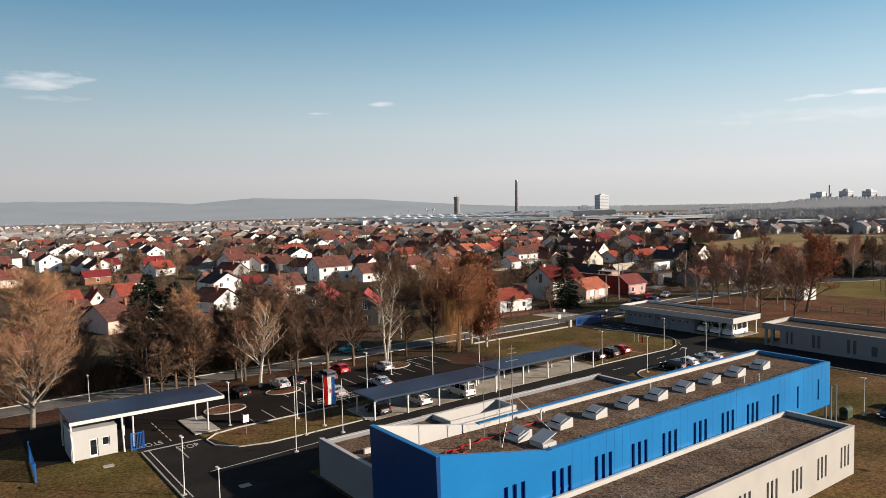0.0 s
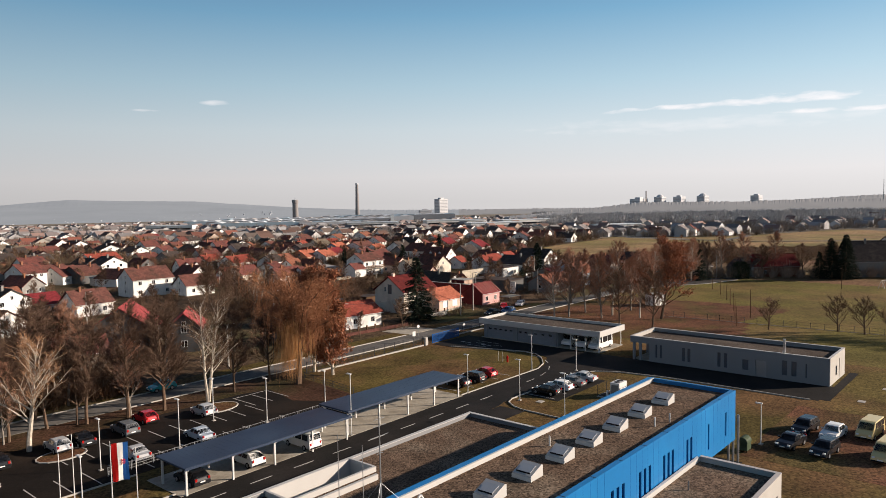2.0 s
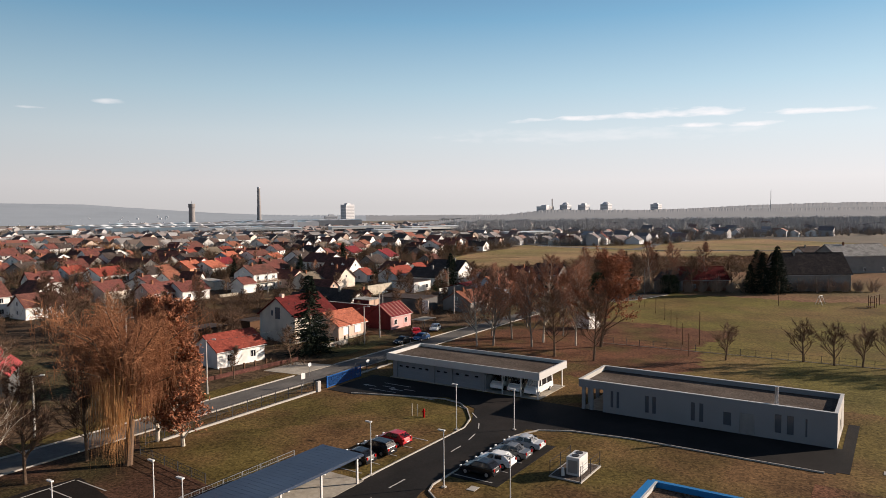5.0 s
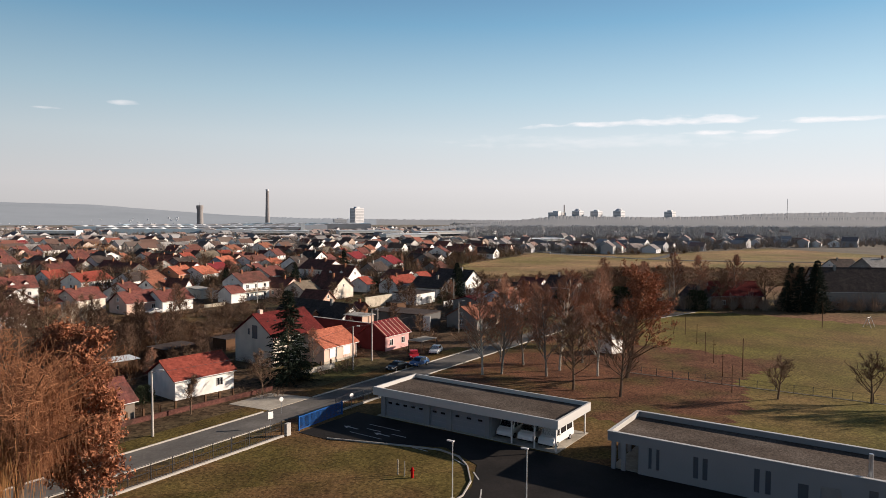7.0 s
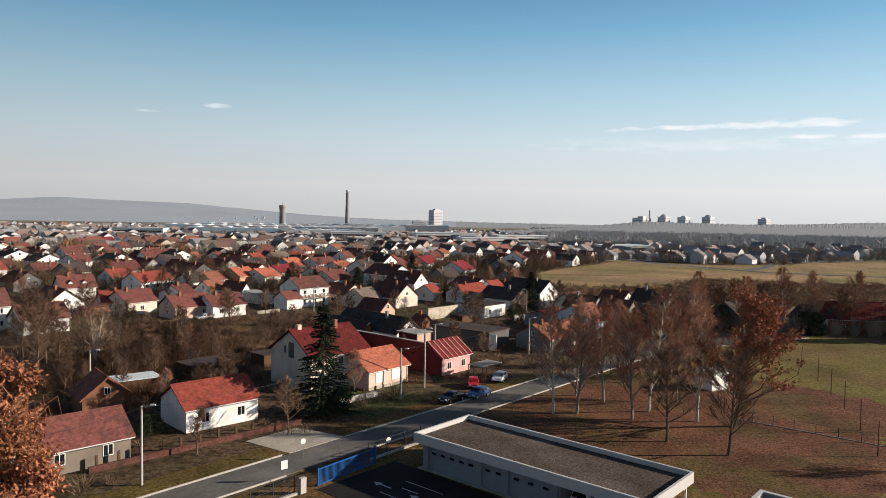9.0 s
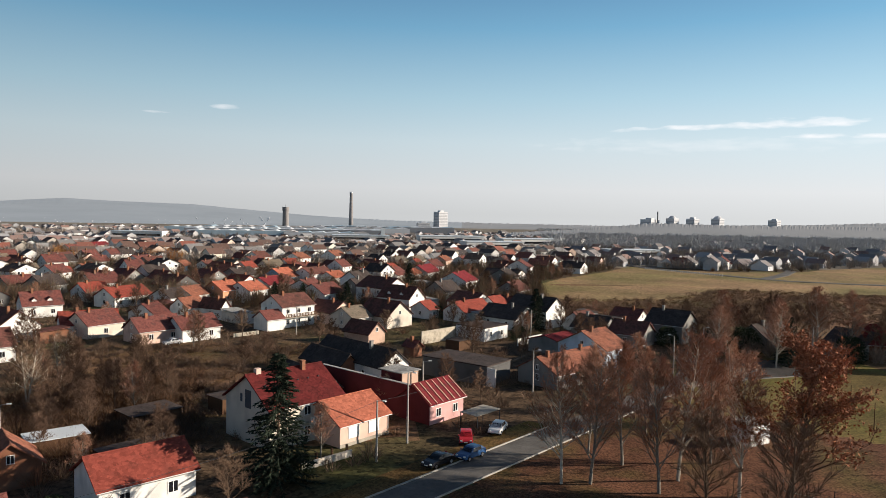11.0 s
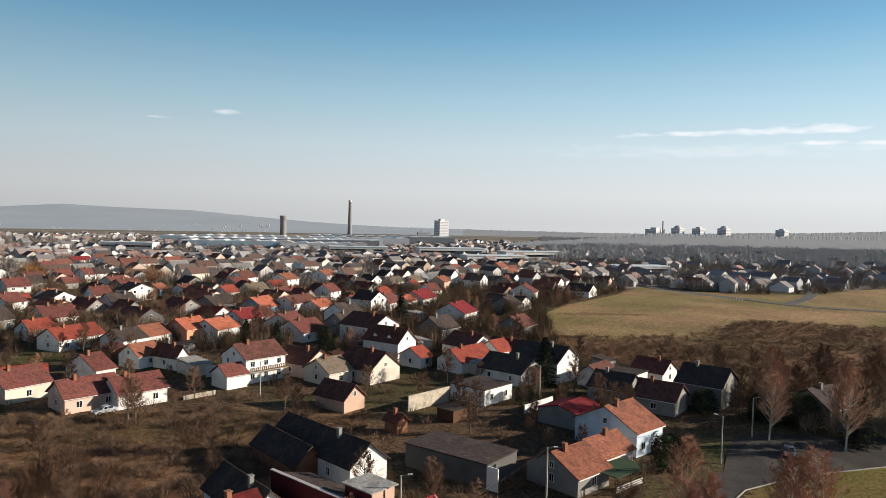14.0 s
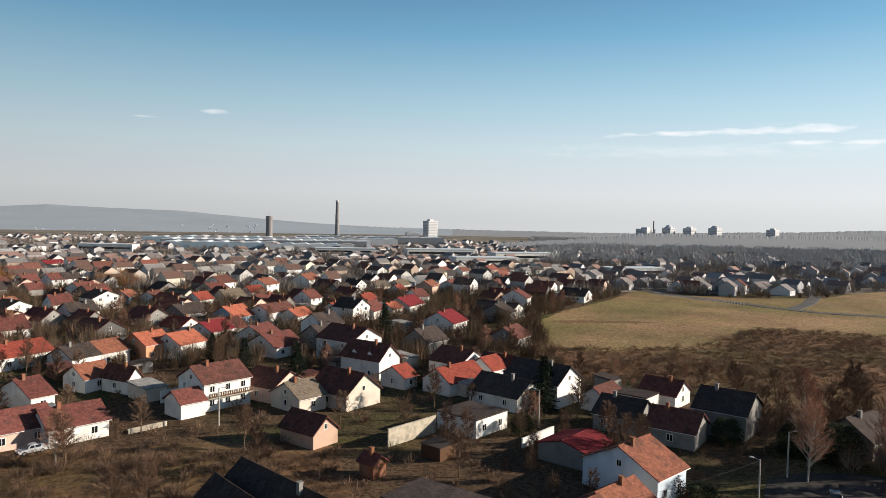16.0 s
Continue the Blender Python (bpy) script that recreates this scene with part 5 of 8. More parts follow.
house(25.9, 230.2, R - 4, 6.5, 20, 3.4, 2.6, "perp", "white", "dark", "long white-gabled house with dark roof", 0, 2)
house(-157.4, 293.3, R, 8.4, 9, 3.2, 3, "par", "white", "crimson", "white house with dark crimson roof", 2, 1)
house(-94.1, 216.9, R + 6, 9.2, 9, 3.6, 2.8, "par", "white", "oldorange", "white house with orange-brown roof", 2, 1)
house(-83.0, 211.9, R + 6, 9.5, 8, 3, 2.4, "par", "pink", "crimson", "low pink house with crimson roof", 2, 0, chimney=0)
house(-107.7, 190.2, R + 6, 4.9, 8, 3.4, 2.8, "par", "white", "red", "white house with red roof", 2, 1, chimney=0)
house(-111.6, 182.5, R, 4.2, 8, 3, 2.8, "perp", "white", "red", "narrow white gabled house with red roof", 1, 0)
house(-116.8, 169.6, R + 6, 10.4, 10, 3, 3.2, "par", "brick", "red", "long brick house with bright red roof", 2, 1, chimney=0.6)
house(-185.6, 289.6, R + 2, 9.1, 14, 3.4, 3.6, "perp", "white", "oldbrown", "broad white gabled house", 1, 1)
house(-178.7, 296.2, R + 2, 7.6, 8, 3, 2.4, "par", "white", "crimson", "white house with crimson roof", 2, 0, chimney=0)
house(-182.2, 239.7, R + 4, 7.4, 9, 3, 3.2, "par", "cream", "oldred", "low pale house with dark red roof", 1, 1)
house(-69.9, 210.0, R + 4, 9.5, 9, 3.2, 3, "par", "white", "oldbrown", "white house with dark brown roof", 2, 1)
house(-67.3, 246.5, R, 12.8, 10, 5.4, 3.2, "par", "white", "oldbrown", "large two-storey white house with brown roof", 3, 1, storeys=2)
house(-52.0, 246.9, R, 9.5, 8, 3.2, 2.8, "par", "white", "oldbrown", "white house with brown roof", 2, 1, chimney=0)
house(-57.0, 270.5, R + 4, 9.4, 10, 3.4, 3.4, "perp", "white", "oldbrown", "white gabled house with dark roof", 0, 1)
house(-154.5, 246.5, R + 4, 8.9, 7, 2.8, 2, "par", "brick", "crimson", "low brick house with crimson roof", 1, 0, chimney=0)
house(-126.1, 227.9, R + 4, 4.2, 7, 2.8, 2.4, "par", "cream", "oldred", "small house with weathered red roof", 1, 0, chimney=0)
house(-113.9, 344.8, R + 8, 14.2, 10, 4.6, 2.6, "par", "white", "red", "white house with red roof among gardens", 2, 1)
house(-288.5, 401.2, R + 8, 16.5, 9, 3.2, 2.6, "par", "white", "red", "white house with faded red roof", 3, 1)
house(-233.5, 415.9, R + 8, 10.3, 9, 6.5, 2.4, "par", "salmon", "red", "tall red house with red roof", 2, 1, storeys=2)
bigh = house(11.0, 197.2, R - 2, 11.6, 10.5, 5.4, 3.4, "par", "cream", "darkred", "large cream house with dark red roof and balcony", 3, 0, storeys=2, chimney=0.72)
part("gable_window", box(-0.06, -0.004, 4.3, 5.7, 4.6, 7.0, bevel=0.02), "pane_slate", bigh, "tall grey shuttered attic window")
part("gable_window", box(-0.06, -0.004, 6.4, 6.9, 5.2, 6.3, bevel=0.02), "pane_slate", bigh)
part("chimney", box(1.2, 1.9, 5.0, 5.7, 7.6, 9.6), "wall_pink", bigh, "square pink chimney")
for i in range(6):
    part("snow_guard", box(1.2 + 1.7 * i, 1.42 + 1.7 * i, 3.0, 3.12, 7.62, 7.80), "dark_metal", bigh)
part("balcony", box(5.5, 10.8, -1.2, 0, 2.55, 2.72), "concrete", bigh)
part("balcony_rail", slit_wall(5.3, -1.2, -1.14, 2.72, 3.6, [(0.15 + 0.25 * i, 0.3 + 0.25 * i, 2.85, 3.5) for i in range(19)]), "white_metal", bigh).matrix_basis = Matrix.Translation((5.5, 0, 0))
bung = house(19.8, 198.0, R, 8.7, 8.0, 3.0, 2.3, "par", "pink", "orange", "pale pink bungalow with orange tiled roof and white roller shutters", 0, 0, chimney=0)
for u in (1.4, 5.0):
    part("shutter", box(u, u + 1.9, -0.06, -0.004, 0.95, 2.35, bevel=0.015), "frame_white", bung, "closed white roller shutter")
    part("shutter_box", box(u - 0.05, u + 1.95, -0.09, -0.004, 2.355, 2.6), "frame_white", bung)
part("down_pipe", tube((8.55, -0.08, 0), (8.55, -0.08, 2.9), 0.05, 0.05, 6), "white_metal", bung)
part("plinth", box(-0.03, 8.73, -0.05, -0.004, -0.1, 0.45), "concrete", bung)
redh = house(32.3, 207.4, R, 7.6, 6.5, 3.1, 2.2, "par", "pinkred", "crimson", "pink-red house with ribbed crimson roof", 2, 0, chimney=0)
for i in range(7):
    part("roof_rib", sweep_xz([(0, 0), (0.10, 0), (0.10, 0.07), (0, 0.07)], 0, 4.3), "wall_pink", redh).matrix_basis = pose(-0.2 + i * 1.3, -0.42, 2.95 + 0.16, math.degrees(math.atan2(2.2, 3.25)), 0, 0)
rw = thing("rear_wing", pose(32.3, 207.4, 0, 0, 0, R), "long rear wing behind a pink house, tall blind maroon wall", "house", "houses of the quarter")
part("wall", sweep_xz([(-0.02, 0.0), (0.33, 0.0), (0.33, 5.15), (-0.02, 5.15)], 3.6, 24.0), "wall_maroon", rw, "blind maroon rendered wall")
part("wall_coping", box(-0.1, 0.42, 3.6, 24.1, 5.15, 5.24), "coping_grey", rw)
part("roof", sweep_xz([(0.33, 4.75), (6.4, 3.0), (6.4, 3.14), (0.33, 4.9)], 6.9, 24.0), "roof_dark", rw, "dark lean-to roof")
part("yard_wall", box(6.0, 6.25, 6.9, 24.0, 0, 3.0), "wall_greyw", rw)
lining = bmesh.new()
gable = [(0.02, 0.0), (6.48, 0.0), (6.48, 3.1), (3.25, 5.28), (0.02, 3.1)]
lo, hi = [[lining.verts.new((x, y, z)) for y, z in gable] for x in (-0.03, -0.006)]
lining.faces.new(lo), lining.faces.new(hi[::-1])
for i in range(5):
    lining.faces.new((lo[i], lo[(i + 1) % 5], hi[(i + 1) % 5], hi[i]))
part("gable_cladding", lining, "wall_maroon", rw, "maroon gable beside the pink front")
part("stair_tower", box(2.2, 6.0, 8.0, 12.4, 0, 5.9), "wall_maroon", rw)
part("tower_front", box(2.3, 5.9, 7.88, 7.997, 3.2, 5.85), "wall_peach", rw)
part("tower_roof", box(1.9, 6.3, 7.6, 12.8, 5.9, 6.05), "roof_greyroof", rw, "pale flat roof slab")
house(-2.8, 178.0, R - 5, 9.8, 7.5, 3.0, 2.2, "par", "white", "red", "low white house with mottled red tiled roof", 2, 0, chimney=0)
# umber here carries the tree shade that lies on the front
house(-14.2, 163.4, R - 4, 9.6, 7, 2.7, 2.3, "par", "umber", "oldred", "small old house with dirty brown walls and dark red roof", 2, 0, chimney=0)
house(18.2, 234.0, R - 8, 5.0, 13, 2.4, 2.2, "perp", "brick", "dark", "long brick barn with dark roof", 0, 0, chimney=0, name="barn")
shop = house(34.0, 240.2, -43, 14.6, 8, 3.4, 0.2, "flat", "soot", "dark", "long dark grey flat-roofed workshop with white end panel", 0, 0, name="workshop")
part("end_panel", box(14.55, 16.4, 0.0, 0.15, 0, 3.3), "wall_white", shop, "white end panel")
house(-52.0, 146.6, 30, 10.4, 7, 2.8, 2.3, "par", "umber", "oldred", "low brick outbuilding with pinkish old tiles", 1, 0, chimney=0)
house(-58.1, 121.6, R - 16, 10.5, 8, 2.9, 2.4, "par", "white", "oldred", "old white house with red roof behind bare trees", 2, 1)
house(-90.0, 118.0, R - 10, 11, 9, 3.0, 2.6, "par", "brick", "oldred", "old brick house behind trees", 2, 1)
house(-35.6, 161.0, 7, 6.0, 9, 4.6, 2.6, "perp", "soot", "sheetred", "narrow dark two-storey house with red roof", 1, 1, chimney=0, storeys=2)
# the deep shade on this gable is put into the wall colour
house(-51.0, 163.4, 7, 12.0, 11.6, 4.15, 4.1, "perp", "soot", "sheetred", "large old house with sooty walls and red sheet roof", 2, 1, chimney=0)
house(-17.3, 184.7, R - 10, 6.0, 6.0, 2.6, 2.4, "perp", "brick", "oldorange", "small outbuilding with steep orange tiles", 0, 0, chimney=0, name="outbuilding")
hut = house(74.6, 195.6, R - 18, 4.0, 3.2, 2.8, 0.2, "flat", "white", "greyroof", "white transformer hut with pale flat roof", 0, 0, name="transformer_hut", group="")

for u0, u1 in ((3.0, 5.8), (7.6, 9.2)):      # broad red sheet strips on the dark roof
    part("roof_strip", box(u0, u1, -0.42, 5.35, 0.0, 0.03), "roof_crimson", greyh).matrix_basis = pose(0, 0, 4.62, math.degrees(math.atan2(3.0, 5.0)), 0, 0)
house(14.6, 215.6, R - 8, 5.6, 12, 3.0, 2.4, "perp", "white", "dark", "narrow white-gabled house with dark roof", 1, 0)
house(33.4, 255.4, R, 2.6, 3.0, 2.2, 1.0, "perp", "brick", "oldred", "tiny brick outhouse with tiled roof", 0, 0, chimney=0.5, name="outhouse")
pav = thing("garden_pavilion", pose(62.1, 227.3, 0, 0, 0, R - 8), "garden pavilion with green sheet roof on posts", "pavilion")
part("roof", box(-0.4, 7.4, -0.4, 4.4, 2.5, 2.62), "pavilion_green", pav)
for px, py in ((0, 0), (3.5, 0), (7, 0), (0, 4), (3.5, 4), (7, 4)):
    part("post", box(px - 0.07, px + 0.07, py - 0.07, py + 0.07, 0, 2.497), "wood_dark", pav)
for z in (0.4, 0.7, 1.0):
    part("rail", box(0.073, 6.927, -0.03, 0.03, z - 0.05, z + 0.05), "frame_white", pav)

can = thing("car_canopy", pose(38.6, 203.4, 0, 0, 0, R), "flat beige canopy on thin posts beside a pink house", "canopy")
part("roof", box(0, 5.4, 0, 3.2, 2.35, 2.45), "concrete", can)
for px, py in ((0.1, 0.1), (5.3, 0.1), (0.1, 3.1), (5.3, 3.1)):
    part("post", box(px - 0.05, px + 0.05, py - 0.05, py + 0.05, 0, 2.347), "dark_metal", can)

# garden walls and sheds
def garden_wall(x, y, rot, length, h, material, label):
    bm = box(0, length, -0.12, 0.12, -0.2, h, box(-0.05, length + 0.05, -0.17, 0.17, h, h + 0.08))
    return single("garden_wall", bm, material, pose(x, y, 0, 0, 0, rot), label, "wall", "garden walls")


garden_wall(36.2, 269.9, R - 1, 11.8, 3.0, "stone", "tall rough stone garden wall in sun")
garden_wall(-8.0, 279.6, R, 7.0, 0.8, "stone", "low stone garden wall")
garden_wall(-8.0, 300.0, R, 14.0, 2.4, "wall_white", "white rendered yard wall")
garden_wall(15.6, 190.4, R - 3, 7.4, 0.75, "wall_cream", "low cream street wall with posts")
garden_wall(-9.6, 165.2, R - 4, 26.0, 0.55, "roof_oldbrown", "low brown street wall")
garden_wall(58.6, 268.0, R, 10.0, 1.6, "wall_white", "white garden wall")
for x, y, rot, w, d, h in ((-8, 205, R, 7, 5, 2.4), (-16.8, 195.1, R - 10, 6.5, 4, 2.3), (2, 214, R, 5, 4, 2.3), (44, 262, R, 4, 4, 2.2), (-6, 190, R, 9, 3.5, 2.2)):
    t = thing("shed", pose(x, y, 0, 0, 0, rot), "small dark garden shed with sheet roof", "shed", "garden sheds")
    part("wall", box(0, w, 0, d, 0, h), "wood_dark", t)
    part("roof", box(-0.25, w + 0.25, -0.25, d + 0.25, h + 0.003, h + 0.1), "far_metal_roof" if x == -16.8 else "roof_dark", t)
for x, y, rot, n in ((-9.0, 166.0, R - 4, 9), (15.6, 190.5, R - 3, 4)):
    rail_t = thing("picket_posts", pose(x, y, 0, 0, 0, rot), "row of dark fence posts on a low wall", "fence")
    for i in range(n):
        part("post", cached(("wall_post",), lambda: box(-0.12, 0.12, -0.12, 0.12, 0, 1.5), "wood_dark"), None, rail_t).matrix_basis = Matrix.Translation((i * 2.3, 0.3, 0))

# ---------------------------------------------------------------- town beyond
rng = np.random.default_rng(7)
TAKEN = [(o.location.x + 5 * math.cos(o.rotation_euler.z) - 4 * math.sin(o.rotation_euler.z), o.location.y + 5 * math.sin(o.rotation_euler.z) + 4 * math.cos(o.rotation_euler.z)) for o in scene.objects if o.get("category") == "house"]


in_meadow = open_field


def lot_grid():
    """House plots in rows along the streets, jittered."""
    out = []
    for row in range(-12, 60):
        for col in range(-30, 44):
            a = col * 15.0 + (rng.random() - 0.5) * 5.0 + (row % 2) * 6
            b = 128 + row * 19.0 + (0 if row % 2 else 5.0) + (rng.random() - 0.5) * 4.0
            x, y = a * CA - b * SA, a * SA + b * CA
            keep = rng.random()
            if b < 124 or y < 150 or keep < 0.50:
                continue
            az = math.degrees(math.atan2(x - 10, y - 40))
            if not -44 < az < 33 or in_meadow(x - 6, y) or in_meadow(x + 8, y - 6) or y > 860:
                continue
            if min((x - p) ** 2 + (y - q) ** 2 for p, q in TAKEN) < 13.0 ** 2:
                continue
            if x > -75 and y < 335:
                continue
            if x > 60 and y < 340:
                continue
            out.append((x, y))
    return out


LOTS = lot_grid()
LOTS.sort(key=lambda p: p[1])
STYLES = [("white", "red", "par"), ("white", "oldbrown", "perp"), ("greyw", "dark", "par"), ("white", "dark", "perp"), ("greyw", "oldred", "perp"), ("white", "oldred", "par"),
          ("cream", "mossy", "par"), ("pink", "oldbrown", "perp"), ("white", "oldred", "par"), ("white", "dark", "perp"), ("greyw", "oldbrown", "par"), ("soot", "oldbrown", "perp")]
NEAR = LOTS[:200]
first = {}
for i, (x, y) in enumerate(NEAR):
    k = int(rng.integers(0, len(STYLES)))
    rot = R + 12 + (rng.random() - 0.5) * 22 + (90 if rng.random() < 0.12 else 0)
    if k not in first:
        wall_c, roof_c, rd = STYLES[k]
        tall = k in (3, 8, 9)
        first[k] = house(x, y, rot, 8.5 + (k % 4) * 0.9, 8.5 + (k % 3), 5.0 if tall else 3.1, 2.7 + 0.2 * (k % 3), rd, wall_c, roof_c,
                         "%s house with %s roof in the town" % ({"greyw": "grey", "soot": "dark grey"}.get(wall_c, wall_c), {"oldred": "weathered red", "oldbrown": "brown", "oldorange": "faded orange"}.get(roof_c, roof_c)), 2, 1, storeys=2 if tall else 1, group="houses of the town")
    else:
        s = 0.85 + 0.3 * rng.random()
        copy_thing(first[k], pose(x, y, ground_z(x, y), 0, 0, rot) @ Matrix.Diagonal((s, s, 0.92 + 0.16 * rng.random(), 1)))


OUT = []
for k, (wc, rc, lab) in enumerate((("wall_greyw", "roof_dark", "small grey outbuilding with dark roof behind a house"), ("wall_brick", "roof_oldbrown", "small brick outbuilding with brown tiles"), ("wall_cream", "roof_greyroof", "small pale outbuilding with grey sheet roof"))):
    w, d, h = 5.0 + k, 3.6 + 0.5 * k, 2.3 + 0.2 * k
    t = thing("outbuilding", pose(-70 + 22 * k, 262 + 9 * k, 0, 0, 0, R), lab, "outbuilding", "garden outbuildings")
    part("wall", prism([(0, 0), (w, 0), (w, d), (0, d)], 0, h), wc, t)
    part("roof", sweep_xz([(-0.3, h + 0.003), (w + 0.3, h + 0.55), (w + 0.3, h + 0.70), (-0.3, h + 0.15)], -0.3, d + 0.3), rc, t)
    part("door", box(w * 0.3, w * 0.3 + 0.9, -0.05, -0.003, 0, 1.9), "wood_dark", t)
    OUT.append(t)
for i, (x, y) in enumerate(NEAR):
    if rng.random() < 0.55:
        dx, dy = 9.5 + 2 * rng.random(), 5 * (rng.random() - 0.5)
        px, py = x - dx * SA + dy * CA, y + dx * CA + dy * SA
        if min((px - p) ** 2 + (py - q) ** 2 for p, q in TAKEN + NEAR) > 7.5 ** 2 and not in_meadow(px + 5, py):
            copy_thing(OUT[i % 3], pose(px, py, ground_z(px, py), 0, 0, R + 90 * (i % 2) + 8 * (rng.random() - 0.5)))


SIDE = np.array(TAKEN)
for i, (x, y) in enumerate(TAKEN):
    r = random.Random(i + 500)
    for k in range(2):
        dx, dy = r.uniform(8.0, 13.0), r.uniform(-7, 7)
        px, py = x - dx * SA + dy * CA, y + dx * CA + dy * SA
        if y > 285 and ((SIDE - (px + 1, py + 2.5)) ** 2).sum(1).min() > 7.0 ** 2 and not in_meadow(px + 5, py) and not (-38 < px < 34 and py < 272):
            copy_thing(OUT[(i + k) % 3], pose(px, py, ground_z(px, py), 0, 0, R + 90 * r.randrange(2) + 10 * (r.random() - 0.5)))
            SIDE = np.vstack([SIDE, [(px + 1.5, py + 2)]])


def block_town(spots, name, label, seed, walls="town_walls", roofs="town_roofs"):
    """Many far houses in one mesh: each a wall body and a roof of its own."""
    r = np.random.default_rng(seed)
    vs, fs, ids = [], [], []
    for x, y in spots:
        w, d, e, h = 8 + 5 * r.random(), 8 + 3 * r.random(), 3 + (2.4 if r.random() < 0.3 else 0), 2.2 + 1.2 * r.random()
        th = radians(ANG + (r.random() - 0.5) * 24 + (90 if r.random() < 0.45 else 0))
        c, s, z = math.cos(th), math.sin(th), ground_z(x, y)

        def put(pts):
            o = len(vs)
            vs.extend((x + c * u - s * v, y + s * u + c * v, z + q) for u, v, q in pts)
            return o
        o = put([(-w / 2, -d / 2, -1), (w / 2, -d / 2, -1), (w / 2, d / 2, -1), (-w / 2, d / 2, -1), (-w / 2, -d / 2, e), (w / 2, -d / 2, e), (w / 2, d / 2, e), (-w / 2, d / 2, e), (-w / 2, 0, e + h), (w / 2, 0, e + h)])
        fs += [(o, o + 1, o + 5, o + 4), (o + 2, o + 3, o + 7, o + 6), (o + 1, o + 2, o + 6, o + 9, o + 5), (o + 3, o, o + 4, o + 8, o + 7)]
        ids += [0] * 4
        k = 0.35
        o = put([(-w / 2 - k, -d / 2 - k, e - 0.2), (w / 2 + k, -d / 2 - k, e - 0.2), (w / 2 + k, 0, e + h + 0.15), (-w / 2 - k, 0, e + h + 0.15), (w / 2 + k, d / 2 + k, e - 0.2), (-w / 2 - k, d / 2 + k, e - 0.2)])
        fs += [(o, o + 1, o + 2, o + 3), (o + 3, o + 2, o + 4, o + 5)]
        ids += [1] * 2
        for side in (-1, 1):     # windows, dark and set on the long walls
            for i in range(2):
                u = w * (i - 0.5) * 0.5
                o = put([(u - 0.5, side * (d / 2 + 0.03), 1.0), (u + 0.5, side * (d / 2 + 0.03), 1.0), (u + 0.5, side * (d / 2 + 0.03), 2.2), (u - 0.5, side * (d / 2 + 0.03), 2.2)])
                fs.append((o, o + 1, o + 2, o + 3))
                ids.append(2)
    # horizon houses get pale panes too, haze in their tone
    ob = new(name, fast_mesh(name, vs, fs, [walls, roofs, "glass_dark" if walls == "town_walls" else "glass_grey"], ids))
    return tagged(ob, label, "houses", kind="stuff")


far_spots = [p for p in LOTS[200:]]
for i in range(1500):
    az, dist = radians(-48 + 100 * rng.random()), 620 + 1150 * rng.random() ** 0.8
    x, y = 20 + dist * math.sin(az), 60 + dist * math.cos(az)
    if in_meadow(x, y) or in_meadow(x, y - 12) or (-190 < x < 60 and y > 1080) or y < 500 or (y < 560 and x < 215):
        continue
    far_spots.append((x, y))
for i in range(46):              # the village beyond the road
    x, y = rng.uniform(214, 420), rng.uniform(528, 640)
    if not in_meadow(x, y) and not in_meadow(x, y - 10) and abs(x - 290 - (y - 523) * 0.52) > 9:
        far_spots.append((x, y))
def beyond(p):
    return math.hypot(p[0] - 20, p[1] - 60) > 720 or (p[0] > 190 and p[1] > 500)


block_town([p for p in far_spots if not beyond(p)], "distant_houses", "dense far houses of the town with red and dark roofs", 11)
block_town([p for p in far_spots if beyond(p)], "horizon_houses", "houses of the town near the horizon, haze in their pale tone", 12, "far_town_walls", "far_town_roofs")

# far landmarks
def landmark(name, x, y, label, category):
    return thing(name, pose(x, y, ground_z(x, y), 0, 0, 0), label, category)


ch = landmark("factory_chimney", 0, 1450, "tall slender factory chimney", "chimney")
part("shaft", tube((0, 0, 0), (0, 0, 79), 4.6, 2.6, 20), "chimney_brick", ch)
part("rim", tube((0, 0, 76.5), (0, 0, 79.3), 3.1, 3.1, 20), "far_concrete", ch)
wt = landmark("water_tower", -126, 1500, "stout round water tower", "tower")
part("shaft", tube((0, 0, 0), (0, 0, 42), 6.2, 5.6, 18), "chimney_brick", wt)
part("tank", tube((0, 0, 42), (0, 0, 49), 6.5, 6.5, 18), "chimney_brick", wt)
part("mast", tube((0, 0, 49), (0, 0, 55), 0.4, 0.3, 6), "grey_metal", wt)


def slab_block(name, x, y, w, d, h, rot, label, floors, dome=False):
    t = thing(name, pose(x, y, ground_z(x, y), 0, 0, rot), label, "apartment block", "far tower blocks")
    part("body", box(-w / 2, w / 2, -d / 2, d / 2, -1, h), "far_block", t)
    if dome:
        part("roof_drum", tube((0, 0, h), (0, 0, h + 5), w * 0.42, w * 0.2, 12), "far_block", t)
    else:
        part("plant_room", box(-w / 5, w / 5, -d / 4, d / 4, h, h + 3), "far_block", t)
    for f in range(floors):
        z = 4 + f * (h - 5) / floors
        part("window_band", box(-w / 2 + 1, w / 2 - 1, -d / 2 - 0.08, -d / 2 - 0.01, z, z + 1.4), "glass_grey", t)
        part("window_band", box(-w / 2 - 0.08, -w / 2 - 0.01, -d / 2 + 1, d / 2 - 1, z, z + 1.4), "glass_grey", t)
    return t


slab_block("tower_block", 186, 1600, 24, 18, 47, 34, "grey high-rise apartment block", 13)
slab_block("office_building", 146, 1560, 26, 14, 23, 6, "pale mid-rise office building", 6)
slab_block("power_building", 606, 1500, 34, 24, 39, 38, "grey block beside a thin chimney", 6)
part("stack", tube((0, 0, 0), (0, 0, 55), 1.6, 1.2, 12), "chimney_brick", landmark("thin_chimney", 618, 1490, "thin grey chimney stack", "chimney"))
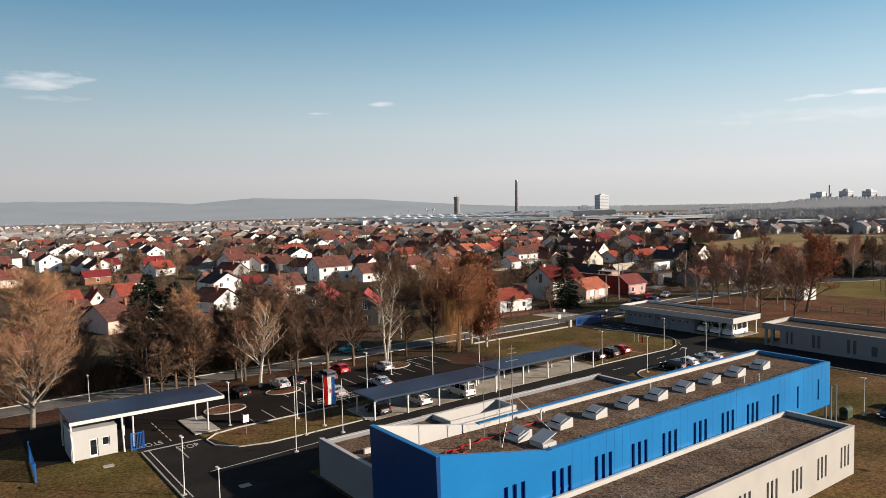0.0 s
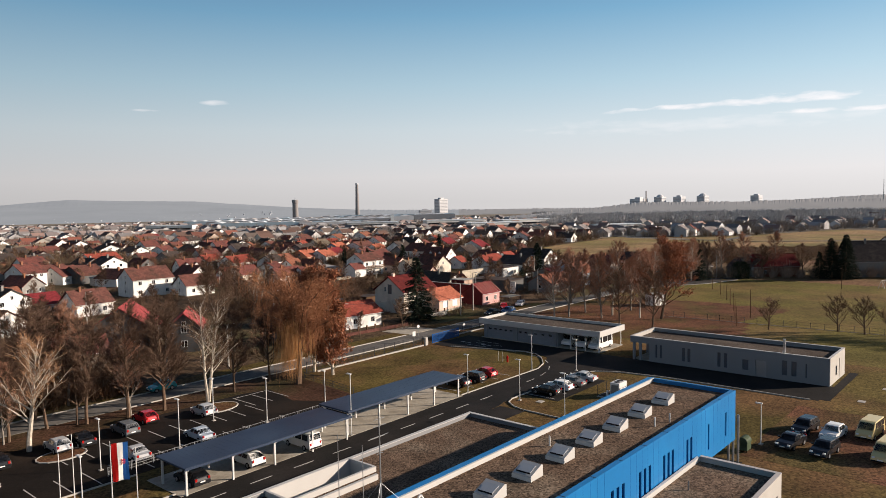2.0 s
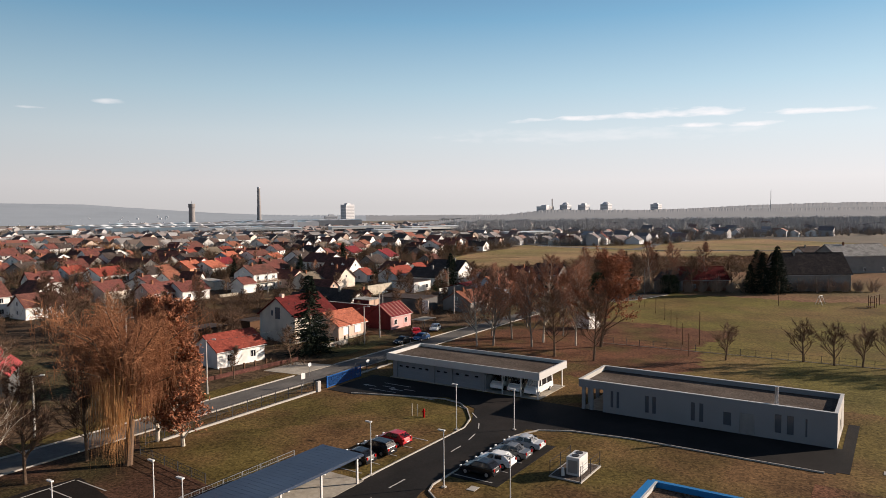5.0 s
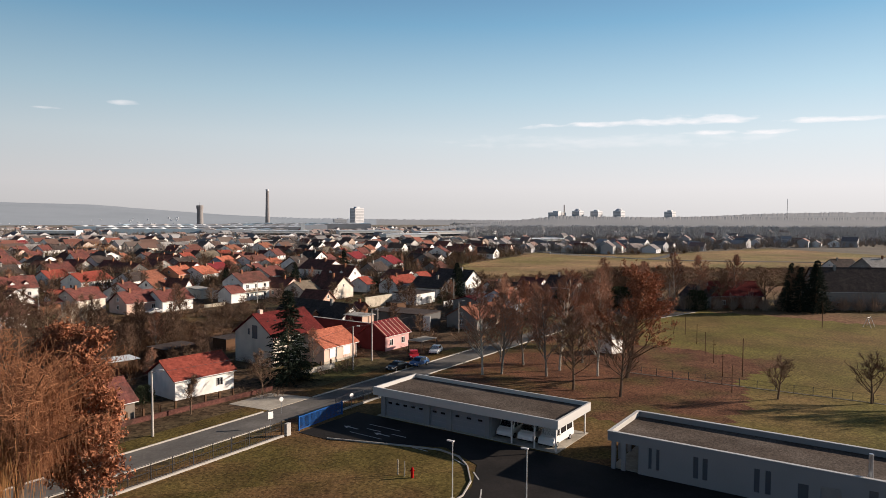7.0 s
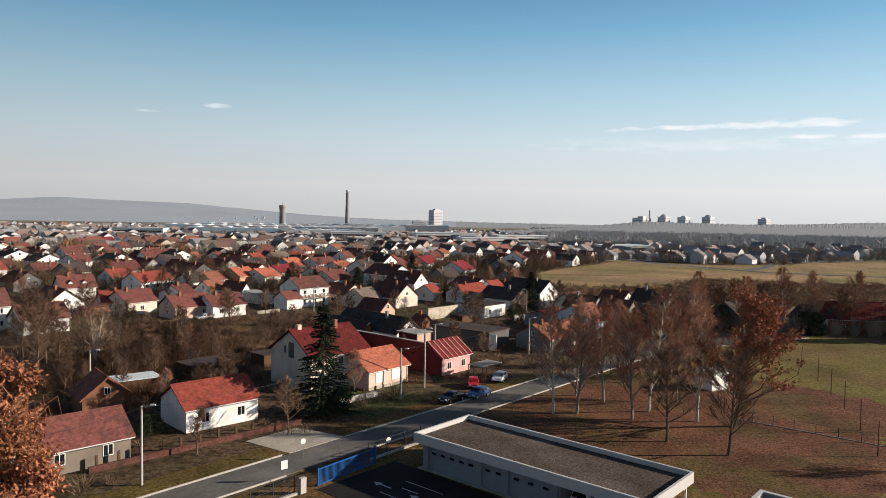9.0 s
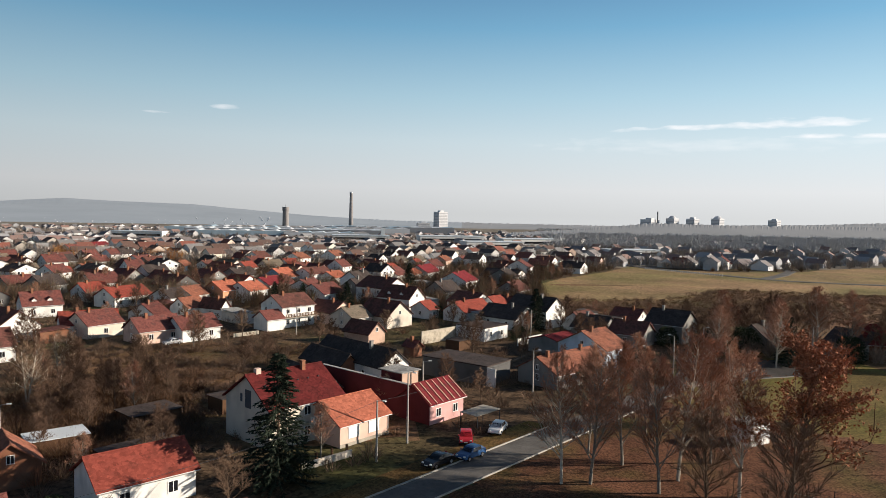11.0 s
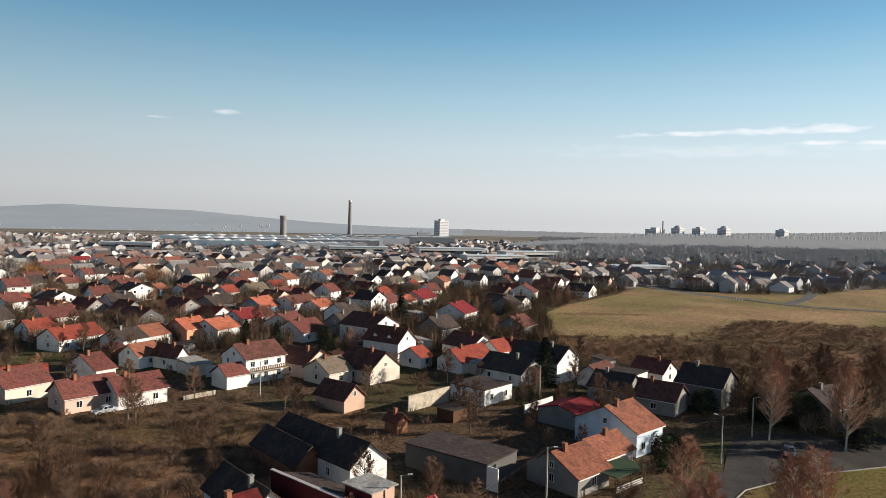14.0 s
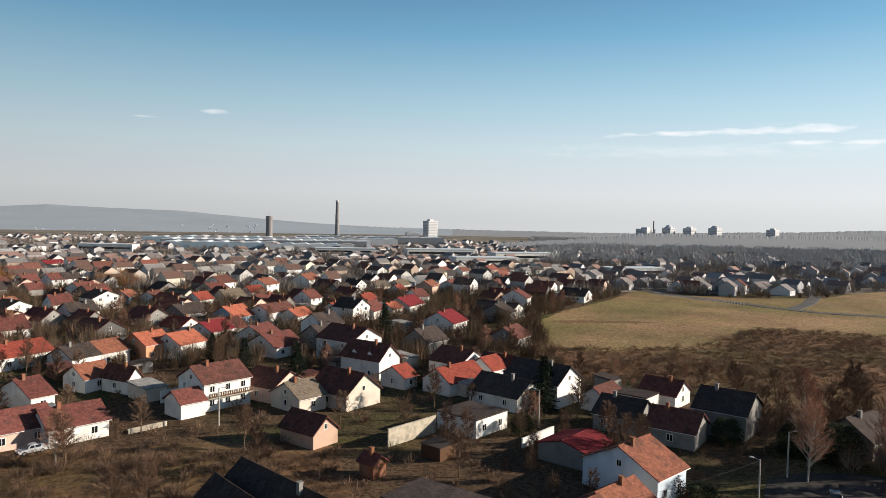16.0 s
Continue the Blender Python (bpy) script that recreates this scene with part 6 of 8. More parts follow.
slab_block("tower_block", 654, 1500, 20, 18, 42, 38, "grey high-rise with domed roof", 12, True)
slab_block("tower_block", 698, 1500, 22, 18, 42, 38, "grey high-rise apartment block", 12)
slab_block("tower_block", 752, 1500, 22, 18, 43, 38, "grey high-rise with domed roof", 12, True)
slab_block("tower_block", 877, 1500, 22, 18, 42, 38, "grey high-rise apartment block", 10)
part("lattice", tube((0, 0, 0), (0, 0, 74), 0.9, 0.5, 6), "grey_metal", landmark("radio_mast", 1183, 1500, "thin grey radio mast on the horizon", "mast"))
for i, (x, y, w, d, h) in enumerate(((-95, 1240, 300, 60, 11), (-70, 1330, 340, 60, 13), (-150, 1160, 150, 50, 9), (60, 1420, 260, 40, 15), (-30, 1150, 120, 40, 8), (-260, 1400, 120, 40, 10))):
    t = thing("factory_hall", pose(x, y, ground_z(x, y), 0, 0, 4), "long factory hall with pale sawtooth roof", "factory", "factory halls")
    part("wall", box(-w / 2, w / 2, -d / 2, d / 2, 0, h), ("far_hall_wall", "far_concrete", "far_hall_blue")[i % 3], t)
    n = int(w / 20)
    for k in range(n):
        part("roof_bay", sweep_xz([(0, 0), (19.4, 0), (15, 1.5)], -d / 2, d / 2), ("far_metal_roof", "far_metal_roof", "coping_grey", "far_hall_blue", "far_concrete")[(3 * i + k * k) % 5], t).matrix_basis = Matrix.Translation((-w / 2 + k * w / n, 0, h + 0.003))
for x, y, w, d, h, rot in ((150, 800, 60, 22, 8, 10), (210, 900, 70, 25, 9, 12), (130, 980, 80, 25, 9, 6), (250, 690, 46, 18, 6, 10), (-240, 980, 60, 20, 9, -6), (20, 1000, 70, 22, 8, 4)):
    t = thing("flat_roofed_hall", pose(x, y, ground_z(x, y), 0, 0, rot), "long pale flat-roofed hall in the town", "hall", "halls")
    part("wall", box(-w / 2, w / 2, -d / 2, d / 2, 0, h), "wall_white", t)
    part("roof", box(-w / 2 - 0.4, w / 2 + 0.4, -d / 2 - 0.4, d / 2 + 0.4, h + 0.003, h + 0.6), "far_metal_roof", t)
    part("window_band", box(-w / 2 + 2, w / 2 - 2, -d / 2 - 0.1, -d / 2 - 0.01, h * 0.45, h * 0.7), "glass_dark", t)
churchy = landmark("church", 42, 1010, "small white church with red roof", "church")
part("nave", gable_body(12, 20, 8, 5, "perp"), "wall_white", churchy)
part("roof", roof_slabs(12, 20, 8, 5, "perp"), "roof_red", churchy)
part("tower", box(3.5, 8.5, -4, 0, 0, 17), "wall_white", churchy)


def hills():
    """The low ridge that closes the view."""
    prof = [(-75, 60), (-60, 64), (-46, 67), (-38, 70), (-36, 72), (-34.6, 66), (-31.7, 67), (-28.7, 60), (-25.5, 43), (-23.3, 56), (-20.8, 69), (-18, 61), (-12.3, 52), (-9, 33), (-3.8, 6), (0, -7), (3, -14), (10, -18), (17.7, -19), (22, -17), (26, -9), (29, 0), (33, 8), (36.7, 22), (40.3, 30), (44, 35), (60, 34), (75, 30)]
    vs, fs = [], []
    r = random.Random(3)
    cols = []
    for (a0, h0), (a1, h1) in zip(prof, prof[1:]):
        n = max(2, int((a1 - a0) / (0.5 if a0 < 0 else 0.10)))
        for k in range(n):
            f = k / n
            cols.append((a0 + (a1 - a0) * f, h0 + (h1 - h0) * f + (r.uniform(-0.8, 0.8) if a0 < 0 else r.uniform(-1.6, 2.2))))
    rows = ((2700, -0.0), (3200, 0.35), (3600, 0.72), (4000, 1.0), (4400, 0.6))
    for dist, f in rows:
        for k, (a, h) in enumerate(cols):
            if f < 1.0:                       # only the skyline is ragged
                near = [c[1] for c in cols[max(0, k - 9):k + 10]]
                h = sum(near) / len(near)
            base = ground_z(0, dist * math.cos(radians(a))) - 4
            vs.append((dist * math.sin(radians(a)), dist * math.cos(radians(a)), base + (h - base) * f))
    n = len(cols)
    for j in range(len(rows) - 1):
        for i in range(n - 1):
            fs.append((j * n + i, j * n + i + 1, (j + 1) * n + i + 1, (j + 1) * n + i))
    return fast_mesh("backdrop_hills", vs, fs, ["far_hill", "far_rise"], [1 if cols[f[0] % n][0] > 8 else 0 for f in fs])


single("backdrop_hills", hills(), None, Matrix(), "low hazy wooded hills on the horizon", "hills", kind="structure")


def wooded_rise():
    """Gently rising wooded land that hides the feet of the far tower blocks."""
    r = random.Random(8)
    cols = [(9 + 0.08 * k, min(18.0, -12.0 + 30.0 * (0.08 * k) / 13) + 0.8 * math.sin(k * 0.045)) for k in range(520)]
    vs, fs = [], []
    for dist, f in ((1300, -0.05), (1370, 0.45), (1410, 0.8), (1435, 1.0), (1475, 0.9)):
        for a, h in cols:
            d = dist / math.cos(radians(a))
            vs.append((d * math.sin(radians(a)), d * math.cos(radians(a)), -13 + (h + 13) * f + (r.uniform(-1.0, 1.6) if f == 1.0 else 0)))
    n = len(cols)
    for j in range(4):
        for i in range(n - 1):
            fs.append((j * n + i, j * n + i + 1, (j + 1) * n + i + 1, (j + 1) * n + i))
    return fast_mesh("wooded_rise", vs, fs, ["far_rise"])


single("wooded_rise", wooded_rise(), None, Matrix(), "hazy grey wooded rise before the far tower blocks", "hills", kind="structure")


def hillside_houses():
    """Tiny pale houses scattered on the near slope of the ridge."""
    r = random.Random(17)
    vs, fs = [], []
    for k in range(240):
        a, q = radians(r.choice((r.uniform(-42, -28), r.uniform(-36, -30), r.uniform(-26, -6)))), r.random() ** 1.6
        dist = 2720 + 560 * q
        base = ground_z(0, dist * math.cos(a)) - 4
        z = base + (50 - base) * 0.33 * (dist - 2700) / 500 - 3
        x, y, w, h = dist * math.sin(a), dist * math.cos(a), r.uniform(4, 8), r.uniform(2.5, 4)
        o = len(vs)
        vs += [(x + u * w / 2, y + v * w / 2, z + t) for t in (-8, h) for u, v in ((-1, -1), (1, -1), (1, 1), (-1, 1))] + [(x, y - w / 2, z + h * 1.6), (x, y + w / 2, z + h * 1.6)]
        fs += [(o, o + 1, o + 5, o + 8, o + 4), (o + 1, o + 2, o + 6, o + 5), (o + 2, o + 3, o + 7, o + 9, o + 6), (o + 3, o, o + 4, o + 7), (o + 4, o + 8, o + 9, o + 7), (o + 5, o + 6, o + 9, o + 8)]
    return fast_mesh("hillside_houses", vs, fs, ["far_concrete"])


tagged(new("hillside_houses", hillside_houses()), "tiny pale houses scattered over the far hillside", "houses", kind="stuff")

# ---------------------------------------------------------------- trees
def cone3(vs, fs, p, q, r):
    """A thin three-sided twig from p to q."""
    d = q - p
    if d.length < 1e-4:
        return
    u = d.orthogonal().normalized() * r
    w = d.normalized().cross(u)
    o = len(vs)
    vs.extend(((p + u)[:], (p - 0.5 * u + 0.87 * w)[:], (p - 0.5 * u - 0.87 * w)[:], q[:]))
    fs.extend(((o, o + 1, o + 3), (o + 1, o + 2, o + 3), (o + 2, o, o + 3)))


def limb(vs, fs, p, q, r0, r1, sides=5):
    d = (q - p).normalized()
    u = d.orthogonal().normalized()
    w = d.cross(u)
    o = len(vs)
    for c, r in ((p, r0), (q, r1)):
        for k in range(sides):
            a = 2 * math.pi * k / sides
            vs.append((c + (math.cos(a) * u + math.sin(a) * w) * r)[:])
    for k in range(sides):
        j = (k + 1) % sides
        fs.append((o + k, o + j, o + sides + j, o + sides + k))


def tree_parts(seed, height, spread, bare_to, limbs, subs, twigs, trunk_r, up=0.7, stems=1, droop=0.0, leaves=0, leaf_size=0.16, twig_r=0.027, twig_len=0.9):
    """Verts and faces of a winter tree: the wood, its twigs and what leaves are left."""
    r = random.Random(seed)
    wood, twig, leaf = ([], []), ([], []), ([], [])
    tips = []
    for st in range(stems):
        lean = Vector((r.uniform(-1, 1), r.uniform(-1, 1), 0)) * (0.09 if stems == 1 else 0.28)
        pts = [Vector((0.12 * st, 0, -0.2))]
        n = 7
        for i in range(n):
            pts.append(pts[-1] + Vector((lean.x + r.uniform(-0.05, 0.05), lean.y + r.uniform(-0.05, 0.05), 1)) * ((height * 0.92 + 0.2) / n))
        rad = [trunk_r * (1 - 0.9 * i / n) + 0.015 for i in range(n + 1)]
        for i in range(n):
            limb(*wood, pts[i], pts[i + 1], rad[i], rad[i + 1], 7)
        for k in range(limbs // stems):
            f = bare_to + (1 - bare_to) * (k + r.random()) / (limbs / stems)
            i = min(n - 1, int(f * n))
            p = pts[i].lerp(pts[i + 1], f * n - i)
            a = r.uniform(0, 2 * math.pi)
            length = spread * (1.15 - 0.75 * max(0.0, (f - bare_to) / (1 - bare_to))) * r.uniform(0.7, 1.1)
            d = Vector((math.cos(a), math.sin(a), up * r.uniform(0.7, 1.4))).normalized()
            q1 = p + d * length * 0.5
            d2 = (d + Vector((r.uniform(-0.3, 0.3), r.uniform(-0.3, 0.3), 0.25 - droop))).normalized()
            q2 = q1 + d2 * length * 0.5
            lr = max(0.02, rad[i] * 0.45)
            limb(*wood, p, q1, lr, lr * 0.6, 5), limb(*wood, q1, q2, lr * 0.6, 0.012, 4)
            for s in range(subs):
                g = r.uniform(0.25, 1.0)
                b = p.lerp(q1, g * 2) if g < 0.5 else q1.lerp(q2, g * 2 - 1)
                e = (d + Vector((r.uniform(-1, 1), r.uniform(-1, 1), r.uniform(-0.3, 0.8) - droop)) * 0.9).normalized()
                c = b + e * length * r.uniform(0.25, 0.45)
                limb(*wood, b, c, lr * 0.28 + 0.006, 0.008, 3)
                for t in range(twigs):
                    h = b.lerp(c, r.uniform(0.2, 1.0))
                    g2 = (e + Vector((r.uniform(-1, 1), r.uniform(-1, 1), r.uniform(-0.6, 0.9) - droop * 1.5)) * 0.9).normalized()
                    tip = h + g2 * twig_len * r.uniform(0.5, 1.2)
                    cone3(*twig, h, tip, twig_r)
                    tips.append((h, tip))
    for i in range(leaves):
        h, tip = tips[r.randrange(len(tips))]
        c = h.lerp(tip, r.uniform(0.2, 1.1)) + Vector((r.uniform(-0.15, 0.15), r.uniform(-0.15, 0.15), r.uniform(-0.15, 0.15)))
        u, w = Vector((r.uniform(-1, 1), r.uniform(-1, 1), r.uniform(-1, 1))).normalized(), Vector((r.uniform(-1, 1), r.uniform(-1, 1), r.uniform(-1, 1))).normalized()
        s = leaf_size * r.uniform(0.6, 1.3)
        o = len(leaf[0])
        leaf[0].extend(((c - u * s)[:], (c - w * s * 0.5)[:], (c + u * s)[:], (c + w * s * 0.5)[:]))
        leaf[1].append((o, o + 1, o + 2, o + 3))
    return wood, twig, leaf


def tree(name, m, label, wood_mat, twig_mat, leaf_mat="leaf_rust", group="bare trees", **kw):
    wood, twig, leaf = tree_parts(**kw)
    t = thing(name, m, label, "tree", group)
    part("trunk", fast_mesh("trunk", *wood, [wood_mat]), None, t)
    part("crown", fast_mesh("crown", *twig, [twig_mat]), None, t)
    if leaf[0]:
        part("leaves", fast_mesh("leaves", *leaf, [leaf_mat]), None, t)
    return t


def willow(m, label, seed=5, height=18.0):
    r = random.Random(seed)
    wood, twig, hang = ([], []), ([], []), ([], [])
    p = Vector((0, 0, -0.2))
    top = Vector((0.4, 0.2, height * 0.26))
    limb(*wood, p, top, 0.46, 0.36, 8)
    for k in range(34):
        a = 2 * math.pi * k / 34 + r.uniform(-0.2, 0.2)
        rise, out = height * r.uniform(0.26, 0.66), r.uniform(1.5, 7.6)
        b = top + Vector((math.cos(a) * out * 0.45, math.sin(a) * out * 0.45, rise * 0.7))
        c = b + Vector((math.cos(a) * out * 0.6, math.sin(a) * out * 0.6, rise * 0.28))
        limb(*wood, top, b, 0.20, 0.10, 5), limb(*wood, b, c, 0.10, 0.03, 4)
        for s in range(150):
            f = r.random()
            q = top.lerp(b, 0.35 + 0.65 * f * 2) if f < 0.5 else b.lerp(c, f * 2 - 1)
            q = q + Vector((r.uniform(-0.9, 0.9), r.uniform(-0.9, 0.9), r.uniform(-0.7, 0.9)))
            side = q + Vector((0.5 * math.cos(a) + r.uniform(-1.2, 1.2), 0.5 * math.sin(a) + r.uniform(-1.2, 1.2), r.uniform(-0.2, 1.2)))
            limb(*twig, q, side, 0.026, 0.018, 3)
            cone3(*twig, side, side + Vector((r.uniform(-0.7, 0.7), r.uniform(-0.7, 0.7), r.uniform(-3.4, 0.4))), 0.02)
    for k in range(300):                          # one great curtain on the street side
        a = 4.25 + r.gauss(0, 0.36)
        out = r.uniform(2.0, 4.4)
        p = top + Vector((math.cos(a) * out, math.sin(a) * out, r.uniform(1.8, 5.2)))
        end = Vector((p.x + r.uniform(-0.5, 0.5), p.y + r.uniform(-0.5, 0.5), max(0.3 + 3.0 * r.random() ** 2, p.z - r.uniform(3.0, 8.0))))
        mid = p.lerp(end, 0.5) + Vector((r.uniform(-0.2, 0.2), r.uniform(-0.2, 0.2), 0))
        limb(*hang, p, mid, 0.02, 0.018, 3)
        cone3(*hang, mid, end, 0.018)
    t = thing("willow", m, label, "tree")
    part("trunk", fast_mesh("trunk", *wood, ["bark_brown"]), None, t)
    part("crown", fast_mesh("crown", *twig, ["twig_rust"]), None, t)
    part("curtain", fast_mesh("curtain", *hang, ["twig_tan"]), None, t, "tan curtain of hanging twigs")
    return t


def conifer(m, label, seed, height, spread, material="needle"):
    r = random.Random(seed)
    wood, twig = ([], []), ([], [])
    limb(*wood, Vector((0, 0, -0.2)), Vector((0, 0, height)), 0.26, 0.02, 7)
    z = 0.7
    while z < height - 0.2:
        f = 1 - z / height
        for k in range(9):
            a = r.uniform(0, 2 * math.pi)
            ln = (spread * f ** 0.85 + 0.25) * r.uniform(0.75, 1.12)
            b = Vector((0, 0, z + r.uniform(-0.2, 0.2)))
            c = b + Vector((math.cos(a) * ln, math.sin(a) * ln, -0.18 * ln))
            limb(*wood, b, c, 0.03, 0.008, 3)
            for s in range(int(12 + 18 * f)):
                g = r.uniform(0.12, 1.0)
                h = b.lerp(c, g)
                e = h + Vector((math.cos(a) + r.uniform(-1.1, 1.1), math.sin(a) + r.uniform(-1.1, 1.1), r.uniform(-0.8, 0.25))).normalized() * r.uniform(0.35, 0.75)
                cone3(*twig, h, e, 0.10)
        z += 0.42
    t = thing("conifer", m, label, "tree", "conifers")
    part("trunk", fast_mesh("trunk", *wood, ["bark_brown"]), None, t)
    part("crown", fast_mesh("crown", *twig, [material]), None, t)
    return t


def at(x, y, rz=0.0, s=1.0, sz=None):
    return pose(x, y, ground_z(x, y), 0, 0, rz) @ Matrix.Diagonal((s, s, sz or s, 1))


plane_t = tree("plane_tree", at(-37.3, 108.5), "pale-barked bare plane tree on a car park island", "bark_pale", "twig_birch", seed=2, height=12.5, spread=5.2, bare_to=0.26, limbs=30, subs=8, twigs=5, trunk_r=0.30, up=1.1)
birch = tree("birch", at(-47.5, 108.3), "bare birch with reddish twigs beside the canopy", "bark_pale", "twig_birch", seed=4, height=14.5, spread=4.6, bare_to=0.18, limbs=54, subs=9, twigs=11, trunk_r=0.20, twig_len=1.2, up=0.9, leaves=900)
big_birch = tree("birch", at(-59.2, 87.8), "tall spreading bare birch near the gatehouse", "bark_grey", "twig_birch", seed=6, height=19.0, spread=7.0, bare_to=0.14, limbs=80, subs=10, twigs=11, trunk_r=0.32, twig_len=1.4, up=0.9, leaves=500)
twin = tree("twin_birch", at(-21.2, 125.8), "forked pale birch on a kerbed island", "bark_pale", "twig_grey", seed=9, height=14.8, spread=4.6, bare_to=0.28, limbs=46, subs=7, twigs=7, trunk_r=0.22, twig_len=1.1, up=1.0, stems=2)
dark_t = tree("roadside_tree", at(-30.1, 120.1), "bare dark roadside tree", "bark_brown", "twig_dark", seed=12, height=14.5, spread=4.6, bare_to=0.22, limbs=42, subs=8, twigs=9, trunk_r=0.24, twig_len=1.2, up=0.9)
copy_thing(dark_t, at(-26.2, 122.5, 70, 0.95)), copy_thing(dark_t, at(-18.4, 130.4, 130, 0.8)), copy_thing(dark_t, at(-34.5, 118.0, 200, 0.9)), copy_thing(dark_t, at(-42, 121, 250, 1.0)), copy_thing(dark_t, at(-14, 136, 20, 0.75))
rust = tree("park_tree", at(68.2, 177.4), "spreading tree with rust-brown leaves still hanging", "bark_brown", "twig_red", seed=15, height=17.5, spread=7.6, bare_to=0.18, limbs=46, subs=8, twigs=6, trunk_r=0.32, up=0.8, leaves=14000, leaf_size=0.19, twig_len=1.2)
small_rust = tree("roadside_tree", at(-4.3, 138.2, 0, 1.08), "narrow tree with dark red leaves by the street fence", "bark_pale", "twig_red", seed=16, height=15.5, spread=3.3, bare_to=0.06, limbs=60, subs=8, twigs=8, trunk_r=0.22, up=1.0, leaves=30000, leaf_size=0.17, twig_len=1.1)
copy_thing(small_rust, at(-7.4, 140.8, 100, 1.0))
bare_a = tree("park_tree", at(54.6, 190.1), "bare reddish-brown park tree", "bark_grey", "twig_red", seed=21, height=15.0, spread=4.6, bare_to=0.18, limbs=40, subs=8, twigs=9, trunk_r=0.19, leaves=150, up=1.2, twig_len=1.1)
bare_b = tree("park_tree", at(59.3, 184.7), "tall bare park tree with pale bark", "bark_pale", "twig_red", seed=22, height=17.0, spread=5.4, bare_to=0.2, limbs=44, subs=8, twigs=9, trunk_r=0.22, up=1.1, leaves=700, twig_len=1.1)
bare_c = tree("park_tree", at(61.3, 166.4), "bare dark park tree on leaf-strewn ground", "bark_brown", "twig_grey", seed=23, height=12.0, spread=4.6, bare_to=0.22, limbs=34, subs=8, twigs=9, trunk_r=0.22, twig_len=1.0, up=0.9)
for i, (x, y, k, s) in enumerate(((55.5, 181.2, bare_a, 1.0), (56.1, 171.6, bare_c, 0.95), (64.0, 179.6, bare_b, 0.9), (45.3, 184.6, bare_b, 0.85), (48.6, 184.3, bare_a, 1.05), (51.5, 194.0, bare_a, 0.8), (66, 190, bare_a, 0.85),
                                  (62.5, 202, bare_a, 0.8), (72, 205, bare_b, 0.75), (66, 214, bare_a, 0.8), (80, 214, bare_c, 0.8), (56, 206, bare_c, 0.8), (78, 206, bare_b, 0.75))):
    copy_thing(k, at(x, y, 47.0 * i, s))
orchard = tree("fruit_tree", at(95.4, 155.2), "bare spreading fruit tree in a field row", "bark_brown", "twig_grey", seed=31, height=6.4, spread=3.6, bare_to=0.20, limbs=24, subs=7, twigs=6, trunk_r=0.18, up=1.0, stems=1)
for i, (x, y, s) in enumerate(((98.3, 151.4, 1.0), (101.9, 149.2, 0.95), (104.9, 146.6, 1.1), (106.7, 143.4, 0.9), (110.5, 140.4, 1.0), (113.6, 137.0, 1.05), (116.8, 133.8, 0.95), (83.6, 160.2, 0.9), (120, 130, 1.0))):
    copy_thing(orchard, at(x, y, 60.0 * i, s))
tree("sapling", at(0.1, 170.3), "thin bare young street tree", "bark_brown", "twig_grey", seed=33, height=5.0, spread=1.3, bare_to=0.35, limbs=18, subs=5, twigs=5, trunk_r=0.10, up=1.4)
willow(at(-9.4, 133.4, 0, 1.06, 1.06), "large weeping willow with tan hanging twigs")
pine = conifer(at(13.3, 186.5), "tall dark spruce in a front garden", 3, 15.0, 4.8)
copy_thing(pine, at(-56.9, 113.0, 40, 1.15)), copy_thing(pine, at(-53.2, 114.0, 140, 1.05)), copy_thing(pine, at(-61.5, 118.0, 200, 1.0))
for i, (x, y, s) in enumerate(((68.5, 291.0, 0.75), (70.5, 294.5, 0.6), (154, 239, 0.85), (157.5, 237, 0.98), (160, 240, 0.9), (151, 241, 0.6), (18, 312, 0.7), (4, 330, 0.55), (-6, 342, 0.5), (170, 262, 0.8), (112, 246, 0.7), (40, 372, 0.8))):
    copy_thing(pine, at(x, y, 50.0 * i, s))

for i in range(15):             # thicket between the car park and the old houses
    a, b = random.Random(i).uniform(-8, 62), random.Random(i + 99).uniform(120.5, 131)
    copy_thing((dark_t, bare_c, bare_a, birch)[i % 4], at(a * CA - b * SA, a * SA + b * CA, 37.0 * i, 0.55 + 0.35 * random.Random(i + 7).random()))
for i, (x, y, sc) in enumerate(((112, 250, 0.9), (118, 252, 1.0), (124, 254, 0.9), (130, 252, 1.0), (136, 250, 0.9), (108, 244, 0.8), (143, 252, 1.0), (150, 248, 0.9), (106, 262, 0.8), (102, 256, 0.7), (158, 246, 1.0), (98, 250, 0.7))):
    copy_thing((bare_a, bare_c, bare_b)[i % 3], at(x, y, 61.0 * i, sc))


def bush(m, label, seed, radius, height):
    """A dense evergreen bush of many small leaf sprays."""
    r = random.Random(seed)
    vs, fs = [], []
    for k in range(2600):
        a, u, q = r.uniform(0, 2 * math.pi), r.random(), r.random() ** 0.4
        z = height * u
        rad = radius * math.sqrt(max(0.02, 1 - (u - 0.35) ** 2 / 0.5)) * q * r.uniform(0.8, 1.1)
        p = Vector((math.cos(a) * rad, math.sin(a) * rad, z))
        cone3(vs, fs, p, p + Vector((math.cos(a) + r.uniform(-0.7, 0.7), math.sin(a) + r.uniform(-0.7, 0.7), r.uniform(-0.2, 0.9))).normalized() * r.uniform(0.25, 0.55), 0.07)
    t = thing("evergreen_bush", m, label, "bush", "evergreen bushes")
    part("foliage", fast_mesh("foliage", vs, fs, ["evergreen"]), None, t)
    part("stem", tube((0, 0, -0.1), (0, 0, height * 0.6), 0.12, 0.05, 6), "bark_brown", t)
    return t


eb = bush(at(74.5, 237.5), "large dark evergreen bush beside a pavilion", 4, 3.0, 5.0)
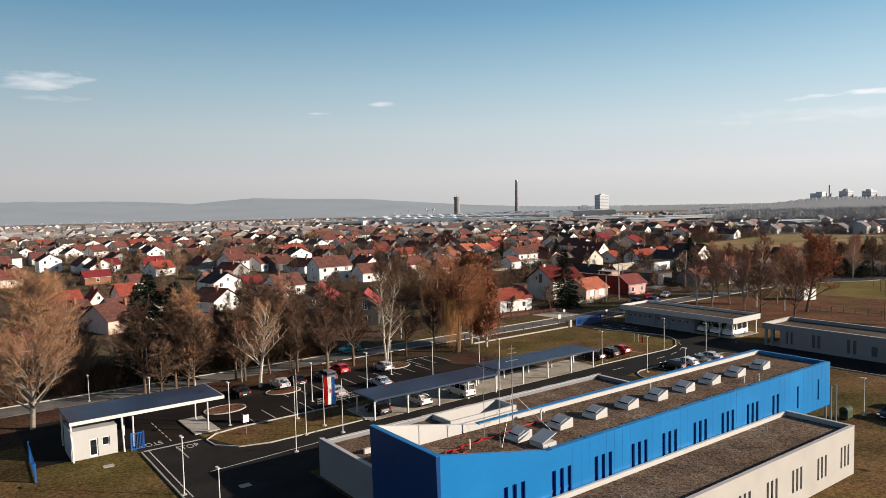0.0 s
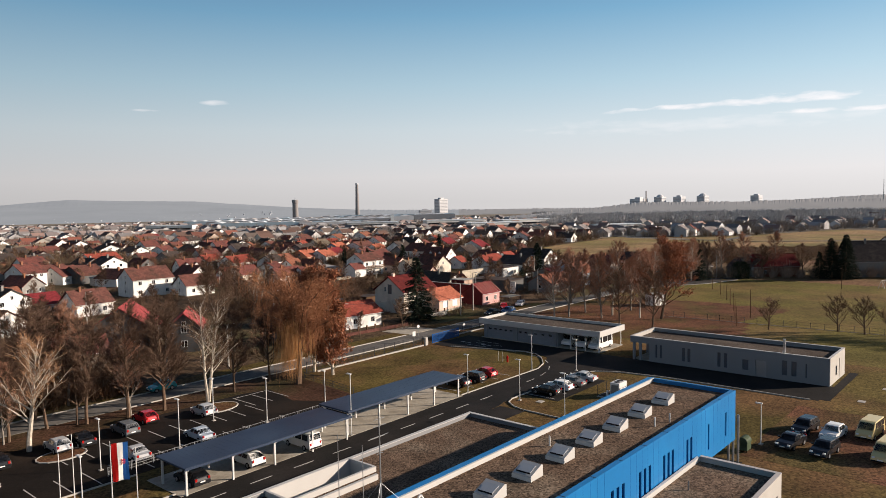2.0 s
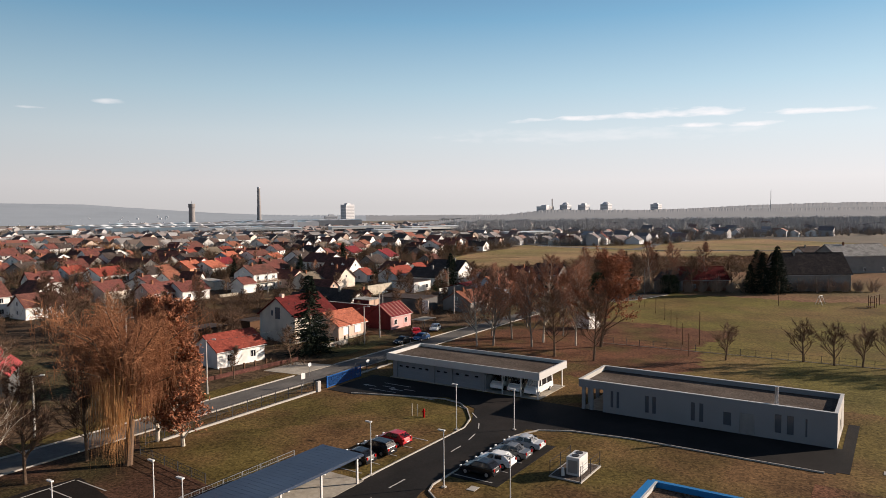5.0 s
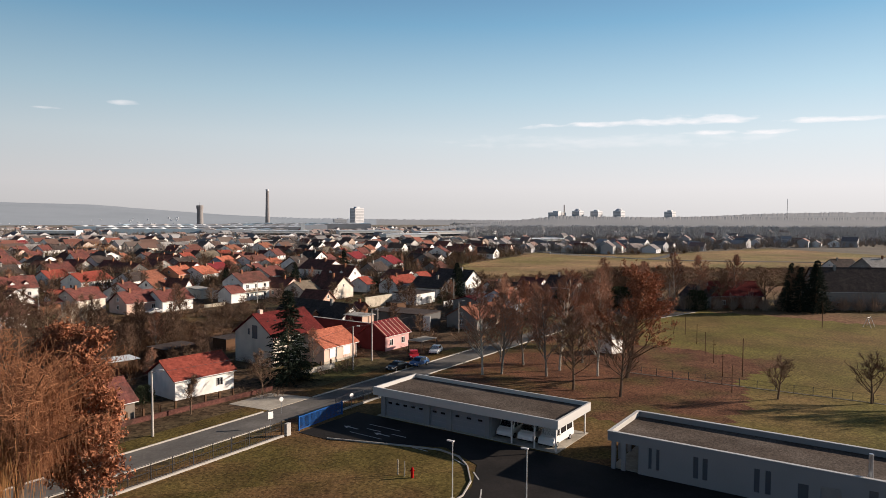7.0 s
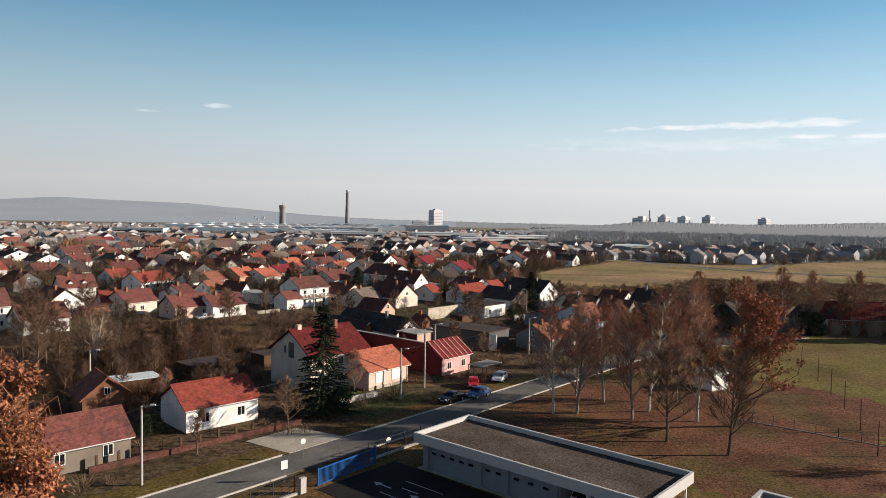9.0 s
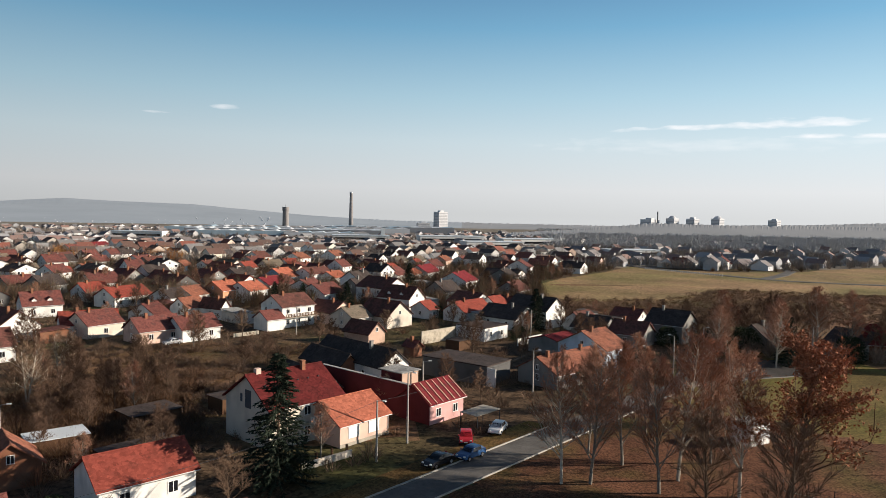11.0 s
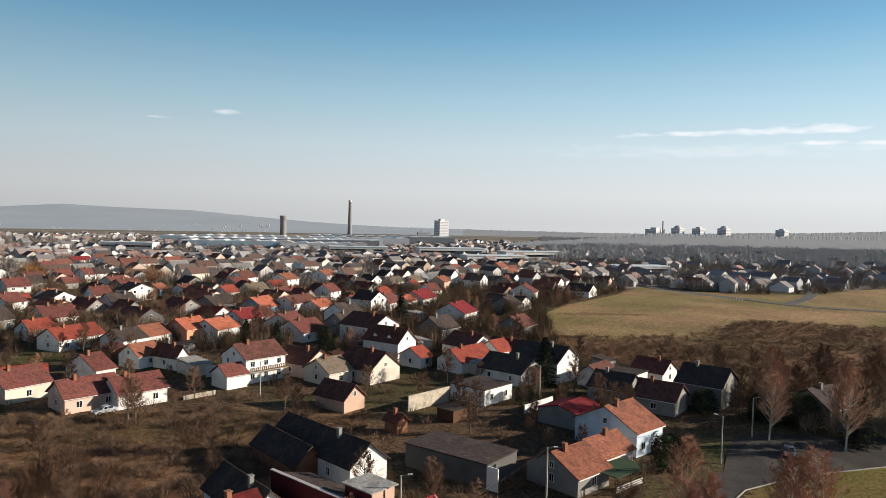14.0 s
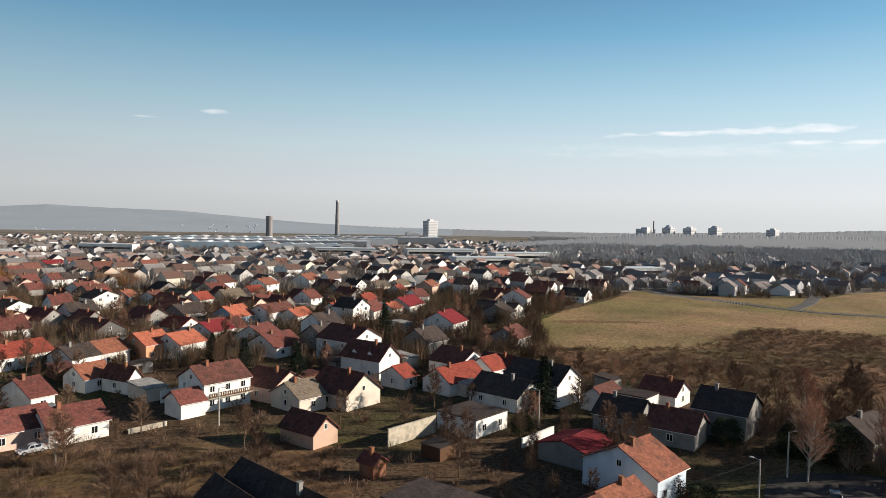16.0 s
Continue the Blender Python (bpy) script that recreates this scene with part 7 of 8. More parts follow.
for x, y, sc in ((74.0, 246.3, 0.8), (104.0, 262.0, 1.0), (109, 258, 1.2), (128, 249, 1.1), (60.5, 276, 0.7), (44.5, 312, 0.7), (15.5, 188, 0.6), (-7, 178, 0.5), (95, 268, 0.9), (139, 256, 1.3)):
    copy_thing(eb, at(x, y, 40 * sc, sc))

for i, (x, y, sc) in enumerate(((-35, 217, 0.85), (-28.4, 225.8, 0.6), (-25.0, 229.6, 0.6), (-31, 212, 0.62), (-37, 240, 0.8), (-43, 233, 0.85), (-18, 240, 0.5), (-33, 209, 0.7), (-41, 222, 0.8))):
    copy_thing(dark_t, at(x, y, 83.0 * i, sc))      # dark bare trees round the waste ground

for i, (x, y, sc) in enumerate(((112, 264, 1.1), (119, 269, 1.2), (125, 273, 1.1), (107, 271, 0.9), (129, 281, 1.2), (135, 271, 1.1), (99, 263, 0.8), (140, 279, 1.2))):
    copy_thing(bare_c, at(x, y, 67.0 * i, 0.6 * sc))              # bare growth beyond the street end
    copy_thing(dark_t, at(x + 3, y + 4, 29.0 * i, 0.6 * sc))

for x, y, sc in ((-28.0, 219.8, 0.62), (-27.6, 230.5, 0.66)):
    copy_thing(twin, at(x, y, 31.0 * y, sc))
for i in range(18):             # dark crowns over the waste ground
    rr = random.Random(i + 700)
    copy_thing(dark_t, at(-17 + rr.gauss(0, 5.5), 214 + rr.gauss(0, 10), 53.0 * i, 0.34 + 0.2 * rr.random()))
for i in range(26):             # close row of bare trees on both sides of the old street
    rr = random.Random(i + 300)
    a, b = rr.uniform(30, 66), rr.choice((rr.uniform(108.4, 112.4), rr.uniform(119.4, 125.5), rr.uniform(119.4, 125.5)))
    copy_thing((dark_t, bare_c, dark_t, bare_a)[i % 4], at(a * CA - b * SA, a * SA + b * CA, 71.0 * i, 0.62 + 0.34 * rr.random()))
# garden trees between the houses, alike in kind
KINDS = [dark_t, bare_c, orchard, dark_t, dark_t, bare_a, bare_c]
gr = np.random.default_rng(21)
HOUSES = np.array(TAKEN + NEAR)
count = 0
while count < 360:
    x, y = gr.uniform(-190, 130), gr.uniform(150, 480)
    az = math.degrees(math.atan2(x - 10, y - 60))
    if not -42 < az < 32 or (y < 168 + 0.9 * max(0, x) and x > -8) or in_meadow(x, y) and y > 330:
        continue
    if ((HOUSES - (x + 1, y + 3)) ** 2).sum(1).min() < 6.5 ** 2:
        continue
    if -x * SA + y * CA < 124 and x > -60:
        continue
    k = KINDS[int(gr.integers(0, len(KINDS)))]
    copy_thing(k, at(x, y, gr.uniform(0, 360), gr.uniform(0.32, 0.58)))
    count += 1


def scrub(name, spots, label, material, twigs, height, spread, seed, width=0.03, category="shrubs"):
    """Bare shrubs: each spot a bundle of thin leaning stems, all in one mesh."""
    r = np.random.default_rng(seed)
    n = len(spots) * twigs
    base = np.repeat(np.array(spots), twigs, 0)
    size = np.repeat(r.uniform(0.5, 1.3, len(spots)), twigs)
    ang, rad = r.uniform(0, 2 * np.pi, n), np.sqrt(r.random(n)) * spread * size
    z0 = np.array([ground_z(x, y) for x, y in base]) - 0.05
    bx, by = base[:, 0] + np.cos(ang) * rad * 0.5, base[:, 1] + np.sin(ang) * rad * 0.5
    lift = r.random(n) * 0.55
    h = height * size * r.uniform(0.45, 1.0, n) * (1.0 - 0.35 * (rad / (spread * size)) ** 2)
    tx, ty = bx + np.cos(ang) * rad * r.uniform(0.2, 1.0, n) + r.normal(0, 0.15, n), by + np.sin(ang) * rad * r.uniform(0.2, 1.0, n) + r.normal(0, 0.15, n)
    a2 = r.uniform(0, np.pi, n)
    ux, uy = np.cos(a2) * width, np.sin(a2) * width
    lo = z0 + lift * h
    v = np.stack([np.stack([bx + ux, by + uy, lo], 1), np.stack([bx - ux, by - uy, lo], 1), np.stack([tx, ty, z0 + h], 1), np.stack([(bx + tx) / 2 - uy, (by + ty) / 2 + ux, (lo + z0 + h) / 2], 1)], 1).reshape(-1, 3)
    o = np.arange(n) * 4
    f = np.concatenate([np.stack([o, o + 1, o + 2], 1), np.stack([o, o + 3, o + 2], 1)])
    me = bpy.data.meshes.new(name)
    me.vertices.add(len(v)), me.loops.add(f.size), me.polygons.add(len(f))
    me.vertices.foreach_set("co", v.ravel()), me.loops.foreach_set("vertex_index", f.ravel().astype(np.int32))
    me.polygons.foreach_set("loop_start", np.arange(0, f.size, 3, dtype=np.int32))
    me.materials.append(MATS[material])
    me.update(calc_edges=True)
    ob = new(name, me)
    return tagged(ob, label, category, kind="stuff")


def spots_in(n, x0, x1, y0, y1, test, seed, clear=5.5):
    r = np.random.default_rng(seed)
    out = []
    while len(out) < n:
        x, y = r.uniform(x0, x1), r.uniform(y0, y1)
        if test(x, y) and ((HOUSES - (x + 1, y + 3)) ** 2).sum(1).min() > clear ** 2:
            out.append((x, y))
    return out


def gardens(x, y):
    b, a = -x * SA + y * CA, x * CA + y * SA
    az = math.degrees(math.atan2(x - 10, y - 40))
    return b > 122.8 and -44 < az < 34 and not (in_meadow(x, y) and y > 335) and not (219 < a < 264 and b < 124)


def waste(x, y):
    return -34 < x < 28 and 200 < y < 270


def brush(x, y):
    return x > 84 and 300 < y < along(MEADOW_EDGE, x) + 4 and math.degrees(math.atan2(x - 10, y - 60)) < 42


scrub("garden_shrubs", spots_in(3200, -210, 150, 140, 520, gardens, 31, 4.6), "leafless brown garden shrubs between houses", "shrub_twigs", 56, 2.2, 1.8, 41, 0.035)
tr = np.random.default_rng(61)
scrub("street_thicket", [(a * CA - b * SA, a * SA + b * CA) for a, b in zip(tr.uniform(-40, 66, 520), tr.uniform(119.4, 131, 520))], "dense leafless thicket before old houses", "thicket_twigs", 90, 3.6, 2.0, 46, 0.035)
scrub("waste_thicket", [(-17 + 9 * u, 214 + 15 * v) for u, v in tr.normal(0, 0.8, (240, 2))], "dense dark leafless thicket on waste ground", "thicket_twigs", 150, 2.8, 2.4, 47, 0.028)
scrub("wasteland_scrub", spots_in(520, -34, 28, 200, 270, waste, 32), "leafless scrub on waste ground", "shrub_twigs", 90, 1.7, 1.9, 42, 0.028)
scrub("field_edge_brush", spots_in(560, 84, 300, 296, 402, brush, 33), "leafless bushes at the edge of the field", "brush_twigs", 70, 2.2, 2.2, 43, 0.035)
scrub("dry_grass", spots_in(9000, -40, 260, 200, 420, lambda x, y: waste(x, y) or brush(x, y), 34), "tall dry grass tufts", "grass_tufts", 26, 0.55, 0.9, 44, 0.03, "grass")
scrub("street_hedge", [(108 + 1.04 * i, 254 - 0.31 * i + 1.6 * (i % 4)) for i in range(78)], "tall bare hedge and thicket along the field", "hedge_twigs", 80, 5.4, 2.4, 45, 0.05)
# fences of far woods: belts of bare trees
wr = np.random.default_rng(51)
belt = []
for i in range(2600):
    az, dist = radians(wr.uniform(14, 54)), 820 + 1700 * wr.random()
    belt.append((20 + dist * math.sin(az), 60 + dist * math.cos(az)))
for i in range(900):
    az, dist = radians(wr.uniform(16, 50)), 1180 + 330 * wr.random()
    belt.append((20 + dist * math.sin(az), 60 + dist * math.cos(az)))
scrub("far_woods", belt, "far belt of bare woods, haze in their pale tone", "far_twigs", 64, 14, 11.0, 52, 0.42, "woods")
town_green = []
for i in range(14000):
    az, dist = radians(wr.uniform(-46, 46)), 240 + 1300 * wr.random() ** 1.25
    x, y = 20 + dist * math.sin(az), 60 + dist * math.cos(az)
    if y > 330 and not in_meadow(x, y):
        town_green.append((x, y))
near_green = [p for p in town_green if p[1] < 520]
scrub("garden_trees", near_green, "bare brown trees between the town houses", "town_twigs", 120, 6.8, 2.9, 55, 0.055, "trees")
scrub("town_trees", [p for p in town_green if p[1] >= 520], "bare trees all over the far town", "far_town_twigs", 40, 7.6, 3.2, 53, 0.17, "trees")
rust_spots = [(cx + wr.normal(0, 5), cy + wr.normal(0, 4)) for cx, cy, n in ((-97, 556, 12), (-153, 556, 10), (-168, 590, 8), (-110, 603, 10), (18, 780, 6), (-70, 915, 8), (-14, 1005, 8)) for _ in range(n)]
scrub("distant_willows", rust_spots, "rust-coloured willows among far houses", "twig_tan", 160, 9.0, 4.5, 54, 0.07, "trees")

# ---------------------------------------------------------------- cars
def car(m, label, paint, kind="hatch", length=4.2, group="parked cars"):
    """A parked car: body, glass, lights and wheels."""
    if paint not in MATS:
        PA = dict(car_white=(0.72, 0.72, 0.70), car_silver=(0.42, 0.43, 0.44), car_black=(0.012, 0.012, 0.014), car_grey=(0.12, 0.125, 0.13), car_red=(0.42, 0.02, 0.025), car_blue=(0.03, 0.09, 0.22), car_teal=(0.02, 0.26, 0.27), car_cream=(0.62, 0.50, 0.24), car_pale=(0.40, 0.46, 0.52))
        mat(paint, PA[paint], 0.25, 0.04, 0.6, 6, spec=0.6)
    t = thing("van" if kind in ("van", "bigvan") else "car", m, label, "van" if kind in ("van", "bigvan") else "car", group)
    L = length
    W = 0.88 if kind != "bigvan" else 1.0
    if kind == "hatch":
        low = [(0, 0.30), (0.02 * L, 0.62), (0.10 * L, 0.82), (0.28 * L, 0.93), (0.97 * L, 0.98), (L, 0.62), (L, 0.30)]
        cab = [(0.27 * L, 0.92), (0.42 * L, 1.42), (0.52 * L, 1.49), (0.80 * L, 1.45), (0.97 * L, 0.97)]
    elif kind == "sedan":
        low = [(0, 0.30), (0.02 * L, 0.62), (0.10 * L, 0.80), (0.28 * L, 0.91), (0.80 * L, 0.95), (0.98 * L, 0.92), (L, 0.60), (L, 0.30)]
        cab = [(0.27 * L, 0.90), (0.41 * L, 1.38), (0.50 * L, 1.44), (0.66 * L, 1.42), (0.83 * L, 0.94)]
    elif kind == "wagon":
        low = [(0, 0.30), (0.02 * L, 0.64), (0.10 * L, 0.84), (0.27 * L, 0.96), (0.98 * L, 1.0), (L, 0.64), (L, 0.30)]
        cab = [(0.26 * L, 0.95), (0.39 * L, 1.48), (0.48 * L, 1.56), (0.90 * L, 1.54), (0.985 * L, 0.99)]
    elif kind == "van":
        low = [(0, 0.32), (0.02 * L, 0.80), (0.12 * L, 1.05), (0.20 * L, 1.12), (0.99 * L, 1.12), (L, 0.7), (L, 0.32)]
        cab = [(0.13 * L, 1.10), (0.29 * L, 1.82), (0.36 * L, 1.93), (0.96 * L, 1.93), (0.995 * L, 1.11)]
    else:
        low = [(0, 0.36), (0.01 * L, 0.85), (0.06 * L, 1.10), (0.16 * L, 1.25), (0.995 * L, 1.25), (L, 0.8), (L, 0.36)]
        cab = [(0.12 * L, 1.22), (0.24 * L, 2.2), (0.32 * L, 2.55), (0.98 * L, 2.6), (0.998 * L, 1.24)]
    bm = sweep_xz(low, -W, W)
    bmesh.ops.bevel(bm, geom=bm.edges[:], offset=0.07, segments=2, affect="EDGES", profile=0.6)
    body = part("body", bm, paint, t)
    bm = bmesh.new()
    k = 0.80 if kind in ("hatch", "sedan", "wagon") else 0.9
    n = len(cab)
    lo = [bm.verts.new((x, -W * (0.96 if z < cab[1][1] - 0.2 else k), z)) for x, z in cab]
    hi = [bm.verts.new((x, W * (0.96 if z < cab[1][1] - 0.2 else k), z)) for x, z in cab]
    bm.faces.new(lo), bm.faces.new(hi[::-1])
    for i in range(n):
        j = (i + 1) % n
        bm.faces.new((lo[j], lo[i], hi[i], hi[j]))
    bmesh.ops.bevel(bm, geom=bm.edges[:], offset=0.05, segments=1, affect="EDGES")
    part("cabin", bm, paint, t)
    ymax = W * 0.965

    def pane(name, quad, off):
        q = [Vector(v) for v in quad]
        nrm = (q[1] - q[0]).cross(q[3] - q[0]).normalized() * off
        b2 = bmesh.new()
        lo2, hi2 = [b2.verts.new(v) for v in q], [b2.verts.new(v + nrm) for v in q]
        b2.faces.new(lo2[::-1]), b2.faces.new(hi2)
        for i in range(4):
            b2.faces.new((lo2[i], lo2[(i + 1) % 4], hi2[(i + 1) % 4], hi2[i]))
        part(name, b2, "glass_dark", t)

    def on(i, j, f):
        return cab[i][0] + (cab[j][0] - cab[i][0]) * f, cab[i][1] + (cab[j][1] - cab[i][1]) * f
    x0, z0 = on(0, 1, 0.10)
    x1, z1 = on(0, 1, 0.92)
    pane("windscreen", [(x0, W * 0.88, z0), (x0, -W * 0.88, z0), (x1, -W * k * 0.92, z1), (x1, W * k * 0.92, z1)], -0.02)
    x0, z0 = on(4, 3, 0.14)
    x1, z1 = on(4, 3, 0.88)
    pane("rear_window", [(x0, -W * 0.86, z0), (x0, W * 0.86, z0), (x1, W * k * 0.90, z1), (x1, -W * k * 0.90, z1)], -0.02)
    top, bot = cab[2][1] - 0.10, cab[0][1] + 0.08
    spans = [(0.36, 0.54), (0.57, 0.76)] if kind in ("hatch", "sedan") else [(0.34, 0.52), (0.55, 0.72), (0.75, 0.92)]
    if kind == "van":
        spans = [(0.26, 0.42), (0.46, 0.68), (0.72, 0.92)]
    if kind == "bigvan":
        spans = [(0.19, 0.31), (0.37, 0.62), (0.66, 0.92)]
    for s in (-1, 1):
        for i, (u0, u1) in enumerate(spans):
            sh = 0.07 * L if i == 0 else 0.0
            quad = [(u0 * L, s * ymax * 0.985, bot), (u1 * L, s * ymax * 0.985, bot), (u1 * L, s * W * k * 1.035, top), (u0 * L + sh, s * W * k * 1.035, top)]
            pane("side_window", quad if s < 0 else quad[::-1], 0.02)
        part("headlight", box(0.01 * L - 0.03, 0.04 * L, s * W * 0.72 - 0.14, s * W * 0.72 + 0.14, 0.60, 0.76, bevel=0.02), "lamp_clear", t)
        part("tail_light", box(L - 0.10, L + 0.012, s * W * 0.78 - 0.11, s * W * 0.78 + 0.11, 0.70, 0.98 if kind != "bigvan" else 1.3, bevel=0.02), "lamp_red", t)
        part("mirror", box(0.31 * L, 0.31 * L + 0.16, s * (W + 0.09) - 0.08, s * (W + 0.09) + 0.08, cab[0][1] + 0.05, cab[0][1] + 0.2, bevel=0.03), paint, t)
        for u in (0.19, 0.80):
            w = part("wheel", cached(("tyre",), lambda: tube((0, -0.10, 0), (0, 0.10, 0), 0.32, 0.32, 16), "rubber"), None, t)
            w.matrix_basis = Matrix.Translation((u * L, s * (W - 0.06), 0.32))
            part("rim", cached(("rim",), lambda: tube((0, -0.115, 0), (0, 0.115, 0), 0.2, 0.2, 12), "alloy"), None, w)
    part("front_plate", box(-0.018, 0.0, -0.26, 0.26, 0.42, 0.53), "frame_white", t)
    part("rear_plate", box(L, L + 0.018, -0.26, 0.26, 0.52, 0.63), "frame_white", t)
    part("bumper", box(-0.02, 0.10, -W * 0.94, W * 0.94, 0.26, 0.40, bevel=0.03), "rubber", t)
    part("bumper", box(L - 0.10, L + 0.008, -W * 0.94, W * 0.94, 0.26, 0.45, bevel=0.03), "rubber", t)
    return t


for a, b, rz, lab, pt, kd, ln in (
        (97.0, 86.6, -90, "black hatchback parked by the yard road", "car_black", "hatch", 4.1), (100.4, 86.8, -90, "black wagon parked nose in", "car_black", "wagon", 4.5), (103.8, 86.8, -90, "red hatchback parked by the yard road", "car_red", "hatch", 4.1),
        (101.0, 73.6, -88, "black hatchback on the island bay", "car_black", "hatch", 4.0), (103.9, 73.5, -88, "white hatchback on the island bay", "car_white", "hatch", 4.2), (107.0, 73.5, -88, "grey sedan on the island bay", "car_grey", "sedan", 4.5), (110.4, 73.6, -88, "silver sedan on the island bay", "car_silver", "sedan", 4.6),
        (59.0, 84.2, -90, "white hatchback under the carport", "car_white", "hatch", 4.2), (66.0, 84.2, -90, "white van under the carport", "car_white", "van", 4.8), (52.6, 84.2, -90, "dark car under the carport", "car_black", "hatch", 4.1),
        (65.7, 104.0, -90, "silver hatchback with open bay beside it", "car_silver", "hatch", 4.0), (59.4, 107.2, -90, "red hatchback in the car park", "car_red", "hatch", 3.9), (55.6, 104.9, -90, "grey wagon beside a red hatchback", "car_grey", "wagon", 4.4), (48.0, 105.0, -90, "pale hatchback beside a tree island", "car_silver", "hatch", 4.1), (50.6, 105.2, -90, "black sedan in the car park", "car_black", "sedan", 4.4),
        (41.6, 104.9, -90, "black wagon in the car park", "car_black", "wagon", 4.5), (52.4, 95.6, -92, "pale sedan in the car park", "car_silver", "sedan", 4.5), (60.2, 95.8, -92, "pale blue sedan in the car park", "car_pale", "sedan", 4.5),
        (66.4, 118.2, 0, "teal car parked on the street", "car_teal", "hatch", 4.0),
        (97.0, 39.4, -8, "black sports car behind the blue building", "car_black", "sedan", 4.4), (103.2, 39.4, -6, "black wagon behind the blue building", "car_black", "wagon", 4.5), (103.0, 36.4, -6, "white hatchback behind the blue building", "car_white", "hatch", 4.2), (96.6, 35.9, -6, "black wagon near the blue building", "car_black", "wagon", 4.4),
        (105.6, 33.3, -6, "cream van behind the blue building", "car_cream", "van", 4.8), (98.6, 30.6, -6, "cream van near the fence", "car_cream", "van", 4.8), (106.5, 30.2, -6, "dark van behind the blue building", "car_grey", "van", 4.8),
        (130.2, 80.3, 0, "white minibus in an open garage bay", "car_white", "bigvan", 5.9), (130.4, 83.1, 0, "white minibus in an open garage bay", "car_white", "bigvan", 5.6), (130.4, 86.0, 0, "white van in an open garage bay", "car_white", "bigvan", 5.6),
        (150.6, 119.6, 0, "black sedan parked at the kerb", "car_black", "sedan", 4.5), (155.5, 118.4, 0, "dark blue car on the street", "car_blue", "hatch", 4.2), (160.5, 121.5, 40, "red hatchback in a front yard", "car_red", "hatch", 4.0), (166.5, 121.5, 20, "white hatchback by the street", "car_white", "hatch", 4.0),
        (166.0, 212.8, 0, "pale sedan parked before a pink house", "car_silver", "sedan", 4.3), (233.0, 112.5, 20, "dark green hatchback on the verge", "car_grey", "hatch", 4.0)):
    car(site(a, b, 0.03, rz), lab, pt, kd, ln)

# ---------------------------------------------------------------- lamps, poles, flag, signs
def yard_lamp(a, b, h, rz=0.0):
    t = thing("yard_lamp", site(a, b, 0, rz), "slim pale steel yard lamp with flat head", "lamp", "yard lamps")
    part("pole", tube((0, 0, 0), (0, 0, h), 0.065, 0.045, 8), "white_metal", t)
    part("base", box(-0.2, 0.2, -0.2, 0.2, 0, 0.12), "kerbstone", t)
    part("head", box(-0.14, 0.62, -0.13, 0.13, h - 0.02, h + 0.10, bevel=0.03), "white_metal", t)
    return t


def on_site(x, y):
    return x * CA + y * SA, -x * SA + y * CA


for x, y, h in ((25.6, 110.4, 5.5), (21.7, 118.6, 5.6), (27.6, 135.4, 5.6), (15.3, 123.6, 5.5), (43.8, 96.8, 4.6), (34.4, 133.5, 5.0), (-30.2, 69.4, 5.6), (-25.8, 67.4, 3.4), (-34.4, 90.2, 5.4), (-23.6, 87.0, 6.3), (-59.6, 100.3, 3.7), (-11.7, 114.6, 5.6), (-20.4, 106.6, 5.6), (-1.1, 107.8, 7.3),
                (50.5, 78.0, 4.8), (-48.0, 96.0, 4.5), (-27.0, 101.0, 5.4), (-18.6, 116.5, 5.4), (-4.6, 118.0, 5.4)):
    a, b = on_site(x, y)
    yard_lamp(a, b, h, 90)


def street_pole(x, y, h, rz, label="pale concrete street pole with lamp arm"):
    t = thing("street_pole", pose(x, y, 0, 0, 0, rz), label, "pole", "street poles")
    part("pole", tube((0, 0, -0.2), (0, 0, h), 0.15, 0.10, 8), "kerbstone", t)
    part("arm", tube((0, 0, h - 0.1), (0.9, 0, h + 0.1), 0.035, 0.03, 6), "grey_metal", t)
    part("lamp_head", box(0.8, 1.35, -0.12, 0.12, h + 0.02, h + 0.16, bevel=0.03), "white_metal", t)


for x, y, h, rz in ((-3.3, 161.6, 8.0, 0), (-55.9, 109.8, 8.0, 0), (24.4, 193.0, 7.6, -40), (28.6, 199.8, 9.5, -40), (83.4, 239.0, 7.5, 130), (64.5, 279.5, 7.0, 130), (-45, 262, 7.2, 0), (6.4, 283.5, 7.0, 0), (32, 216, 7.5, 0), (52, 226, 7.2, 0), (-20, 195, 7.0, 0), (96, 252, 7.0, 0), (-64, 200, 7.5, 0), (-30, 139, 7.4, 0), (-22, 146.5, 7.4, 0), (120, 250, 7.5, 0)):
    street_pole(x, y, h, rz)


def wire(p, q, sag=0.8):
    cu = bpy.data.curves.new("power_line", "CURVE")
    cu.dimensions, cu.bevel_depth, cu.bevel_resolution = "3D", 0.018, 0
    sp = cu.splines.new("POLY")
    sp.points.add(10)
    for i in range(11):
        f = i / 10
        v = Vector(p).lerp(Vector(q), f)
        sp.points[i].co = (v.x, v.y, v.z - sag * 4 * f * (1 - f), 1)
    ob = new("power_line", cu)
    cu.materials.append(MATS["dark_metal"])
    return tagged(ob, "thin dark overhead power line between poles", "cable", "power lines")


for p, q in (((-3.3, 161.6, 7.8), (24.4, 193, 7.5)), ((24.4, 193, 7.5), (52, 226, 7.1)), ((52, 226, 7.1), (83.4, 239, 7.4)), ((-3.3, 161.6, 7.8), (-22, 146.5, 7.3))):
    wire(p, q)


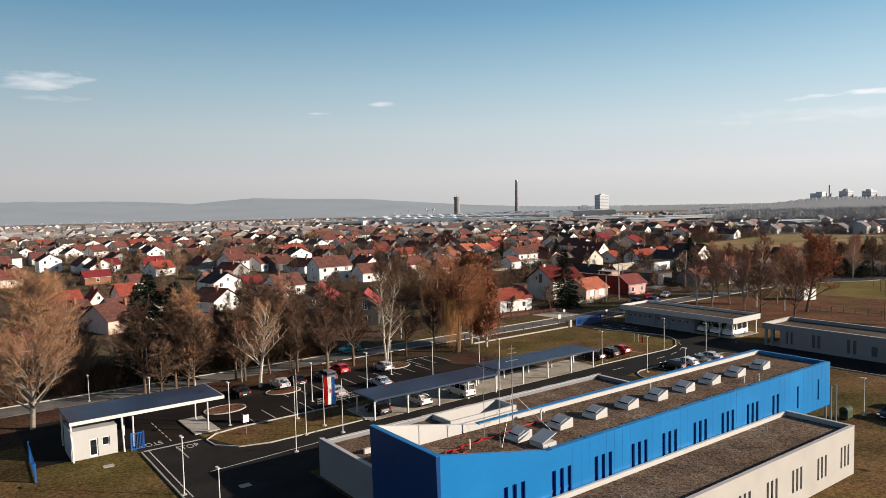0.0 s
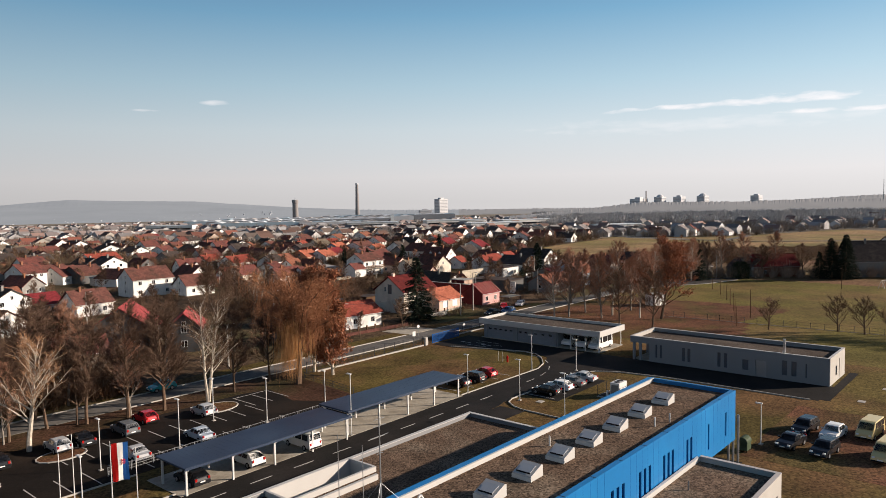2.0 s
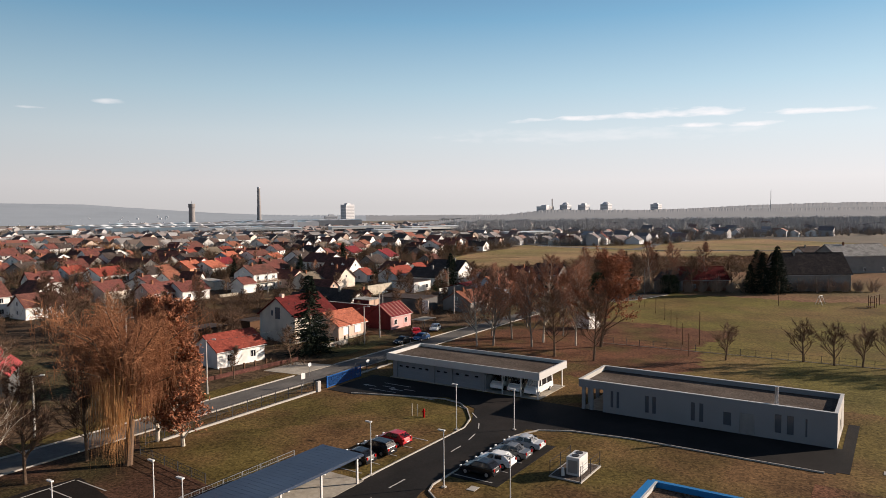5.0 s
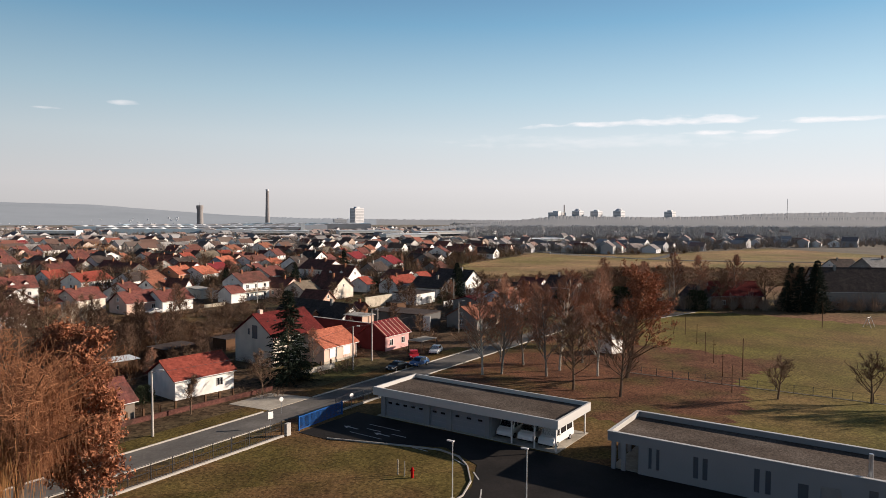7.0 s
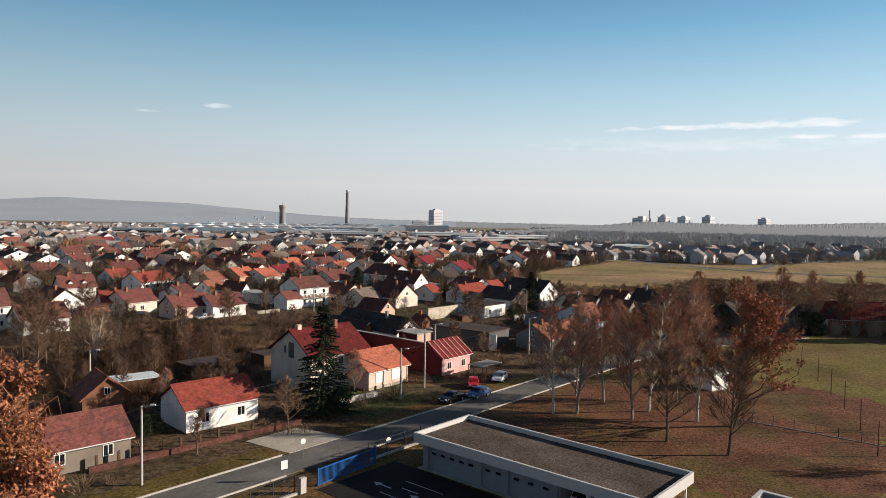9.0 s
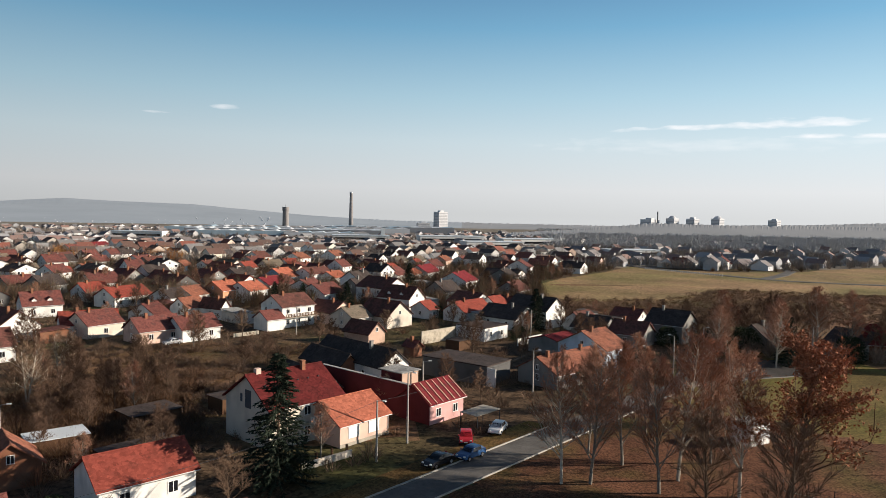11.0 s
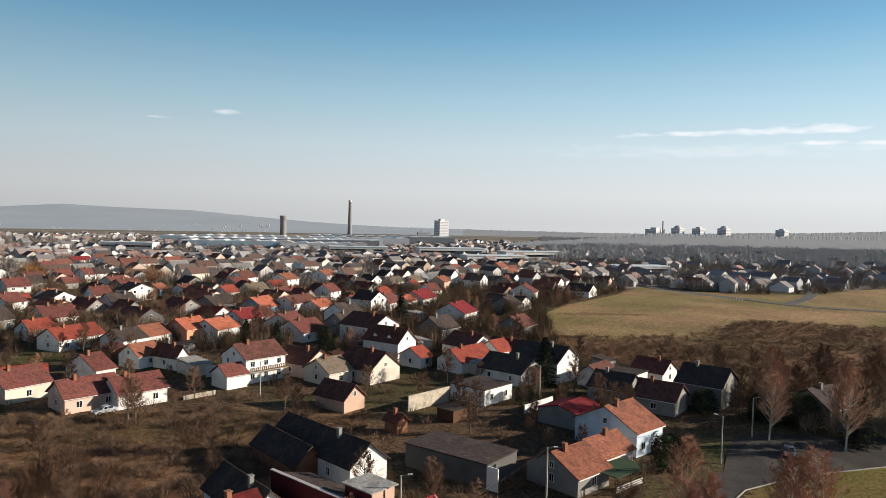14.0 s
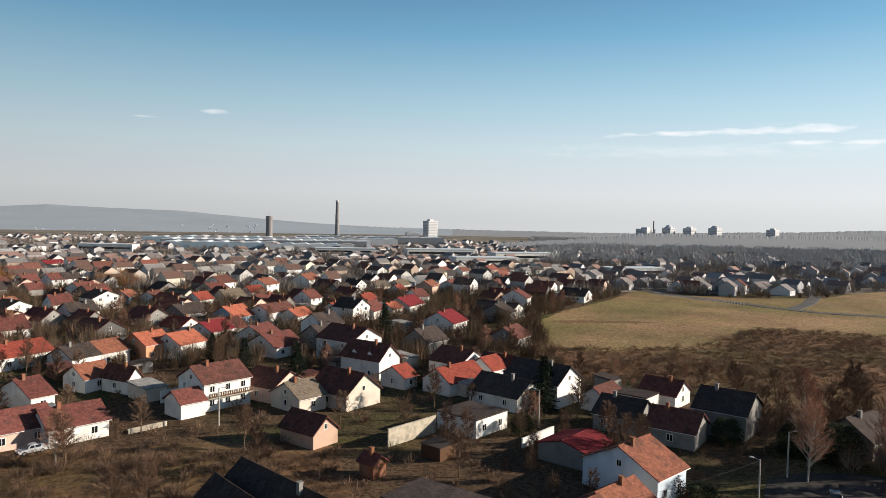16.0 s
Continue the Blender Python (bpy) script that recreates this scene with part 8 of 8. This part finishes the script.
def flag_pole(a, b, h, flag):
    t = thing("flagpole", site(a, b), "tall thin white flagpole" + (" with a hanging red, white and blue flag" if flag else ""), "flagpole", "flagpoles")
    part("pole", tube((0, 0, 0), (0, 0, h), 0.06, 0.03, 8), "white_metal", t)
    part("base", tube((0, 0, 0), (0, 0, 0.15), 0.3, 0.25, 10), "kerbstone", t)
    if flag:
        for i, (mt, nm) in enumerate((("lamp_red", "red_stripe"), ("frame_white", "white_stripe"), ("gate_blue", "blue_stripe"))):
            bm = bmesh.new()
            n = 8
            prev = None
            for k in range(n + 1):
                z = h - 0.3 - k * 0.44
                row = [bm.verts.new((0.12 + (i + f) * 0.50, 0.10 * math.sin(2.2 * (i + f) + 0.5 * k) * (0.4 + k / n), z - 0.06 * (i + f))) for f in (0, 0.5, 1.0)]
                if prev:
                    for j in range(2):
                        bm.faces.new((prev[j], prev[j + 1], row[j + 1], row[j]))
                prev = row
            bmesh.ops.solidify(bm, geom=bm.faces[:], thickness=0.012)
            s = part(nm, bm, mt, t)
            if i == 1:
                for u in range(4):
                    for w in range(5):
                        if (u + w) % 2 == 0:
                            part("shield_check", box(0.86 + u * 0.1, 0.955 + u * 0.1, -0.17, -0.13, h - 2.0 - w * 0.1, h - 1.905 - w * 0.1), "lamp_red", s)


for x, y, h, fl in ((-22.4, 90.6, 6.4, True), (-23.0, 81.3, 8.6, False), (-19.4, 88.0, 6.6, False), (-26.7, 93.3, 6.4, False)):
    a, b = on_site(x, y)
    flag_pole(a, b, h, fl)


def sign(x, y, h, rz, face, label):
    t = thing("road_sign", pose(x, y, 0, 0, 0, rz), label, "sign", "signs")
    part("post", tube((0, 0, 0), (0, 0, h), 0.035, 0.035, 6), "grey_metal", t)
    part("plate", tube((0, -0.05, h - 0.3), (0, -0.03, h - 0.3), 0.32, 0.32, 14) if face == "round" else box(-0.35, 0.35, -0.05, -0.03, h - 0.9, h), "frame_white", t)


sign(12.0, 168.2, 2.3, 30, "round", "round white road sign on a grey post")
sign(10.6, 161.6, 2.2, 30, "square", "white rectangular sign at the fence")
sign(21.5, 168.5, 2.2, 30, "round", "round road sign by the blue gate")
sign(-31.0, 87.0, 2.4, 40, "square", "white sign board at the barrier")
for x, y in ((24.2, 142.2), (23.6, 142.8)):
    t = thing("bollard_post", pose(x, y, 0), "short pale post in the grass", "post")
    part("post", tube((0, 0, 0), (0, 0, 1.6), 0.06, 0.06, 8), "concrete", t)
hy = thing("fire_hydrant", pose(24.9, 141.6, 0), "red pillar hydrant standing in grass", "hydrant")
part("barrel", tube((0, 0, 0), (0, 0, 1.0), 0.17, 0.15, 12), "lamp_red", hy)
part("cap", tube((0, 0, 1.0), (0, 0, 1.15), 0.17, 0.05, 12), "lamp_red", hy)
part("outlet", tube((-0.28, 0, 0.75), (0.28, 0, 0.75), 0.07, 0.07, 10), "lamp_red", hy)
tk = thing("waste_container", site(94.8, 42.6), "green rounded waste container", "container")
part("tub", box(-0.7, 0.7, -0.5, 0.5, 0.15, 1.1, bevel=0.08), "container_green", tk)
lidb = tube((-0.7, 0, 1.05), (0.7, 0, 1.05), 0.52, 0.52, 16)
part("lid", lidb, "container_green", tk)
for x, y in ((-0.55, -0.4), (0.55, -0.4), (-0.55, 0.4), (0.55, 0.4)):
    part("castor", tube((x, y - 0.04, 0.08), (x, y + 0.04, 0.08), 0.08, 0.08, 8), "rubber", tk)

# field fence, goals and swing
ff = thing("field_fence", pose(70, 181, 0, 0, 0, -45), "long low wire fence on thin posts at the field", "fence")
gp = thing("road_posts", pose(0, 0, 0), "row of low white posts along the field road", "posts")
for i in range(34):
    x, y = 202.0 + 22.0 * i / 33, 533.0 - 54.0 * i / 33
    part("post", cached(("white_post",), lambda: box(-0.16, 0.16, -0.16, 0.16, -0.3, 1.0), "frame_white"), None, gp).matrix_basis = Matrix.Translation((x - 3.6, y - 1.2, ground_z(x, y)))
for i in range(24):
    part("post", cached(("field_post",), lambda: box(-0.04, 0.04, -0.04, 0.04, 0, 1.3), "dark_metal"), None, ff).matrix_basis = Matrix.Translation((i * 2.6, 0, 0))
for z in (0.12, 0.6, 1.2):
    part("wire", tube((0, 0, z), (59.8, 0, z), 0.012, 0.012, 4), "dark_metal", ff)
part("edging", box(0, 59.8, -0.06, 0.06, 0, 0.06), "concrete", ff)
for x, y in ((151.9, 213.3),):
    t = thing("swing_frame", pose(x, y, 0, 0, 0, 30), "simple metal A-frame swing on the grass", "swing")
    for s in (-1.3, 1.3):
        part("leg", tube((s, -0.9, 0), (s, 0, 2.3), 0.05, 0.05, 6), "white_metal", t)
        part("leg", tube((s, 0.9, 0), (s, 0, 2.3), 0.05, 0.05, 6), "white_metal", t)
    part("top_bar", tube((-1.4, 0, 2.3), (1.4, 0, 2.3), 0.05, 0.05, 6), "white_metal", t)
pf = thing("climbing_frame", pose(160.0, 203.6, 0, 0, 0, 28), "brown wooden climbing frame on the grass", "play frame")
for x, y, h in ((0, 0, 3.2), (1.4, 0, 2.6), (0, 1.4, 3.2), (1.4, 1.4, 2.6), (6.4, 0.7, 3.0)):
    part("post", tube((x, y, -0.1), (x, y, h), 0.10, 0.09, 8), "wood_dark", pf)
part("beam", tube((0, 0.7, 2.95), (6.5, 0.7, 2.95), 0.10, 0.10, 8), "wood_dark", pf)
part("platform", box(-0.1, 1.5, -0.1, 1.5, 1.3, 1.42), "wood_dark", pf)
part("ramp", prism([(-2.2, 0.1), (-0.12, 0.1), (-0.12, 1.3), (-2.2, 1.3)], 0.35, 0.47), "wood_dark", pf)
for x, y in ((-2.0, 0.3), (-2.0, 1.1)):
    part("ramp_leg", tube((x, y, -0.1), (x, y, 0.35), 0.06, 0.06, 6), "wood_dark", pf)
for i, (x, y) in enumerate(((104.7, 223.6), (101.0, 212.0), (97.2, 201.7), (93.4, 193.0), (89.6, 184.7), (84.4, 174.6), (79.3, 165.0))):
    t = thing("field_stake", pose(x, y, 0, 0, 0, 31.0 * i), "thin dark wooden stake in the grass", "stake", "stakes by the field")
    part("shaft", tube((0, 0, -0.2), (0.05, 0, 4.2), 0.075, 0.05, 8), "wood_dark", t)
    part("tie_bar", tube((-0.3, 0, 3.4), (0.35, 0, 3.4), 0.03, 0.03, 6), "wood_dark", t)
for i, (x, y) in enumerate(((87.6, 173.8), (140, 215))):
    t = thing("utility_pole", pose(x, y, 0), "thin dark wooden utility pole in the grass", "pole", "wooden poles")
    part("shaft", tube((0, 0, -0.2), (0, 0, 6.5), 0.10, 0.07, 8), "wood_dark", t)
